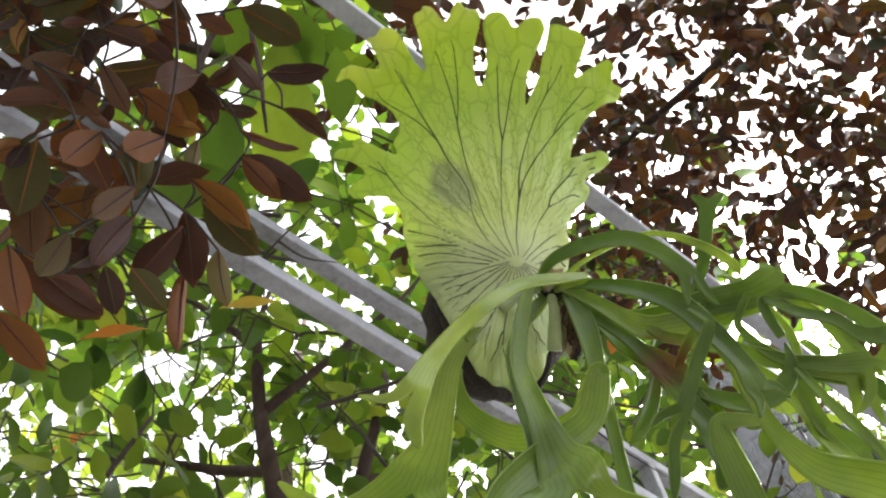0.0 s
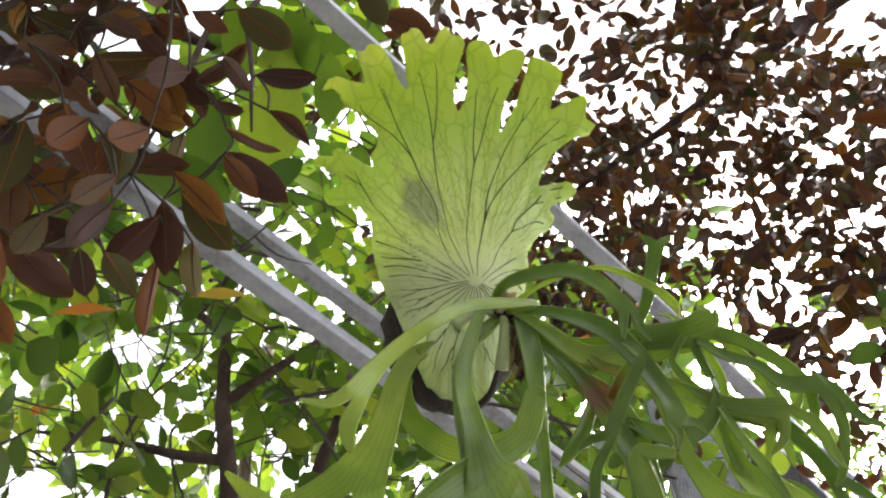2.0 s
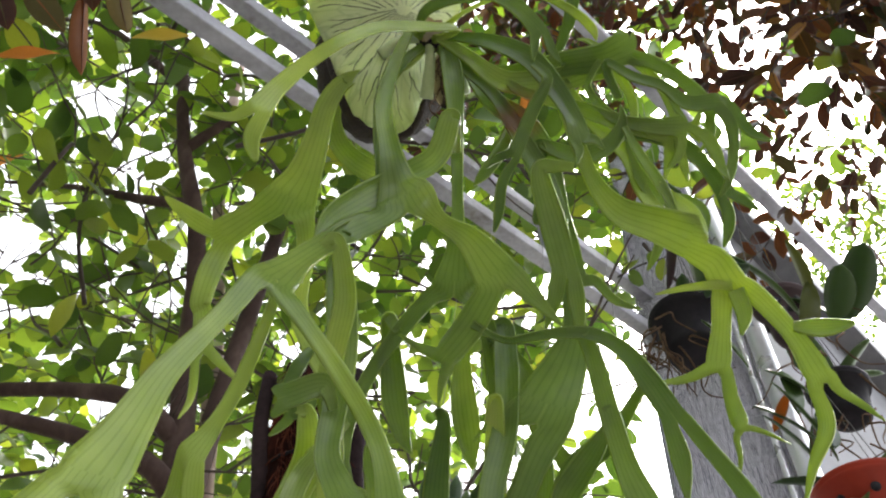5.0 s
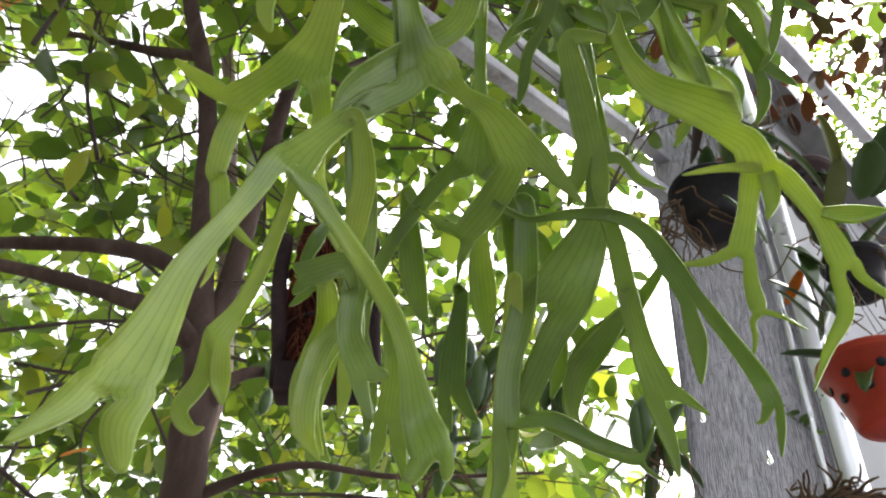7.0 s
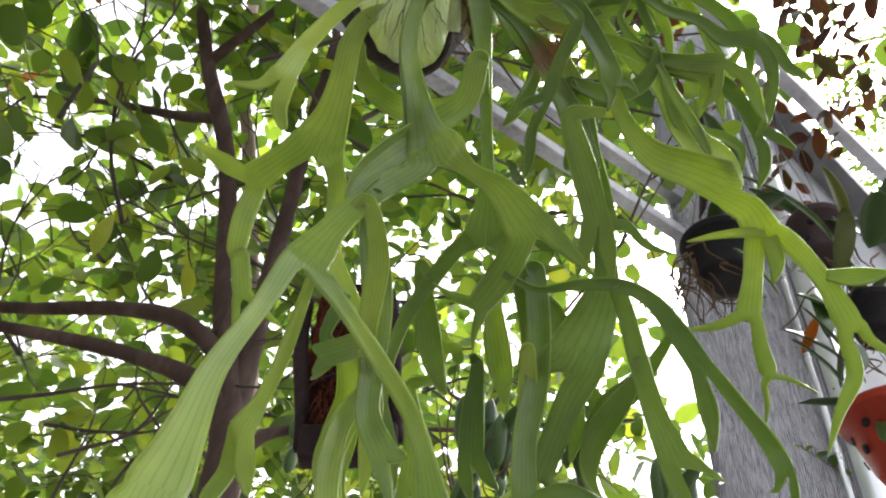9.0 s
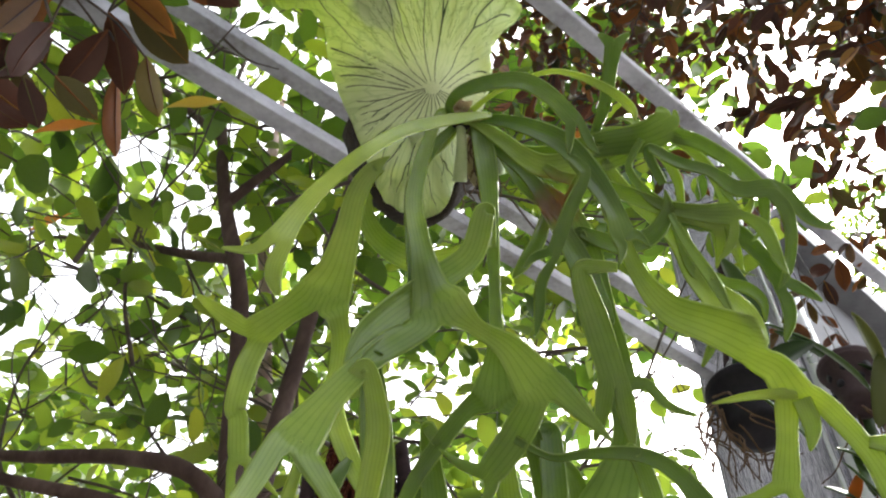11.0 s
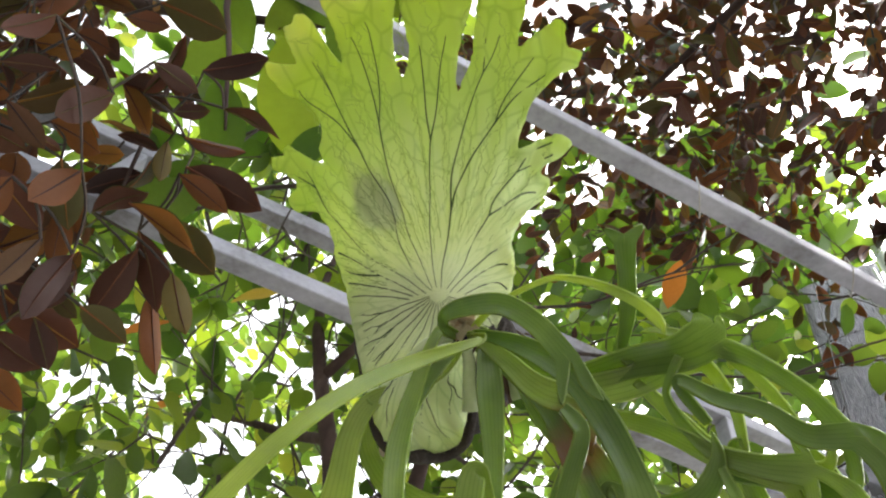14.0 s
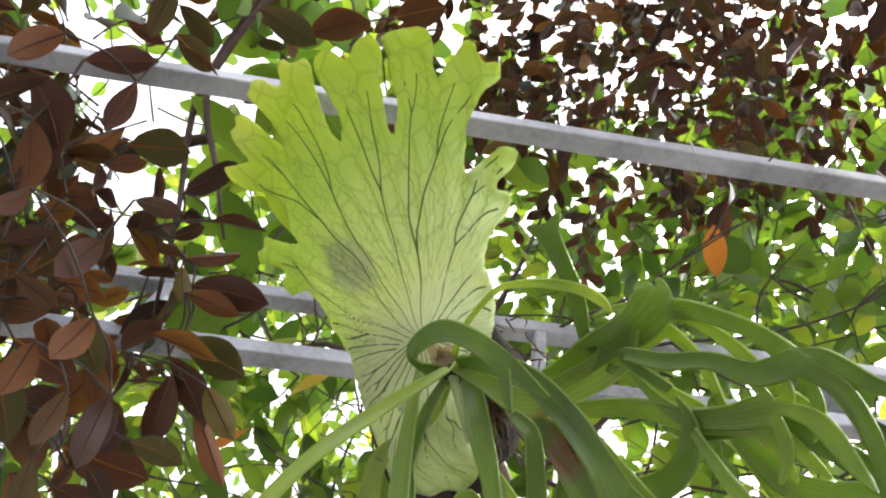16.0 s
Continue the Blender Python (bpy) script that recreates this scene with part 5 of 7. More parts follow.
def grow_green_tree():
    root = tree
    under(root, "trunk", tube(bmesh.new(), [(-0.38, 1.55, -0.1, 0.07), (-0.36, 1.53, 0.9, 0.06), (-0.385, 1.515, 1.8, 0.05), (-0.398, 1.51, 2.157, 0.046), (-0.428, 1.505, 2.313, 0.045), (-0.46, 1.505, 2.483, 0.044), (-0.543, 1.51, 2.704, 0.037), (-0.671, 1.478, 3.147, 0.032), (-0.763, 1.375, 3.466, 0.029), (-0.909, 1.275, 3.785, 0.025), (-1.019, 1.174, 4.094, 0.02), (-1.147, 1.194, 4.489, 0.014), (-1.3, 1.2, 5.2, 0.008)], 16, 5, 0.2), BARK, "dark pinkish-brown slender trunk")
    for pts in ([(-0.455, 1.505, 2.46, 0.034), (-0.491, 1.538, 2.732, 0.031), (-0.53, 1.564, 3.053, 0.029), (-0.565, 1.593, 3.373, 0.028), (-0.6, 1.565, 3.907, 0.025), (-0.611, 1.482, 4.434, 0.021), (-0.777, 1.635, 4.98, 0.014)],
                [(-0.545, 1.505, 2.70, 0.028), (-0.676, 1.459, 2.777, 0.025), (-0.943, 1.566, 2.886, 0.022), (-1.34, 1.671, 2.939, 0.018), (-2.2, 1.9, 3.1, 0.01)],
                [(-0.475, 1.505, 2.52, 0.03), (-0.575, 1.452, 2.586, 0.025), (-0.838, 1.503, 2.689, 0.021), (-1.168, 1.514, 2.741, 0.017), (-2.0, 1.6, 2.9, 0.01)],
                [(-0.43, 1.505, 2.34, 0.02), (-0.375, 1.489, 2.461, 0.015), (-0.271, 1.58, 2.559, 0.012), (0.1, 1.8, 2.75, 0.006)],
                [(-0.40, 1.51, 2.16, 0.016), (-0.2, 1.56, 2.30, 0.009), (0.05, 1.66, 2.36, 0.007), (0.4, 1.8, 2.5, 0.003)],
                [(-0.80, 1.345, 3.56, 0.022), (-1.05, 1.45, 3.72, 0.018), (-1.5, 1.6, 4.0, 0.013), (-2.1, 1.8, 4.3, 0.007)],
                [(-0.60, 1.57, 3.85, 0.02), (-0.5, 1.8, 4.3, 0.014), (-0.35, 1.95, 4.8, 0.01), (-0.2, 2.1, 5.2, 0.006)],
                [(-0.91, 1.27, 3.80, 0.02), (-0.72, 1.2, 4.15, 0.015), (-0.55, 1.15, 4.6, 0.010), (-0.45, 1.1, 5.0, 0.005)],
                [(-1.03, 1.174, 4.12, 0.018), (-1.5, 1.1, 4.5, 0.013), (-2.0, 1.2, 4.8, 0.008)]):
        under(root, "limb", tube(bmesh.new(), pts, 10, 5, 0.16), BARK)
    foliage = Foliage(root, green_meshes, OVERLOOK)

    def cluster(count, az0, az1, el0, el1, el2, near, far, leaf0, leaf1):
        for k in range(count):
            az, el = rng.uniform(az0, az1), rng.triangular(el0, el1, el2)
            gap_side = az > 9 and el < 47
            if gap_side and rng.random() < (0.96 if el > 27 and az > 13 else 0.45):
                continue
            if el > 47 and -60 < az < 5 and rng.random() < 0.08:
                continue
            if el > 57 and az < -50 and rng.random() < 0.5:
                continue
            p = OVERLOOK + direction(az, el) * rng.uniform(near, far)
            if noise.noise(Vector((az * 0.07, el * 0.09, near))) < -0.36:
                continue
            d = Vector((rng.gauss(0, 1), rng.gauss(0, 0.7), rng.gauss(0.1, 0.5)))
            foliage.twig(p, d, rng.uniform(0.45, 0.9), rng.randint(6, 10), rng.uniform(leaf0, leaf1), 0.5, stem=0.0045, flat=0.5)

    cluster(270, -88, 26, 24, 66, 46, 2.6, 4.2, 0.10, 0.16)
    cluster(680, -90, 30, 12, 64, 29, 4.2, 7.0, 0.13, 0.20)
    cluster(760, -80, 24, 5, 50, 20, 7.0, 11.0, 0.16, 0.25)
    cluster(420, -62, 20, 4, 36, 20, 3.4, 6.5, 0.11, 0.17)
    cluster(13, -80, -30, 38, 58, 47, 2.4, 3.6, 0.12, 0.17)
    for k in range(150):
        az, el, dist = rng.uniform(-75, 24), rng.uniform(16, 64), rng.uniform(2.2, 5.0)
        if az > 8 and el < 48:
            continue
        p = OVERLOOK + direction(az, el) * dist
        d = Vector((rng.gauss(0, 1), rng.gauss(0, 0.4), rng.gauss(0.3, 0.6))).normalized()
        pts, size = [(*p, 0.008)], rng.uniform(0.16, 0.26)
        for i in range(5):
            d = (d + Vector((rng.gauss(0, 0.28), rng.gauss(0, 0.28), rng.gauss(0.03, 0.25)))).normalized()
            p = p + d * size
            pts.append((*p, 0.008 - 0.0013 * (i + 1)))
            if i in (1, 2, 3):
                e = (d + Vector((rng.gauss(0, 0.7), rng.gauss(0, 0.7), rng.gauss(0.1, 0.5)))).normalized()
                q = p + e * size * 0.8
                tube(foliage.twigs, [(*p, 0.004), (*q, 0.003), (*(q + (e + d * 0.5).normalized() * size * 0.9), 0.0012)], 5, 3, 0.1, caps=False)
        tube(foliage.twigs, pts, 6, 4, 0.12, caps=False)
    foliage.finish("leaf_mass", "dense bright green backlit leaves")


def refix(root):
    """Parts made in world places stay there under their root."""
    for ob in root.children:
        ob.matrix_parent_inverse = Matrix.Translation(root.location).inverted()


grow_green_tree()
refix(tree)

# -- a second, pale-barked tree further back --
pale_tree = thing("pale_barked_tree", "tall tree with pale pinkish bark behind the leaves", "tree", at=(-0.68, 2.3, 0))
under(pale_tree, "trunk", tube(bmesh.new(), [(-0.68, 2.3, -0.1, 0.05), (-0.70, 2.33, 2.6, 0.042), (-0.80, 2.38, 3.3, 0.04), (-1.138, 2.261, 4.491, 0.036), (-1.241, 2.008, 4.881, 0.033), (-1.294, 1.762, 5.354, 0.03), (-1.432, 2.025, 5.631, 0.026), (-1.496, 1.858, 6.142, 0.02)], 12, 4, 0.2), PALE_BARK, "pale pinkish trunk")

# -- broad bright leaves overhead --
broad_meshes = [leaf_mesh("broad_leaf", BIG_LEAF, 1.0, w, 0.5, c, fo, 0.015, 8, tip=0.7) for w, c, fo in ((0.55, 0.12, 0.2), (0.48, 0.2, 0.12))]
creeper = thing("broad_leaved_tree", "tree with broad bright green leaves lit from above", "tree", at=(-1.6, 0.2, 0))
under(creeper, "trunk", tube(bmesh.new(), [(-1.9, -0.4, -0.1, 0.07), (-1.85, -0.35, 2.0, 0.06), (-1.6, -0.2, 3.6, 0.04), (-1.1, 0.05, 4.05, 0.02), (-0.6, 0.2, 4.2, 0.008)], 12, 4, 0.1), BARK)
crown = Foliage(creeper, broad_meshes, OVERLOOK)
for a, b in (((-0.72, -0.06, 3.92), (-0.64, 0.11, 3.94)), ((-0.56, 0.06, 3.86), (-0.55, 0.26, 3.85)), ((-0.68, 0.12, 3.83), (-0.76, 0.42, 3.77)), ((-0.91, 0.14, 3.96), (-1.1, 0.17, 3.87)), ((-0.6, 0.38, 3.72), (-0.72, 0.46, 3.67)),
             ((-0.73, 0.38, 3.28), (-0.87, 0.38, 3.17)), ((-0.84, -0.08, 3.76), (-0.8, 0.13, 3.78)), ((-0.83, 0.18, 3.63), (-0.86, 0.4, 3.58)), ((-0.82, 0.31, 3.27), (-0.69, 0.41, 3.31)), ((-0.81, 0.12, 3.89), (-0.65, 0.05, 3.97))):
    d = Vector(b) - Vector(a)
    crown.leaf(a, d, (rng.gauss(0, 0.3), rng.gauss(0, 0.3), 1), d.length * 1.15)
for k in range(60):
    az, el, dist = rng.uniform(-115, -45), rng.uniform(54, 80), rng.uniform(2.7, 4.2)
    crown.twig(OVERLOOK + direction(az, el) * dist, (rng.gauss(0, 1), rng.gauss(0, 1), rng.gauss(0, 0.4)), rng.uniform(0.4, 0.7), rng.randint(4, 6), rng.uniform(0.13, 0.21), 0.5, stem=0.005)
for k in range(75):
    az, el, dist = (rng.uniform(-78, -25), rng.uniform(60, 73), rng.uniform(2.9, 4.6)) if k % 2 else (rng.uniform(-32, 12), rng.uniform(64, 77), rng.uniform(3.4, 5.0))
    crown.twig(OVERLOOK + direction(az, el) * dist, (rng.gauss(0, 1), rng.gauss(0, 1), rng.gauss(0, 0.4)), rng.uniform(0.3, 0.6), rng.randint(4, 7), rng.uniform(0.10, 0.15), 0.5, stem=0.004)
for k in range(60):
    az, el, dist = rng.uniform(-72, -22), rng.uniform(47, 64), rng.uniform(3.0, 5.0)
    crown.twig(OVERLOOK + direction(az, el) * dist, (rng.gauss(0, 1), rng.gauss(0, 1), rng.gauss(0, 0.4)), rng.uniform(0.4, 0.8), rng.randint(5, 8), rng.uniform(0.11, 0.17), 0.5, stem=0.004)
for k in range(210):
    az, el, dist = rng.uniform(-20, 36), rng.triangular(48, 73, 64), rng.uniform(3.9, 6.0)
    if az > 20 and el < 67 and rng.random() < 0.8:
        continue
    crown.twig(OVERLOOK + direction(az, el) * dist, (rng.gauss(0, 1), rng.gauss(0, 1), rng.gauss(0, 0.4)), rng.uniform(0.4, 0.8), rng.randint(4, 7), rng.uniform(0.15, 0.24), 0.5, stem=0.005)
crown.finish("leaf_mass", "broad bright green leaves overhead")
refix(creeper)

# -- a far tree seen through the open sky beside the beam --
far_tree = thing("distant_tree", "distant pale feathery tree against the white sky", "tree", at=(9.6, 9.6, 0))
under(far_tree, "trunk", tube(bmesh.new(), [(9.6, 9.6, -0.1, 0.25), (9.6, 9.6, 6.0, 0.18), (9.4, 9.5, 12.0, 0.1), (9.3, 9.4, 17.5, 0.03)], 10, 3, 0.1), BARK)
far_crown = Foliage(far_tree, green_meshes, OVERLOOK, keep=0)
for k in range(420):
    p = Vector((9.4, 9.5, 17.2)) + Vector((rng.gauss(0, 1.5), rng.gauss(0, 1.5), rng.gauss(0, 1.6)))
    far_crown.twig(p, (rng.gauss(0, 1), rng.gauss(0, 1), rng.gauss(0.2, 0.6)), rng.uniform(0.5, 1.0), 7, rng.uniform(0.12, 0.2), 0.4, stem=0.008)
far_crown.finish("leaf_mass", "fine distant foliage")
refix(far_tree)

# -- the bronze-leaved tree that hangs over the path --
bronze_meshes = [leaf_mesh("bronze_leaf", [BRONZE_TOP, BRONZE], 1.0, w, p, c, fo, wv, 7, True, tp) for w, p, c, fo, wv, tp in
                 ((0.40, 0.56, 0.10, 0.20, 0.012, 0.74), (0.44, 0.52, 0.22, 0.28, 0.02, 0.70), (0.36, 0.58, 0.06, 0.36, 0.015, 0.78), (0.46, 0.54, 0.30, 0.16, 0.03, 0.7))]
bronze_tree = thing("bronze_leaved_tree", "tree with drooping leaves, bronze-brown underneath and dark green above", "tree", at=(2.2, -1.2, 0))
under(bronze_tree, "trunk", tube(bmesh.new(), [(2.3, -1.4, -0.1, 0.13), (2.2, -1.2, 1.5, 0.11), (2.0, -1.0, 3.2, 0.09), (1.6, -0.6, 4.6, 0.06), (1.0, -0.2, 5.3, 0.04), (0.3, 0.1, 5.5, 0.02)], 14, 4, 0.12), BARK)
for pts in ([(1.9, -0.9, 3.6, 0.05), (1.2, -0.3, 4.3, 0.03), (0.7, 0.2, 4.5, 0.02), (0.2, 0.6, 4.4, 0.008)], [(1.7, -0.7, 4.4, 0.04), (1.8, 0.1, 4.7, 0.025), (1.9, 0.8, 4.7, 0.01)],
            [(1.0, -0.2, 5.2, 0.03), (0.2, -0.4, 4.9, 0.025), (-0.5, -0.3, 4.4, 0.018), (-0.85, -0.1, 3.9, 0.012), (-0.85, 0.15, 3.45, 0.008), (-0.8, 0.3, 3.1, 0.004)],
            [(-0.5, -0.3, 4.4, 0.014), (-0.75, -0.1, 3.8, 0.01), (-0.62, 0.12, 3.35, 0.006), (-0.55, 0.22, 3.15, 0.003)]):
    under(bronze_tree, "limb", tube(bmesh.new(), pts, 8, 4, 0.1), BARK)
canopy = Foliage(bronze_tree, bronze_meshes, OVERLOOK)


def bronze_spray(leaves):
    """Leaves of one hanging shoot: where each starts and ends, and its width."""
    for x0, y0, z0, x1, y1, z1, w in leaves:
        a, b = Vector((x0, y0, z0)), Vector((x1, y1, z1))
        length = (b - a).length
        canopy.leaf(a, b - a, (a - OVERLOOK).normalized() + Vector((rng.gauss(0, 0.65), rng.gauss(0, 0.65), rng.gauss(0.2, 0.4))), max(length * 0.95, w * 1.5), max(0.75, min(1.2, w / length / 0.46)))
    stem = sorted((Vector(q[:3]) for q in leaves), key=lambda p: -p.z)
    for p, q in zip(stem, stem[1:]):
        if (p - q).length < 0.25:
            tube(canopy.twigs, [(*p, 0.003), (*((p + q) / 2 + Vector((0.01, 0, 0.01))), 0.0028), (*q, 0.0024)], 5, 3, caps=False)


bronze_spray([
    (-0.51, 0.09, 3.08, -0.40, 0.11, 3.14, 0.055),
    (-0.63, 0.11, 3.05, -0.53, 0.06, 3.12, 0.085),
    (-0.48, 0.16, 3.06, -0.38, 0.22, 3.09, 0.062),
    (-0.56, 0.20, 3.03, -0.44, 0.25, 3.03, 0.059),
    (-0.62, 0.16, 3.10, -0.56, 0.18, 3.14, 0.044),
    (-0.54, 0.24, 2.98, -0.42, 0.35, 3.01, 0.072),
    (-0.53, 0.24, 2.94, -0.47, 0.33, 2.97, 0.052),
    (-0.62, 0.27, 2.90, -0.49, 0.37, 2.88, 0.086),
    (-0.63, 0.33, 2.96, -0.51, 0.45, 2.94, 0.084),
    (-0.66, 0.34, 2.94, -0.64, 0.50, 2.92, 0.072)])
bronze_spray([
    (-0.58, 0.41, 2.89, -0.57, 0.52, 2.84, 0.059),
    (-0.66, 0.37, 2.92, -0.73, 0.46, 2.81, 0.087),
    (-0.67, 0.46, 2.92, -0.69, 0.62, 2.86, 0.065),
    (-0.71, 0.28, 2.90, -0.59, 0.24, 2.94, 0.058),
    (-0.73, 0.19, 2.89, -0.74, 0.31, 2.88, 0.079),
    (-0.84, 0.35, 2.88, -0.81, 0.26, 2.95, 0.070),
    (-0.91, 0.23, 2.93, -0.84, 0.15, 2.94, 0.071),
    (-0.93, 0.32, 2.84, -0.86, 0.32, 2.90, 0.105),
    (-0.96, 0.40, 2.85, -0.85, 0.54, 2.86, 0.129),
    (-0.94, 0.39, 2.86, -0.83, 0.43, 2.88, 0.102)])
bronze_spray([
    (-0.76, 0.33, 2.85, -0.73, 0.41, 2.84, 0.057),
    (-0.86, 0.42, 2.87, -0.82, 0.48, 2.87, 0.052),
    (-0.71, 0.24, 2.85, -0.75, 0.35, 2.80, 0.062),
    (-0.76, 0.01, 3.05, -0.72, 0.07, 3.10, 0.061),
    (-0.79, 0.07, 2.92, -0.67, 0.08, 2.97, 0.081),
    (-0.87, 0.13, 2.99, -0.83, 0.18, 3.00, 0.049),
    (-0.76, 0.12, 2.99, -0.73, 0.17, 3.01, 0.042),
    (-1.03, 0.11, 2.99, -0.96, 0.14, 3.06, 0.084),
    (-0.94, -0.01, 2.97, -0.86, 0.03, 3.04, 0.059),
    (-0.79, -0.02, 3.01, -0.73, 0.01, 3.05, 0.057)])
bronze_spray([
    (-0.70, -0.02, 3.02, -0.63, 0.02, 3.02, 0.057),
    (-0.55, -0.04, 3.08, -0.43, 0.04, 3.10, 0.084),
    (-0.66, -0.03, 3.11, -0.60, 0.01, 3.16, 0.050),
    (-0.91, 0.03, 2.94, -0.85, 0.07, 3.00, 0.056),
    (-1.00, 0.18, 2.85, -0.91, 0.24, 2.88, 0.097),
    (-0.97, 0.27, 2.77, -0.90, 0.28, 2.83, 0.094),
    (-0.94, 0.47, 2.72, -0.87, 0.58, 2.72, 0.094),
    (-0.66, 0.16, 2.87, -0.58, 0.18, 2.88, 0.058),
    (-0.92, 0.03, 3.06, -0.82, -0.01, 3.07, 0.072),
    (-0.59, -0.24, 3.03, -0.58, -0.06, 2.99, 0.093)])
bronze_spray([
    (-0.61, -0.22, 2.89, -0.54, -0.21, 2.98, 0.086),
    (-0.85, 0.25, 2.76, -0.83, 0.37, 2.69, 0.085),
    (-0.79, 0.39, 2.67, -0.72, 0.46, 2.65, 0.081),
    (-0.84, 0.33, 2.66, -0.80, 0.44, 2.59, 0.091),
    (-0.76, 0.38, 2.69, -0.70, 0.35, 2.81, 0.066),
    (-0.70, 0.41, 2.78, -0.68, 0.48, 2.81, 0.069),
    (-0.60, -0.16, 2.97, -0.62, -0.07, 2.90, 0.100),
    (-0.72, -0.01, 2.85, -0.68, 0.02, 2.93, 0.061),
    (-0.64, -0.08, 2.88, -0.60, -0.08, 2.95, 0.060),
    (-0.53, -0.21, 3.09, -0.44, -0.14, 3.17, 0.075)])
bronze_spray([
    (-0.55, 0.05, 3.00, -0.52, 0.12, 3.05, 0.063),
    (-0.84, 0.04, 2.82, -0.79, 0.12, 2.86, 0.092),
    (-0.75, 0.14, 2.77, -0.74, 0.26, 2.80, 0.089),
    (-0.67, 0.16, 2.84, -0.69, 0.28, 2.81, 0.077),
    (-0.82, 0.17, 2.76, -0.85, 0.28, 2.72, 0.091),
    (-0.35, -0.14, 3.12, -0.32, -0.06, 3.13, 0.053),
    (-0.68, 0.10, 2.86, -0.61, 0.15, 2.87, 0.071)])
bronze_spray([
    (-0.58, 0.08, 2.91, -0.64, 0.08, 2.82, 0.072),
    (-0.51, -0.26, 3.07, -0.58, -0.28, 2.98, 0.065),
    (-0.40, -0.17, 3.20, -0.37, -0.07, 3.20, 0.066),
    (-0.48, -0.13, 3.12, -0.52, -0.10, 3.07, 0.076),
    (-0.58, -0.06, 2.85, -0.61, -0.05, 2.79, 0.060),
    (-0.62, 0.18, 2.82, -0.66, 0.20, 2.73, 0.071),
    (-0.70, 0.16, 2.76, -0.73, 0.20, 2.67, 0.072),
    (-0.61, 0.24, 2.68, -0.64, 0.27, 2.59, 0.067),
    (-0.70, 0.30, 2.62, -0.70, 0.33, 2.56, 0.069),
    (-0.69, 0.32, 2.80, -0.74, 0.37, 2.67, 0.063)])
bronze_spray([
    (-0.68, 0.37, 2.67, -0.65, 0.45, 2.63, 0.060),
    (-0.70, 0.01, 2.95, -0.74, -0.00, 2.87, 0.066),
    (-0.72, 0.05, 2.83, -0.69, 0.13, 2.83, 0.064),
    (-0.40, -0.22, 3.27, -0.38, -0.11, 3.27, 0.069),
    (-0.42, -0.16, 3.60, -0.36, -0.05, 3.61, 0.108),
    (-0.36, -0.05, 3.63, -0.23, -0.02, 3.66, 0.107),
    (-0.18, 0.02, 3.73, -0.07, 0.05, 3.74, 0.095)])

def bronze_cluster(count, az0, az1, el0, el1, el2, near, far, leaf0, leaf1, droop, hole):
    for k in range(count):
        az, el, dist = rng.uniform(az0, az1), rng.triangular(el0, el1, el2), rng.uniform(near, far)
        if el < 62 and -25 < az < 30 or -75 < az < 5 and el < 74 or az < 32 and el < 68 and az > 0:
            continue
        if 24 < az < 62 and el < 64 and rng.random() < 0.75 and count > 100:
            continue
        if noise.noise(Vector((az * 0.06, el * 0.12, 9.0))) < hole:
            continue
        canopy.twig(OVERLOOK + direction(az, el) * dist, (rng.gauss(0, 1), rng.gauss(0, 1), rng.gauss(-0.2, 0.5)), rng.uniform(0.3, 0.6), rng.randint(7, 11), rng.uniform(leaf0, leaf1), droop)


bronze_cluster(440, -40, 100, 52, 88, 70, 2.6, 4.2, 0.06, 0.098, 0.7, -0.34)
bronze_cluster(16, 36, 100, 64, 80, 72, 2.5, 3.8, 0.075, 0.11, 0.7, -0.9)
bronze_cluster(130, -130, 130, 72, 89, 80, 2.4, 3.6, 0.07, 0.11, 0.7, -0.25)
bronze_cluster(56, -125, -74, 36, 68, 57, 1.8, 2.6, 0.10, 0.15, 0.9, -0.9)
bronze_cluster(78, 48, 98, 54, 70, 62, 2.5, 4.0, 0.085, 0.13, 0.7, -0.5)
bronze_cluster(13, 40, 62, 46, 58, 52, 2.4, 3.4, 0.075, 0.11, 0.7, -0.9)
canopy.finish("leaf_mass", "bronze-brown leaves against the white sky")
refix(bronze_tree)


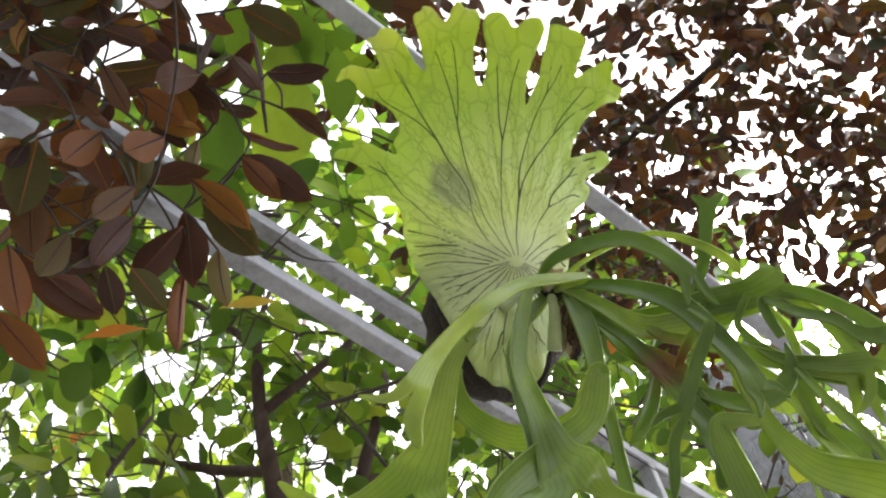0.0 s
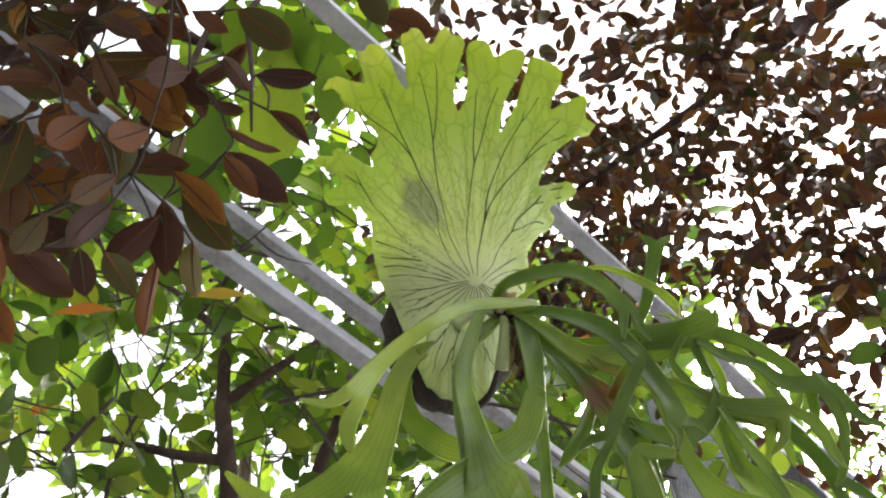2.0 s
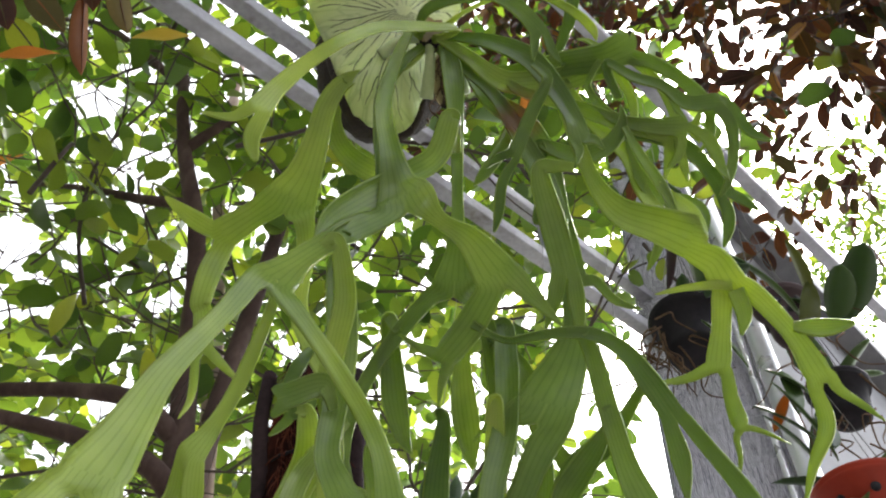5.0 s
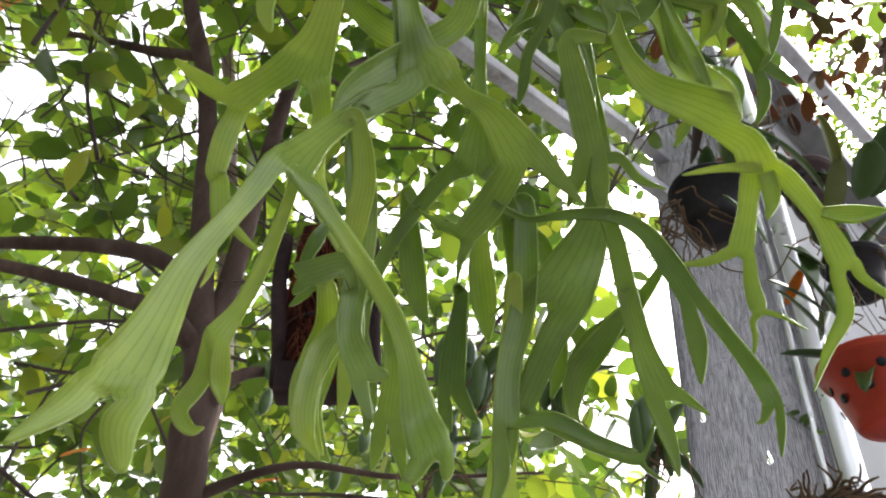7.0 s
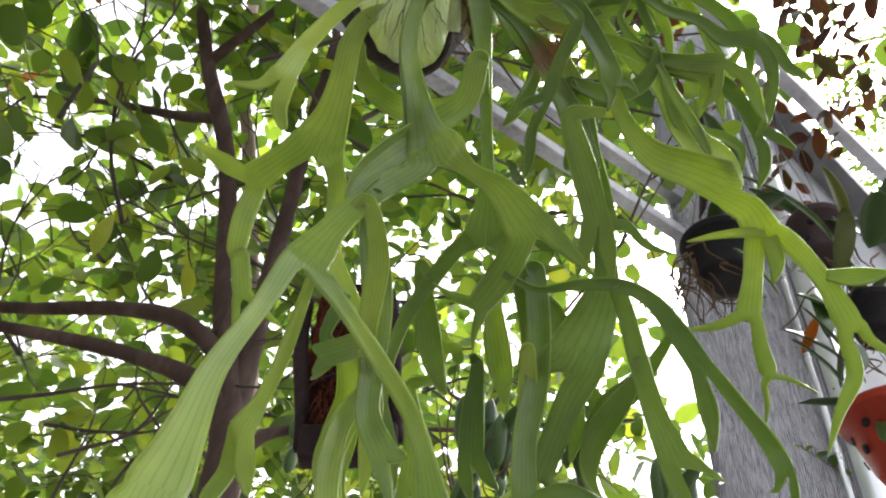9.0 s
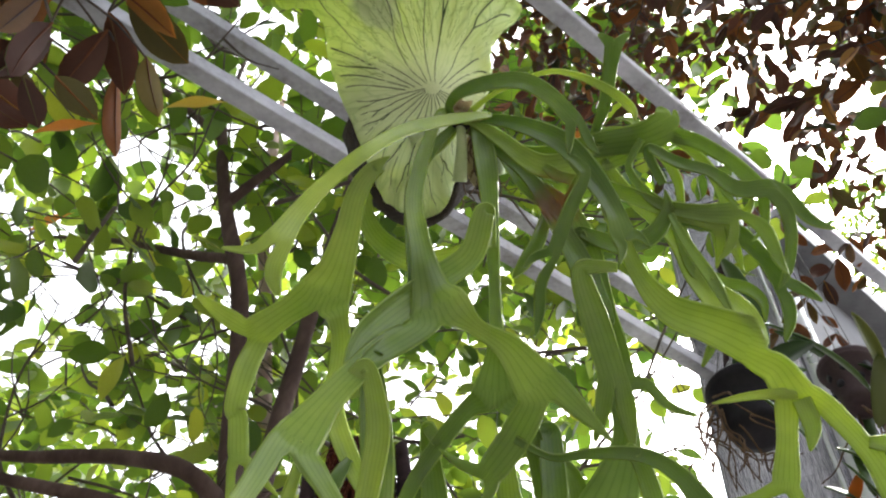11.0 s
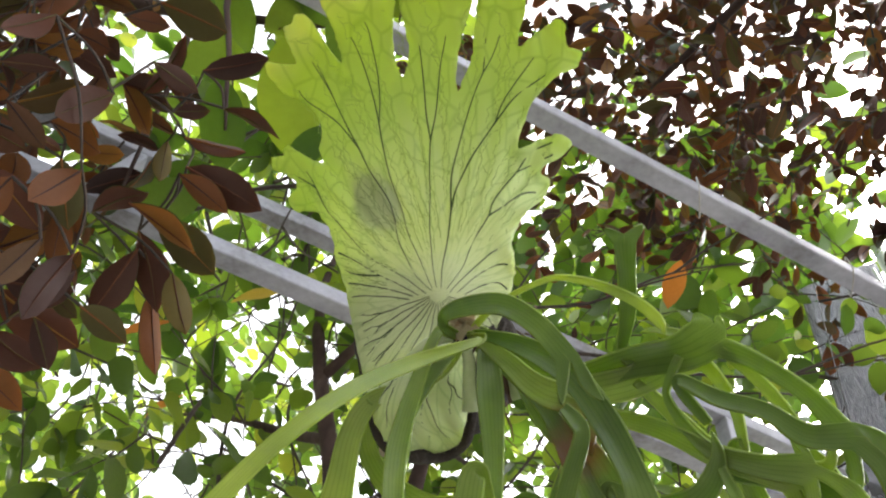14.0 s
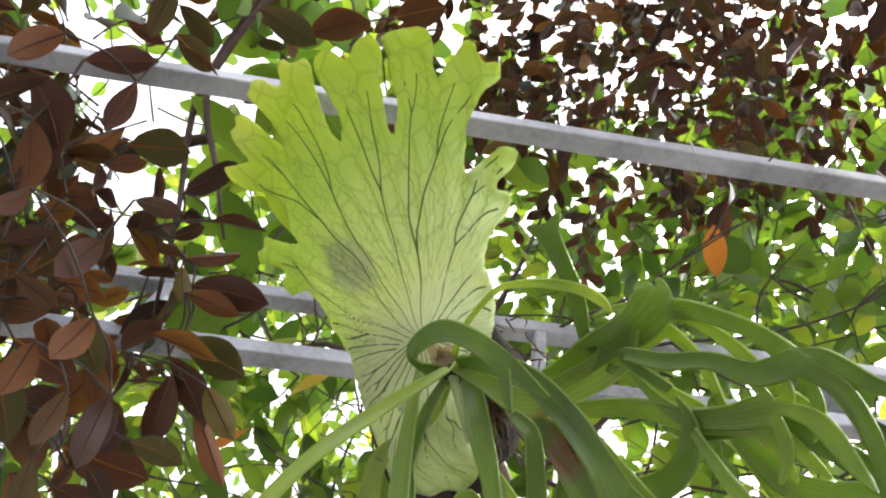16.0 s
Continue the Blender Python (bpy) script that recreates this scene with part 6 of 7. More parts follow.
# ---- the crown of the fern: papery scales, lumps for the hollow's shade and pale stalks ----
def fern_crown():
    rng = random.Random(14)
    scale_mesh = leaf_mesh("bud_scale", PAPER, 1.0, 0.6, 0.4, 0.3, 0.5, 0.03, 8, tip=0.7)
    for k in range(9):
        a = math.tau * k / 9 + rng.uniform(-0.3, 0.3)
        d = EU * math.cos(a) + EV * math.sin(a) * 0.8 + EN * rng.uniform(0.5, 1.3)
        p = CROWN - d.normalized() * 0.006
        m, length = place(p, p + d.normalized() * rng.uniform(0.022, 0.036), EN + Vector((rng.gauss(0, 0.3), rng.gauss(0, 0.3), 0)))
        ob = new("bud_scale", scale_mesh)
        ob.parent = fern
        ob.matrix_world = m @ Matrix.Diagonal((length, length, length, 1))
    # solid dark lumps stand in for the shade in the hollow and gap
    for name, at, size in (("crown_hollow", HOLLOW, (0.026, 0.014, 0.010)), ("crown_hollow", SIDE_GAP, (0.016, 0.052, 0.014))):
        bm = bmesh.new()
        bmesh.ops.create_icosphere(bm, subdivisions=3, radius=1.0)
        for v in bm.verts:
            r = 1 + 0.25 * noise.noise(v.co * 2.1 + at * 40)
            v.co = at + EU * v.co.x * size[0] * r + EV * v.co.y * size[1] * r + EN * v.co.z * size[2] * r
        part(name, bm, PEAT, fern, "dark lump standing in for shade among the stalks")
    bm = bmesh.new()
    for k in range(34):
        p = SIDE_GAP + EU * rng.uniform(-0.014, 0.018) + EV * rng.uniform(-0.01, 0.05) + EN * 0.014
        q = p - EV * rng.uniform(0.03, 0.07) + EU * rng.gauss(0, 0.008) + EN * rng.uniform(-0.004, 0.01)
        tube(bm, [(*p, 0.0014), (*((p + q) / 2 + EU * rng.gauss(0, 0.006) + EN * 0.006), 0.0012), (*q, 0.0006)], 5, 3)
    tagged(part("crown_fibre", bm, ROOT, fern, "wiry brown fibres beside the dome"), kind="stuff")
    for pts in ([(*(HOLLOW + EU * -0.004), 0.006), (*STALK_MID, 0.008), (*STALK_END, 0.011)],
                [(*(HOLLOW + EU * 0.02), 0.005), (*(SIDE_GAP + EV * 0.03 + EN * 0.012 + EU * 0.012), 0.0065), (*(SIDE_GAP - EV * 0.03 + EN * 0.016 + EU * 0.03), 0.009)],
                [(*(HOLLOW + EU * -0.012), 0.005), (*(HOLLOW + EU * -0.045 + EV * -0.004 + EN * 0.012), 0.008), (*(HOLLOW + EU * -0.075 + EV * -0.03 + EN * 0.02), 0.010)]):
        part("stalk", tube(bmesh.new(), pts, 12, 6), PALE_STALK, fern, "pale cream-green frond stalk")
    rim = leaf_mesh("papery_rim", PAPER, 1.0, 0.3, 0.5, 0.1, 0.5, 0.05, 12, tip=0.6)
    for a, b in ((SIDE_GAP + EV * 0.035 - EU * 0.014 + EN * 0.012, SIDE_GAP - EV * 0.05 - EU * 0.008 + EN * 0.012),):
        m, length = place(a, b, EN)
        ob = new("papery_rim", rim)
        ob.parent = fern
        ob.matrix_world = m @ Matrix.Diagonal((length, length, length, 1))


CROWN, HOLLOW, SIDE_GAP, STALK_MID, STALK_END = (Vector(q) for q in ((0.052, 0.375, 2.608), (0.056, 0.392, 2.604), (0.086, 0.438, 2.592), (0.058, 0.417, 2.578), (0.057, 0.466, 2.552)))
fern_crown()


# ---- single dead leaves caught in the branches ----
dead_mesh = leaf_mesh("dead_leaf", DEAD_LEAF, 1.0, 0.42, 0.5, 0.05, 0.25, 0.02, 8, tip=0.7)
yellow_mesh = leaf_mesh("yellow_leaf", YELLOW_LEAF, 1.0, 0.36, 0.5, 0.1, 0.2, 0.02, 8, tip=0.7)
for mesh, a, b, label in ((dead_mesh, (-1.17, 0.77, 3.27), (-1.03, 0.77, 3.37), "dead orange leaf caught among green leaves"), (yellow_mesh, (-0.77, 0.68, 3.27), (-0.63, 0.67, 3.33), "yellowing leaf caught in the branches"),
                          (dead_mesh, (-1.79, 1.49, 3.86), (-1.65, 1.45, 3.98), "dead orange leaf caught among green leaves"), (dead_mesh, (0.258, 0.991, 3.690), (0.302, 0.857, 3.720), "dead orange leaf caught among green leaves"),
                          (dead_mesh, (-0.457, 2.265, 2.587), (-0.379, 2.269, 2.618), "dead orange leaf caught among green leaves"), (dead_mesh, (-1.003, 2.089, 2.5), (-0.929, 2.103, 2.551), "dead orange leaf caught among green leaves"),
                          (dead_mesh, (0.203, 1.1, 2.251), (0.22, 1.072, 2.289), "small dead orange leaf among hanging orchids"), (yellow_mesh, (-0.837, 2.281, 2.759), (-0.802, 2.272, 2.802), "yellowing leaf caught in the branches")):
    m, length = place(a, b, (0.2, -0.6, 0.8))
    ob = new("dead_leaf", mesh)
    ob.matrix_world = m @ Matrix.Diagonal((length, length, length, 1))
    tagged(ob, label, "leaf")

FRUIT = plain_material("dark_green_fruit_skin", [(0.3, (0.03, 0.07, 0.02)), (0.7, (0.07, 0.13, 0.03))], rough=0.4, scale=20.0)
for x, y, z in ((-0.305, 1.56, 2.455), (-0.06, 1.627, 2.426), (-0.304, 1.517, 2.523), (-0.116, 1.664, 2.341), (0.205, 1.606, 2.48)):
    fruit = thing("fruit", "small dark green oval fruit hanging from a twig", "fruit", "green fruits below the branches", at=(x, y, z))
    bm = bmesh.new()
    lathe(bm, [(0.0005, 0.036), (0.006, 0.033), (0.013, 0.020), (0.016, 0.0), (0.013, -0.022), (0.006, -0.034), (0.0005, -0.037)], 16)
    under(fruit, "flesh", bm, FRUIT).matrix_parent_inverse = Matrix()
    under(fruit, "stem", tube(bmesh.new(), [(0, 0, 0.035, 0.0016), (0.006, 0, 0.08, 0.0014), (-0.002, 0.01, 0.14, 0.0012)], 6, 3), TWIG).matrix_parent_inverse = Matrix()

fallen = new("fallen_leaf", leaf_mesh("fallen_leaf", BARK, 1.0, 0.5, 0.45, 0.02, 0.1, 0.01, 8, tip=0.62))
m, length = place(shield_point(-0.168, 0.178, -0.004), shield_point(-0.100, 0.085, -0.004), -EN)
fallen.matrix_world = m @ Matrix.Diagonal((length * 1.15, length, length * 0.2, 1))
tagged(fallen, "fallen brown leaf lying on the shield", "leaf")


# ---- pots and mounts hanging in front of the screen ----
def strap_leaves(root, at, count, length, width, tilt, mat, seed):
    r = random.Random(seed)
    for k in range(count):
        a = math.tau * k / count + r.uniform(-0.4, 0.4)
        d = Vector((math.cos(a) * math.sin(tilt), math.sin(a) * math.sin(tilt), math.cos(tilt) * r.choice((1, 1, -0.6))))
        me = leaf_mesh("leaf", mat, length * r.uniform(0.7, 1.15), width * r.uniform(0.8, 1.2), 0.4, 0.35, 0.35, 0.0, 10, tip=0.5)
        x, y, z = frame_at((0, 0, 0), d)
        m = Matrix((x, y, z)).transposed().to_4x4()
        m.translation = at
        ob = new("leaf", me)
        ob.parent = root
        ob.matrix_world = m
        thick = ob.modifiers.new("thickness", "SOLIDIFY")
        thick.thickness = 0.002


def dangling_roots(root, at, count, length, seed, spread=0.05):
    r = random.Random(seed)
    bm = bmesh.new()
    for k in range(count):
        p = Vector(at) + Vector((r.gauss(0, spread), r.gauss(0, spread), 0))
        pts = [(*p, 0.0022)]
        for i in range(3):
            p = p + Vector((r.gauss(0, 0.018), r.gauss(0, 0.018), -length / 3 * r.uniform(0.5, 1.2)))
            pts.append((*p, 0.0018 - 0.0004 * i))
        tube(bm, pts, 5, 3)
    tagged(part("root_tangle", bm, ROOT, root, "dangling dry roots"), kind="stuff")


def hanger(root, at, top, r):
    knot = Vector(at).lerp(Vector(top), 0.3 / max(0.3, (Vector(top) - Vector(at)).length))
    for k in range(3):
        a = math.tau * k / 3 + 0.4
        part("wire", tube(bmesh.new(), [(at[0] + r * math.cos(a), at[1] + r * math.sin(a), at[2], 0.0009), (*knot, 0.0009)], 6, 1), WIRE, root)
    part("wire", tube(bmesh.new(), [(*knot, 0.0011), (*top, 0.0011)], 6, 1), WIRE, root)


def pot(name, label, mat, at, top_r, bottom_r, height, holes=0, rim=0.012):
    """A hanging pot with a rolled rim; black discs on its wall stand in for the shade inside its holes."""
    root = thing(name, label, "pot")
    bm = bmesh.new()
    t = 0.004
    lathe(bm, [(0.0, 0.002), (bottom_r * 0.55, 0.0), (bottom_r * 0.9, 0.004), (bottom_r, 0.016), (top_r * 0.97, height - rim), (top_r + 0.006, height - rim), (top_r + 0.007, height), (top_r - t, height), (bottom_r - t, 0.02), (0.0, 0.014)], 36)
    bmesh.ops.translate(bm, verts=bm.verts, vec=at)
    body = part("body", bm, mat, root)
    for row in range(2):
        for k in range(holes):
            a = math.tau * (k + 0.5 * row) / holes
            z = height * (0.38 + 0.28 * row)
            r = bottom_r + (top_r - bottom_r) * z / height + 0.0006
            c = Vector(at) + Vector((r * math.cos(a), r * math.sin(a), z))
            out = Vector((math.cos(a), math.sin(a), -0.25)).normalized()
            m = out.to_track_quat("Z", "Y").to_matrix().to_4x4()
            m.translation = c
            bm = bmesh.new()
            bmesh.ops.create_cone(bm, cap_ends=True, segments=14, radius1=0.0075, radius2=0.0075, depth=0.002, matrix=m)
            part("drain_hole", bm, BLACK_PLASTIC, body, "round black disc for the dark of a drain hole")
    bm = bmesh.new()
    lathe(bm, [(top_r + 0.006, height - rim * 0.6), (top_r + 0.0095, height - rim * 0.3), (top_r + 0.0095, height + 0.001), (top_r + 0.004, height + 0.003), (top_r - 0.003, height + 0.001)], 36)
    bmesh.ops.translate(bm, verts=bm.verts, vec=at)
    part("rim", bm, mat, body)
    bm = bmesh.new()
    bmesh.ops.create_icosphere(bm, subdivisions=3, radius=1.0)
    for v in bm.verts:
        v.co = Vector(at) + Vector((v.co.x * top_r * 0.9, v.co.y * top_r * 0.9, height - 0.012 + v.co.z * 0.015 + 0.006 * noise.noise(v.co * 6)))
    part("potting_bark", bm, PEAT, root, "dark potting bark")
    return root


red = pot("red_pot", "red plastic hanging orchid pot with round drain holes", RED_PLASTIC, (0.81, 0.955, 2.18), 0.078, 0.054, 0.11, 8)
hanger(red, (0.81, 0.955, 2.29), (0.82, 1.0, 2.95), 0.078)
strap_leaves(red, (0.81, 0.955, 2.29), 5, 0.14, 0.03, 0.9, ORCHID_LEAF, 3)

basket = pot("black_pot", "black plastic orchid pot hung before the shade cloth", BLACK_PLASTIC, (0.555, 0.865, 2.475), 0.062, 0.05, 0.10)
hanger(basket, (0.555, 0.865, 2.575), (0.60, 0.87, 3.60), 0.062)
strap_leaves(basket, (0.555, 0.865, 2.57), 3, 0.11, 0.035, 0.8, ORCHID_LEAF, 4)
dangling_roots(basket, (0.53, 0.86, 2.49), 9, 0.09, 5)

clay = pot("clay_pot", "dark glazed clay pot with holes and an orchid", CLAY, (0.755, 0.88, 2.575), 0.045, 0.036, 0.10, 7)
hanger(clay, (0.755, 0.88, 2.675), (0.72, 0.93, 3.68), 0.045)
strap_leaves(clay, (0.755, 0.88, 2.67), 4, 0.13, 0.025, 0.7, ORCHID_LEAF, 6)
dangling_roots(clay, (0.77, 0.89, 2.59), 12, 0.1, 7)

second = pot("black_pot", "small black pot with a leafy orchid", BLACK_PLASTIC, (0.86, 0.98, 2.48), 0.05, 0.04, 0.08)
hanger(second, (0.86, 0.98, 2.56), (0.82, 1.0, 3.7), 0.05)
strap_leaves(second, (0.86, 0.98, 2.56), 5, 0.14, 0.032, 0.75, ORCHID_LEAF, 9)
dangling_roots(second, (0.86, 0.98, 2.49), 14, 0.12, 10)


def placed_leaf(root, a, b, up, width, mat, curl=0.15, label=""):
    """One thick strap leaf from a to b."""
    m, length = place(a, b, up)
    me = leaf_mesh("leaf", mat, length, width, 0.5, curl, 0.3, 0.0, 12, tip=0.55)
    ob = new("leaf", me)
    ob.parent = root
    ob.matrix_world = m
    thick = ob.modifiers.new("thickness", "SOLIDIFY")
    thick.thickness = 0.002
    if label:
        tagged(ob, label)


dangling_roots(basket, (0.495, 0.86, 2.52), 16, 0.15, 15, 0.015)

def bark_mount():
    root = thing("fibre_mount", "hanging dark wooden slab packed with red-brown fibre", "plant mount")
    r = random.Random(21)
    top, low = Vector((-0.165, 1.15, 2.63)), Vector((-0.087, 1.15, 2.234))
    axis = (low - top).normalized()
    across = Vector((axis.z, 0, -axis.x)) * -1
    front = Vector((0, -1, 0))

    def at(u, v, w=0.0):
        return top.lerp(low, v) + across * u + front * w

    bm = bmesh.new()
    grid = []
    for i in range(29):
        v = i / 28
        half = 0.082 * (0.75 + 0.25 * math.sin(v * 3.0)) + 0.008 * noise.noise(Vector((v * 7, 0, 2)))
        ring = []
        for k in range(24):
            a = math.tau * k / 24
            cx, cy = math.copysign(abs(math.cos(a)) ** 0.6, math.cos(a)), math.copysign(abs(math.sin(a)) ** 0.6, math.sin(a))
            bump = 0.009 * noise.noise(Vector((cx * 3, v * 9, cy * 3))) + 0.004 * noise.noise(Vector((cx * 14, v * 16, cy * 9)))
            ring.append(bm.verts.new(at(cx * (half + bump), v, cy * (0.036 + bump))))
        grid.append(ring)
    for a, b in zip(grid, grid[1:]):
        for k in range(24):
            bm.faces.new((a[k], a[(k + 1) % 24], b[(k + 1) % 24], b[k]))
    bm.faces.new(grid[0][::-1])
    bm.faces.new(grid[-1])
    part("fibre_block", bm, COIR, root, "packed red-brown fibre")
    for u in (-0.092, 0.09):
        part("side_rail", tube(bmesh.new(), [(*at(u, 0.03, 0.01), 0.013), (*at(u * 1.05, 0.35, 0.014), 0.016), (*at(u * 0.95, 0.7, 0.012), 0.017), (*at(u, 0.95, 0.0), 0.012)], 12, 5, 0.35), DARK_WOOD, root, "dark bark side")
    part("foot_block", bar(bmesh.new(), at(-0.09, 0.95, 0.01), at(0.09, 0.97, 0.01), 0.05, 0.07, 0.008, up=axis), DARK_WOOD, root, "dark wooden foot")
    for v in (0.3, 0.62):
        part("tie", tube(bmesh.new(), [(*at(-0.085, v, 0.0), 0.003), (*at(-0.05, v + 0.02, 0.043), 0.003), (*at(0.03, v - 0.01, 0.047), 0.003), (*at(0.085, v + 0.03, 0.0), 0.003)], 8, 4), BLACK_PLASTIC, root, "dark tie")
    bm = bmesh.new()
    for k in range(420):
        u, v = r.uniform(-0.06, 0.06), r.uniform(0.05, 0.85)
        c = at(u, v, 0.034)
        q = at(u + r.gauss(0, 0.012), v + r.uniform(0.06, 0.2), 0.036 + r.uniform(0, 0.018))
        tube(bm, [(*c, 0.0011), (*((c + q) / 2 + front * 0.008), 0.001), (*q, 0.0005)], 4, 2)
    tagged(part("fibre", bm, FIBRE, root, "loose rust-red fibres"), kind="stuff")
    part("wire", tube(bmesh.new(), [(*top, 0.0012), (-0.17, 1.15, 3.40, 0.0012)], 6, 1), WIRE, root)


FIBRE = plain_material("rust_red_fibre", [(0.3, (0.03, 0.008, 0.005)), (0.7, (0.14, 0.04, 0.02))], rough=0.9, scale=40.0, spec=0.1)
bark_mount()

PURPLE_LEAF = leaf_material("purple_brown_leaf", [(0.0, (0.035, 0.016, 0.02)), (1.0, (0.07, 0.03, 0.035))], (1.2, 0.9, 0.9), 0.15, rough=0.6)
OLIVE_LEAF = leaf_material("olive_leaf", [(0.0, (0.10, 0.12, 0.03)), (1.0, (0.16, 0.18, 0.04))], (1.4, 1.3, 0.6), 0.35, rough=0.4)
placed_leaf(basket, (0.540, 0.754, 2.514), (0.476, 0.581, 2.582), (0.2, -0.8, 0.5), 0.075, ORCHID_LEAF, 0.10)
placed_leaf(basket, (0.489, 0.766, 2.523), (0.472, 0.600, 2.620), (0.2, -0.8, 0.5), 0.050, PURPLE_LEAF, 0.05, "dull purple-brown old leaf")
placed_leaf(basket, (0.549, 0.759, 2.507), (0.584, 0.659, 2.490), (0.2, -0.8, 0.5), 0.050, ORCHID_LEAF, 0.15)
placed_leaf(basket, (0.544, 0.789, 2.483), (0.622, 0.807, 2.416), (0.2, -0.8, 0.5), 0.030, ORCHID_LEAF, 0.15)
placed_leaf(clay, (0.701, 0.763, 2.486), (0.545, 0.610, 2.515), (0.2, -0.8, 0.5), 0.030, ORCHID_LEAF, 0.25)
placed_leaf(clay, (0.722, 0.749, 2.514), (0.669, 0.641, 2.542), (0.2, -0.8, 0.5), 0.030, OLIVE_LEAF, 0.15)
placed_leaf(clay, (0.710, 0.713, 2.521), (0.693, 0.755, 2.410), (0.2, -0.8, 0.5), 0.035, OLIVE_LEAF, 0.15)
placed_leaf(clay, (0.767, 0.783, 2.502), (0.756, 0.672, 2.526), (0.2, -0.8, 0.5), 0.050, ORCHID_LEAF, 0.15)
placed_leaf(clay, (0.809, 0.805, 2.542), (0.791, 0.639, 2.556), (0.2, -0.8, 0.5), 0.060, ORCHID_LEAF, 0.15)
placed_leaf(second, (0.714, 0.899, 2.502), (0.729, 0.901, 2.413), (0.2, -0.8, 0.5), 0.040, ORCHID_LEAF, 0.15)
placed_leaf(second, (0.767, 0.960, 2.404), (0.665, 0.911, 2.441), (0.2, -0.8, 0.5), 0.035, ORCHID_LEAF, 0.15)
placed_leaf(second, (0.756, 0.911, 2.464), (0.678, 0.865, 2.479), (0.2, -0.8, 0.5), 0.030, ORCHID_LEAF, 0.15)
placed_leaf(second, (0.724, 0.923, 2.471), (0.691, 0.946, 2.403), (0.2, -0.8, 0.5), 0.018, DEAD_LEAF, 0.10, "dry curled brown leaf")
placed_leaf(second, (0.766, 0.934, 2.433), (0.780, 0.926, 2.366), (0.2, -0.8, 0.5), 0.040, ORCHID_LEAF, 0.15)
placed_leaf(red, (0.756, 0.970, 2.363), (0.674, 0.903, 2.408), (0.2, -0.8, 0.5), 0.035, ORCHID_LEAF, 0.15)
placed_leaf(red, (0.787, 0.956, 2.357), (0.691, 0.855, 2.444), (0.2, -0.8, 0.5), 0.030, ORCHID_LEAF, 0.15)


def small_orchid(at, seed):
    root = thing("hanging_orchid", "small hanging orchid with dark bulbs and roots", "plant", "small orchids behind the fern")
    r = random.Random(seed)
    for k in range(5):
        c = Vector(at) + Vector((r.gauss(0, 0.025), r.gauss(0, 0.02), r.uniform(-0.02, 0.05)))
        part("bulb", tube(bmesh.new(), [(c.x, c.y, c.z + 0.03, 0.004), (c.x, c.y, c.z, 0.014), (c.x, c.y, c.z - 0.05, 0.011), (c.x, c.y, c.z - 0.075, 0.003)], 10, 3), ORCHID_LEAF, root, "dark green bulb")
    strap_leaves(root, Vector(at), 4, 0.1, 0.022, 1.0, ORCHID_LEAF, seed)
    dangling_roots(root, at, 8, 0.12, seed, 0.02)
    part("wire", tube(bmesh.new(), [(*at, 0.0007), (at[0], at[1], at[2] + 0.9, 0.0007)], 6, 1), WIRE, root)


for n, at in enumerate(((0.19, 1.05, 2.25), (0.33, 1.12, 2.30), (0.12, 1.1, 2.12), (0.46, 1.0, 2.12))):
    small_orchid(at, 30 + n)


# ---- wire loops on the beam, and drops at the frond tips ----
for s in (0.42, 0.86):
    c = SINGLE + ALONG * s
    ob = new("wire_loop", mesh_of(tube(bmesh.new(), [(*(c + Vector((0.0, -0.034, 0.034))), 0.0016), (*(c + Vector((0.005, 0.034, 0.036))), 0.0016), (*(c + Vector((0.0, 0.036, -0.034))), 0.0016), (*(c + Vector((0.004, -0.034, -0.036))), 0.0016), (*(c + Vector((0.0, -0.036, 0.03))), 0.0016)], 6, 3), "wire_loop", CORD))
    tagged(ob, "thin wire tied round the steel beam", "wire")
for at in ((0.486, 0.70, 1.935), (0.44, 0.752, 2.012)):
    bm = bmesh.new()
    lathe(bm, [(0.0004, 0.012), (0.0015, 0.008), (0.0032, 0.002), (0.0034, -0.001), (0.0022, -0.0035), (0.0003, -0.0045)], 14)
    ob = new("water_drop", mesh_of(bm, "water_drop", WATER))
    ob.location = at
    tagged(ob, "clear water drop hanging from a frond tip", "drop")


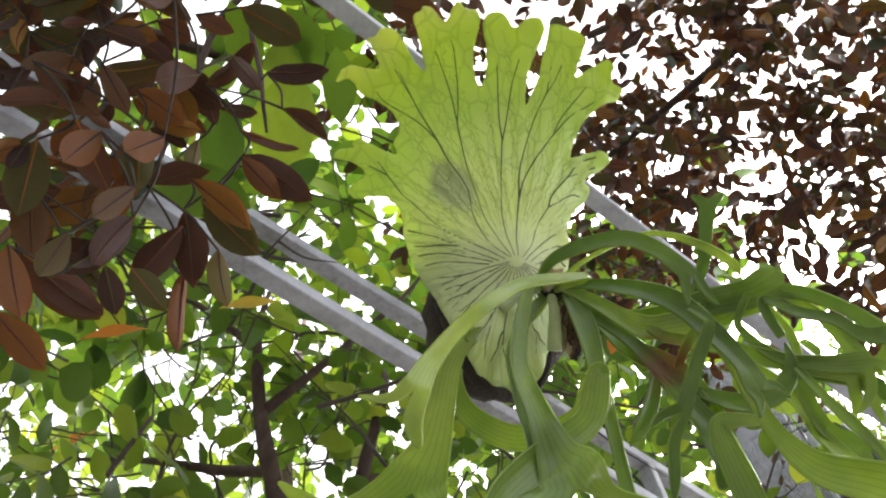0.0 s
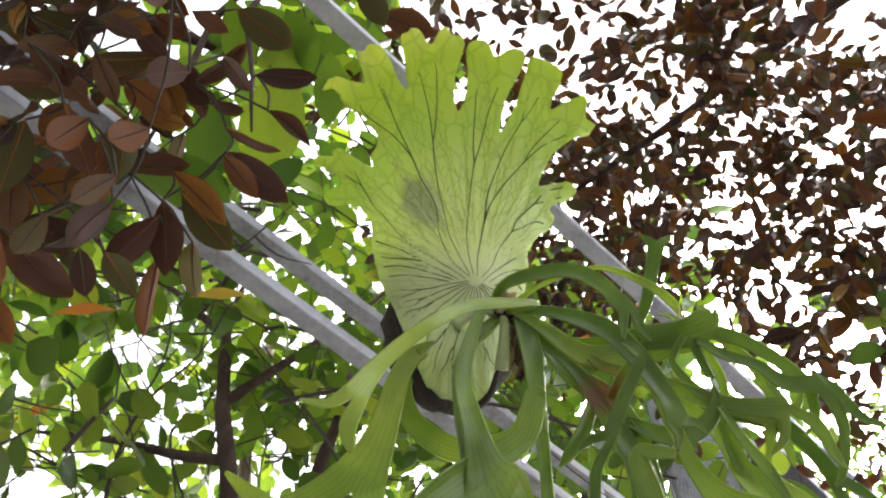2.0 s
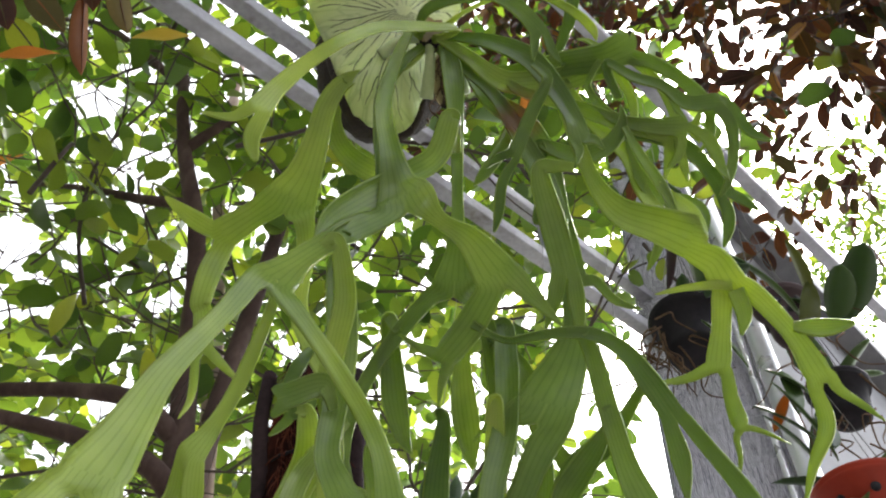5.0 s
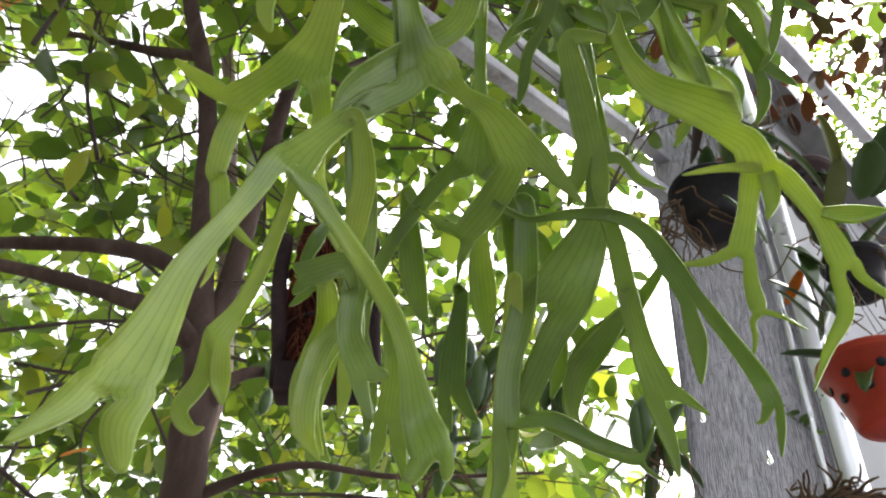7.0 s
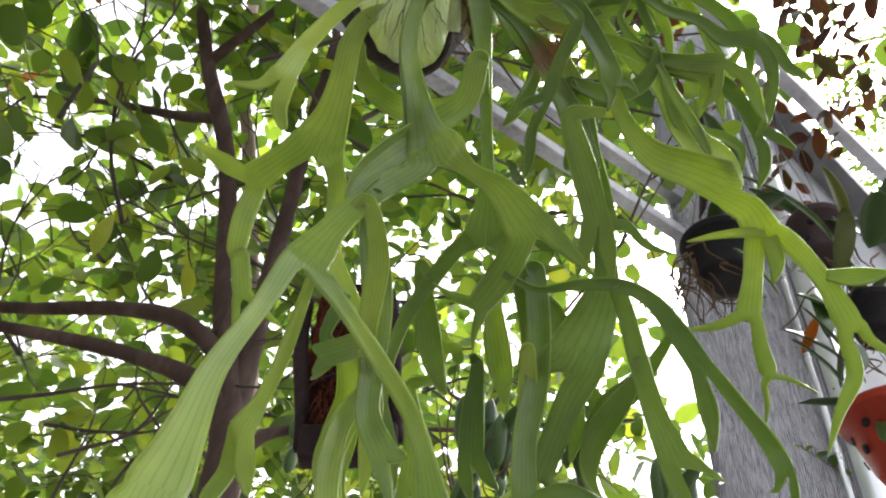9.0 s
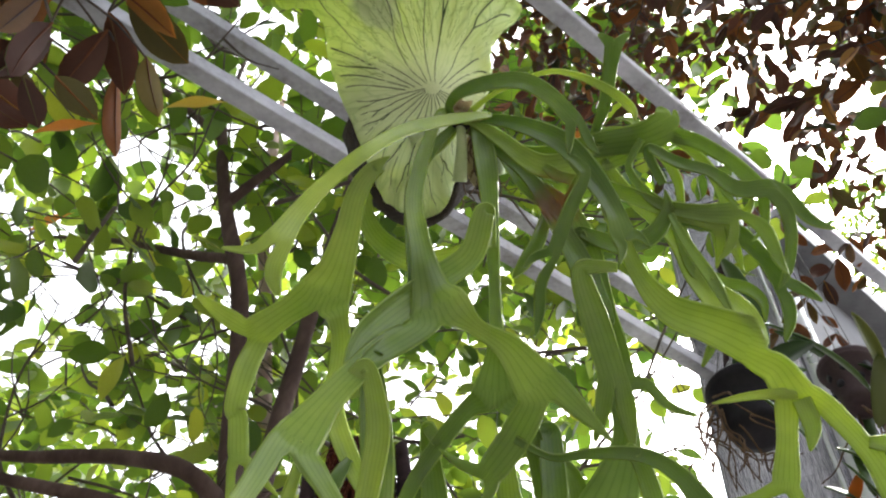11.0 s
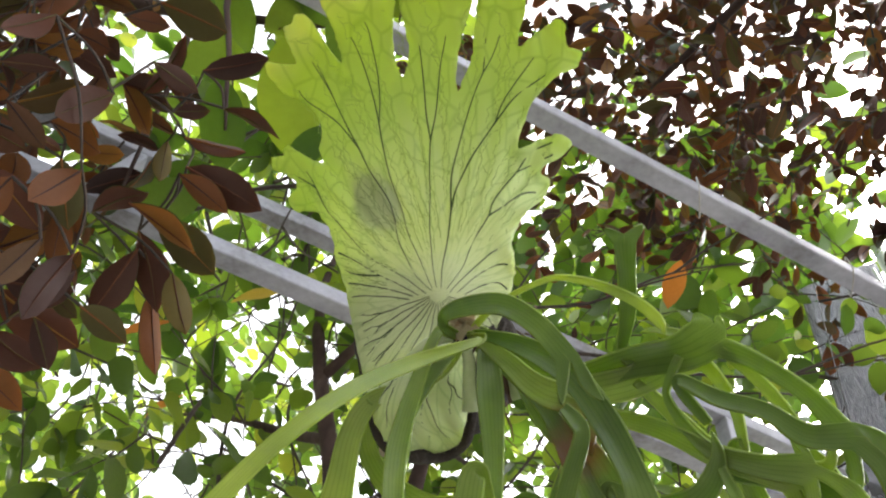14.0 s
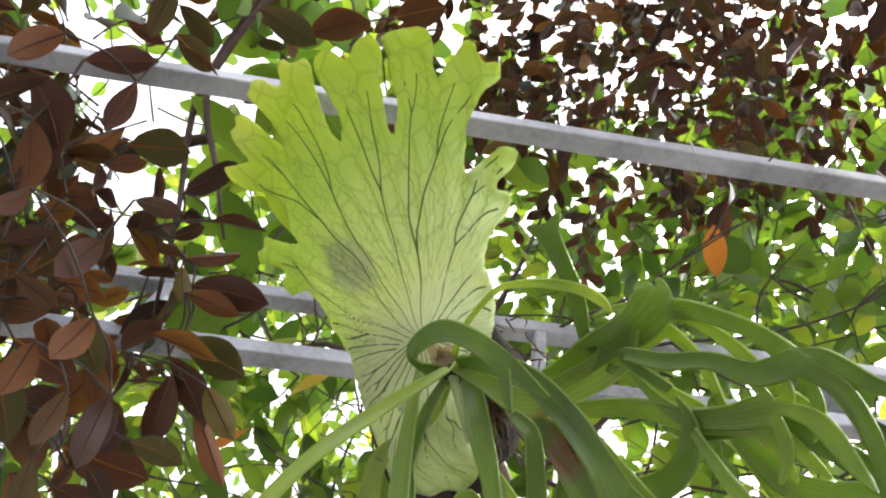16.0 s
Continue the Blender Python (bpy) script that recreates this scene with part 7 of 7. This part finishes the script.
def root_clump(at):
    """A ball of dry roots and bark hanging below the red pot."""
    root = thing("root_clump", "tangled ball of dry brown roots hanging on a wire", "plant mount")
    r = random.Random(41)
    at = Vector(at)
    bm = bmesh.new()
    bmesh.ops.create_icosphere(bm, subdivisions=3, radius=1.0)
    for v in bm.verts:
        k = 1 + 0.3 * noise.noise(v.co * 2.4)
        v.co = at + Vector((v.co.x * 0.075 * k, v.co.y * 0.06 * k, v.co.z * 0.05 * k))
    part("core", bm, PEAT, root, "dark bark core")
    bm = bmesh.new()
    for k in range(110):
        a, e = r.uniform(0, math.tau), r.uniform(-1.2, 1.3)
        p = at + Vector((0.075 * math.cos(a) * math.cos(e), 0.06 * math.sin(a) * math.cos(e), 0.05 * math.sin(e)))
        pts = [(*p, 0.0032)]
        d = Vector((-math.sin(a), math.cos(a), r.uniform(-0.6, 0.6)))
        for i in range(4):
            d = (d + Vector((r.gauss(0, 0.5), r.gauss(0, 0.5), r.gauss(0, 0.5)))).normalized()
            p = p + d * 0.022
            p = at + (p - at) * 0.94
            pts.append((*p, 0.003 - 0.0005 * i))
        tube(bm, pts, 5, 3)
    tagged(part("root_tangle", bm, ROOT, root, "dry brown roots"), kind="stuff")
    part("wire", tube(bmesh.new(), [(*at, 0.001), (at.x + 0.01, at.y + 0.03, at.z + 0.9, 0.001)], 6, 1), WIRE, root)


root_clump((0.791, 1.099, 2.090))

# a sprig of a small climber on the shade cloth
sprig = thing("climbing_sprig", "small bright green climber sprig on shade cloth", "plant")
sprig_leaf = leaf_mesh("leaf", BIG_LEAF, 1.0, 0.62, 0.45, 0.1, 0.2, 0.0, 7, tip=0.65)
base, tip_end = Vector((1.103, 1.698, 2.661)), Vector((1.022, 1.732, 2.759))
part("stem", tube(bmesh.new(), [(*base, 0.0015), (*base.lerp(tip_end, 0.5), 0.0013), (*tip_end, 0.0008)], 6, 3), TWIG, sprig)
rng = random.Random(77)
for k in range(9):
    a = base.lerp(tip_end, k / 8)
    d = Vector((rng.uniform(-1, 1), -0.4, rng.uniform(-0.4, 0.8))).normalized()
    m, length = place(a, a + d * rng.uniform(0.02, 0.035), (0, -1, 0.3))
    ob = new("leaf", sprig_leaf)
    ob.parent = sprig
    ob.matrix_world = m @ Matrix.Diagonal((length, length, length, 1))
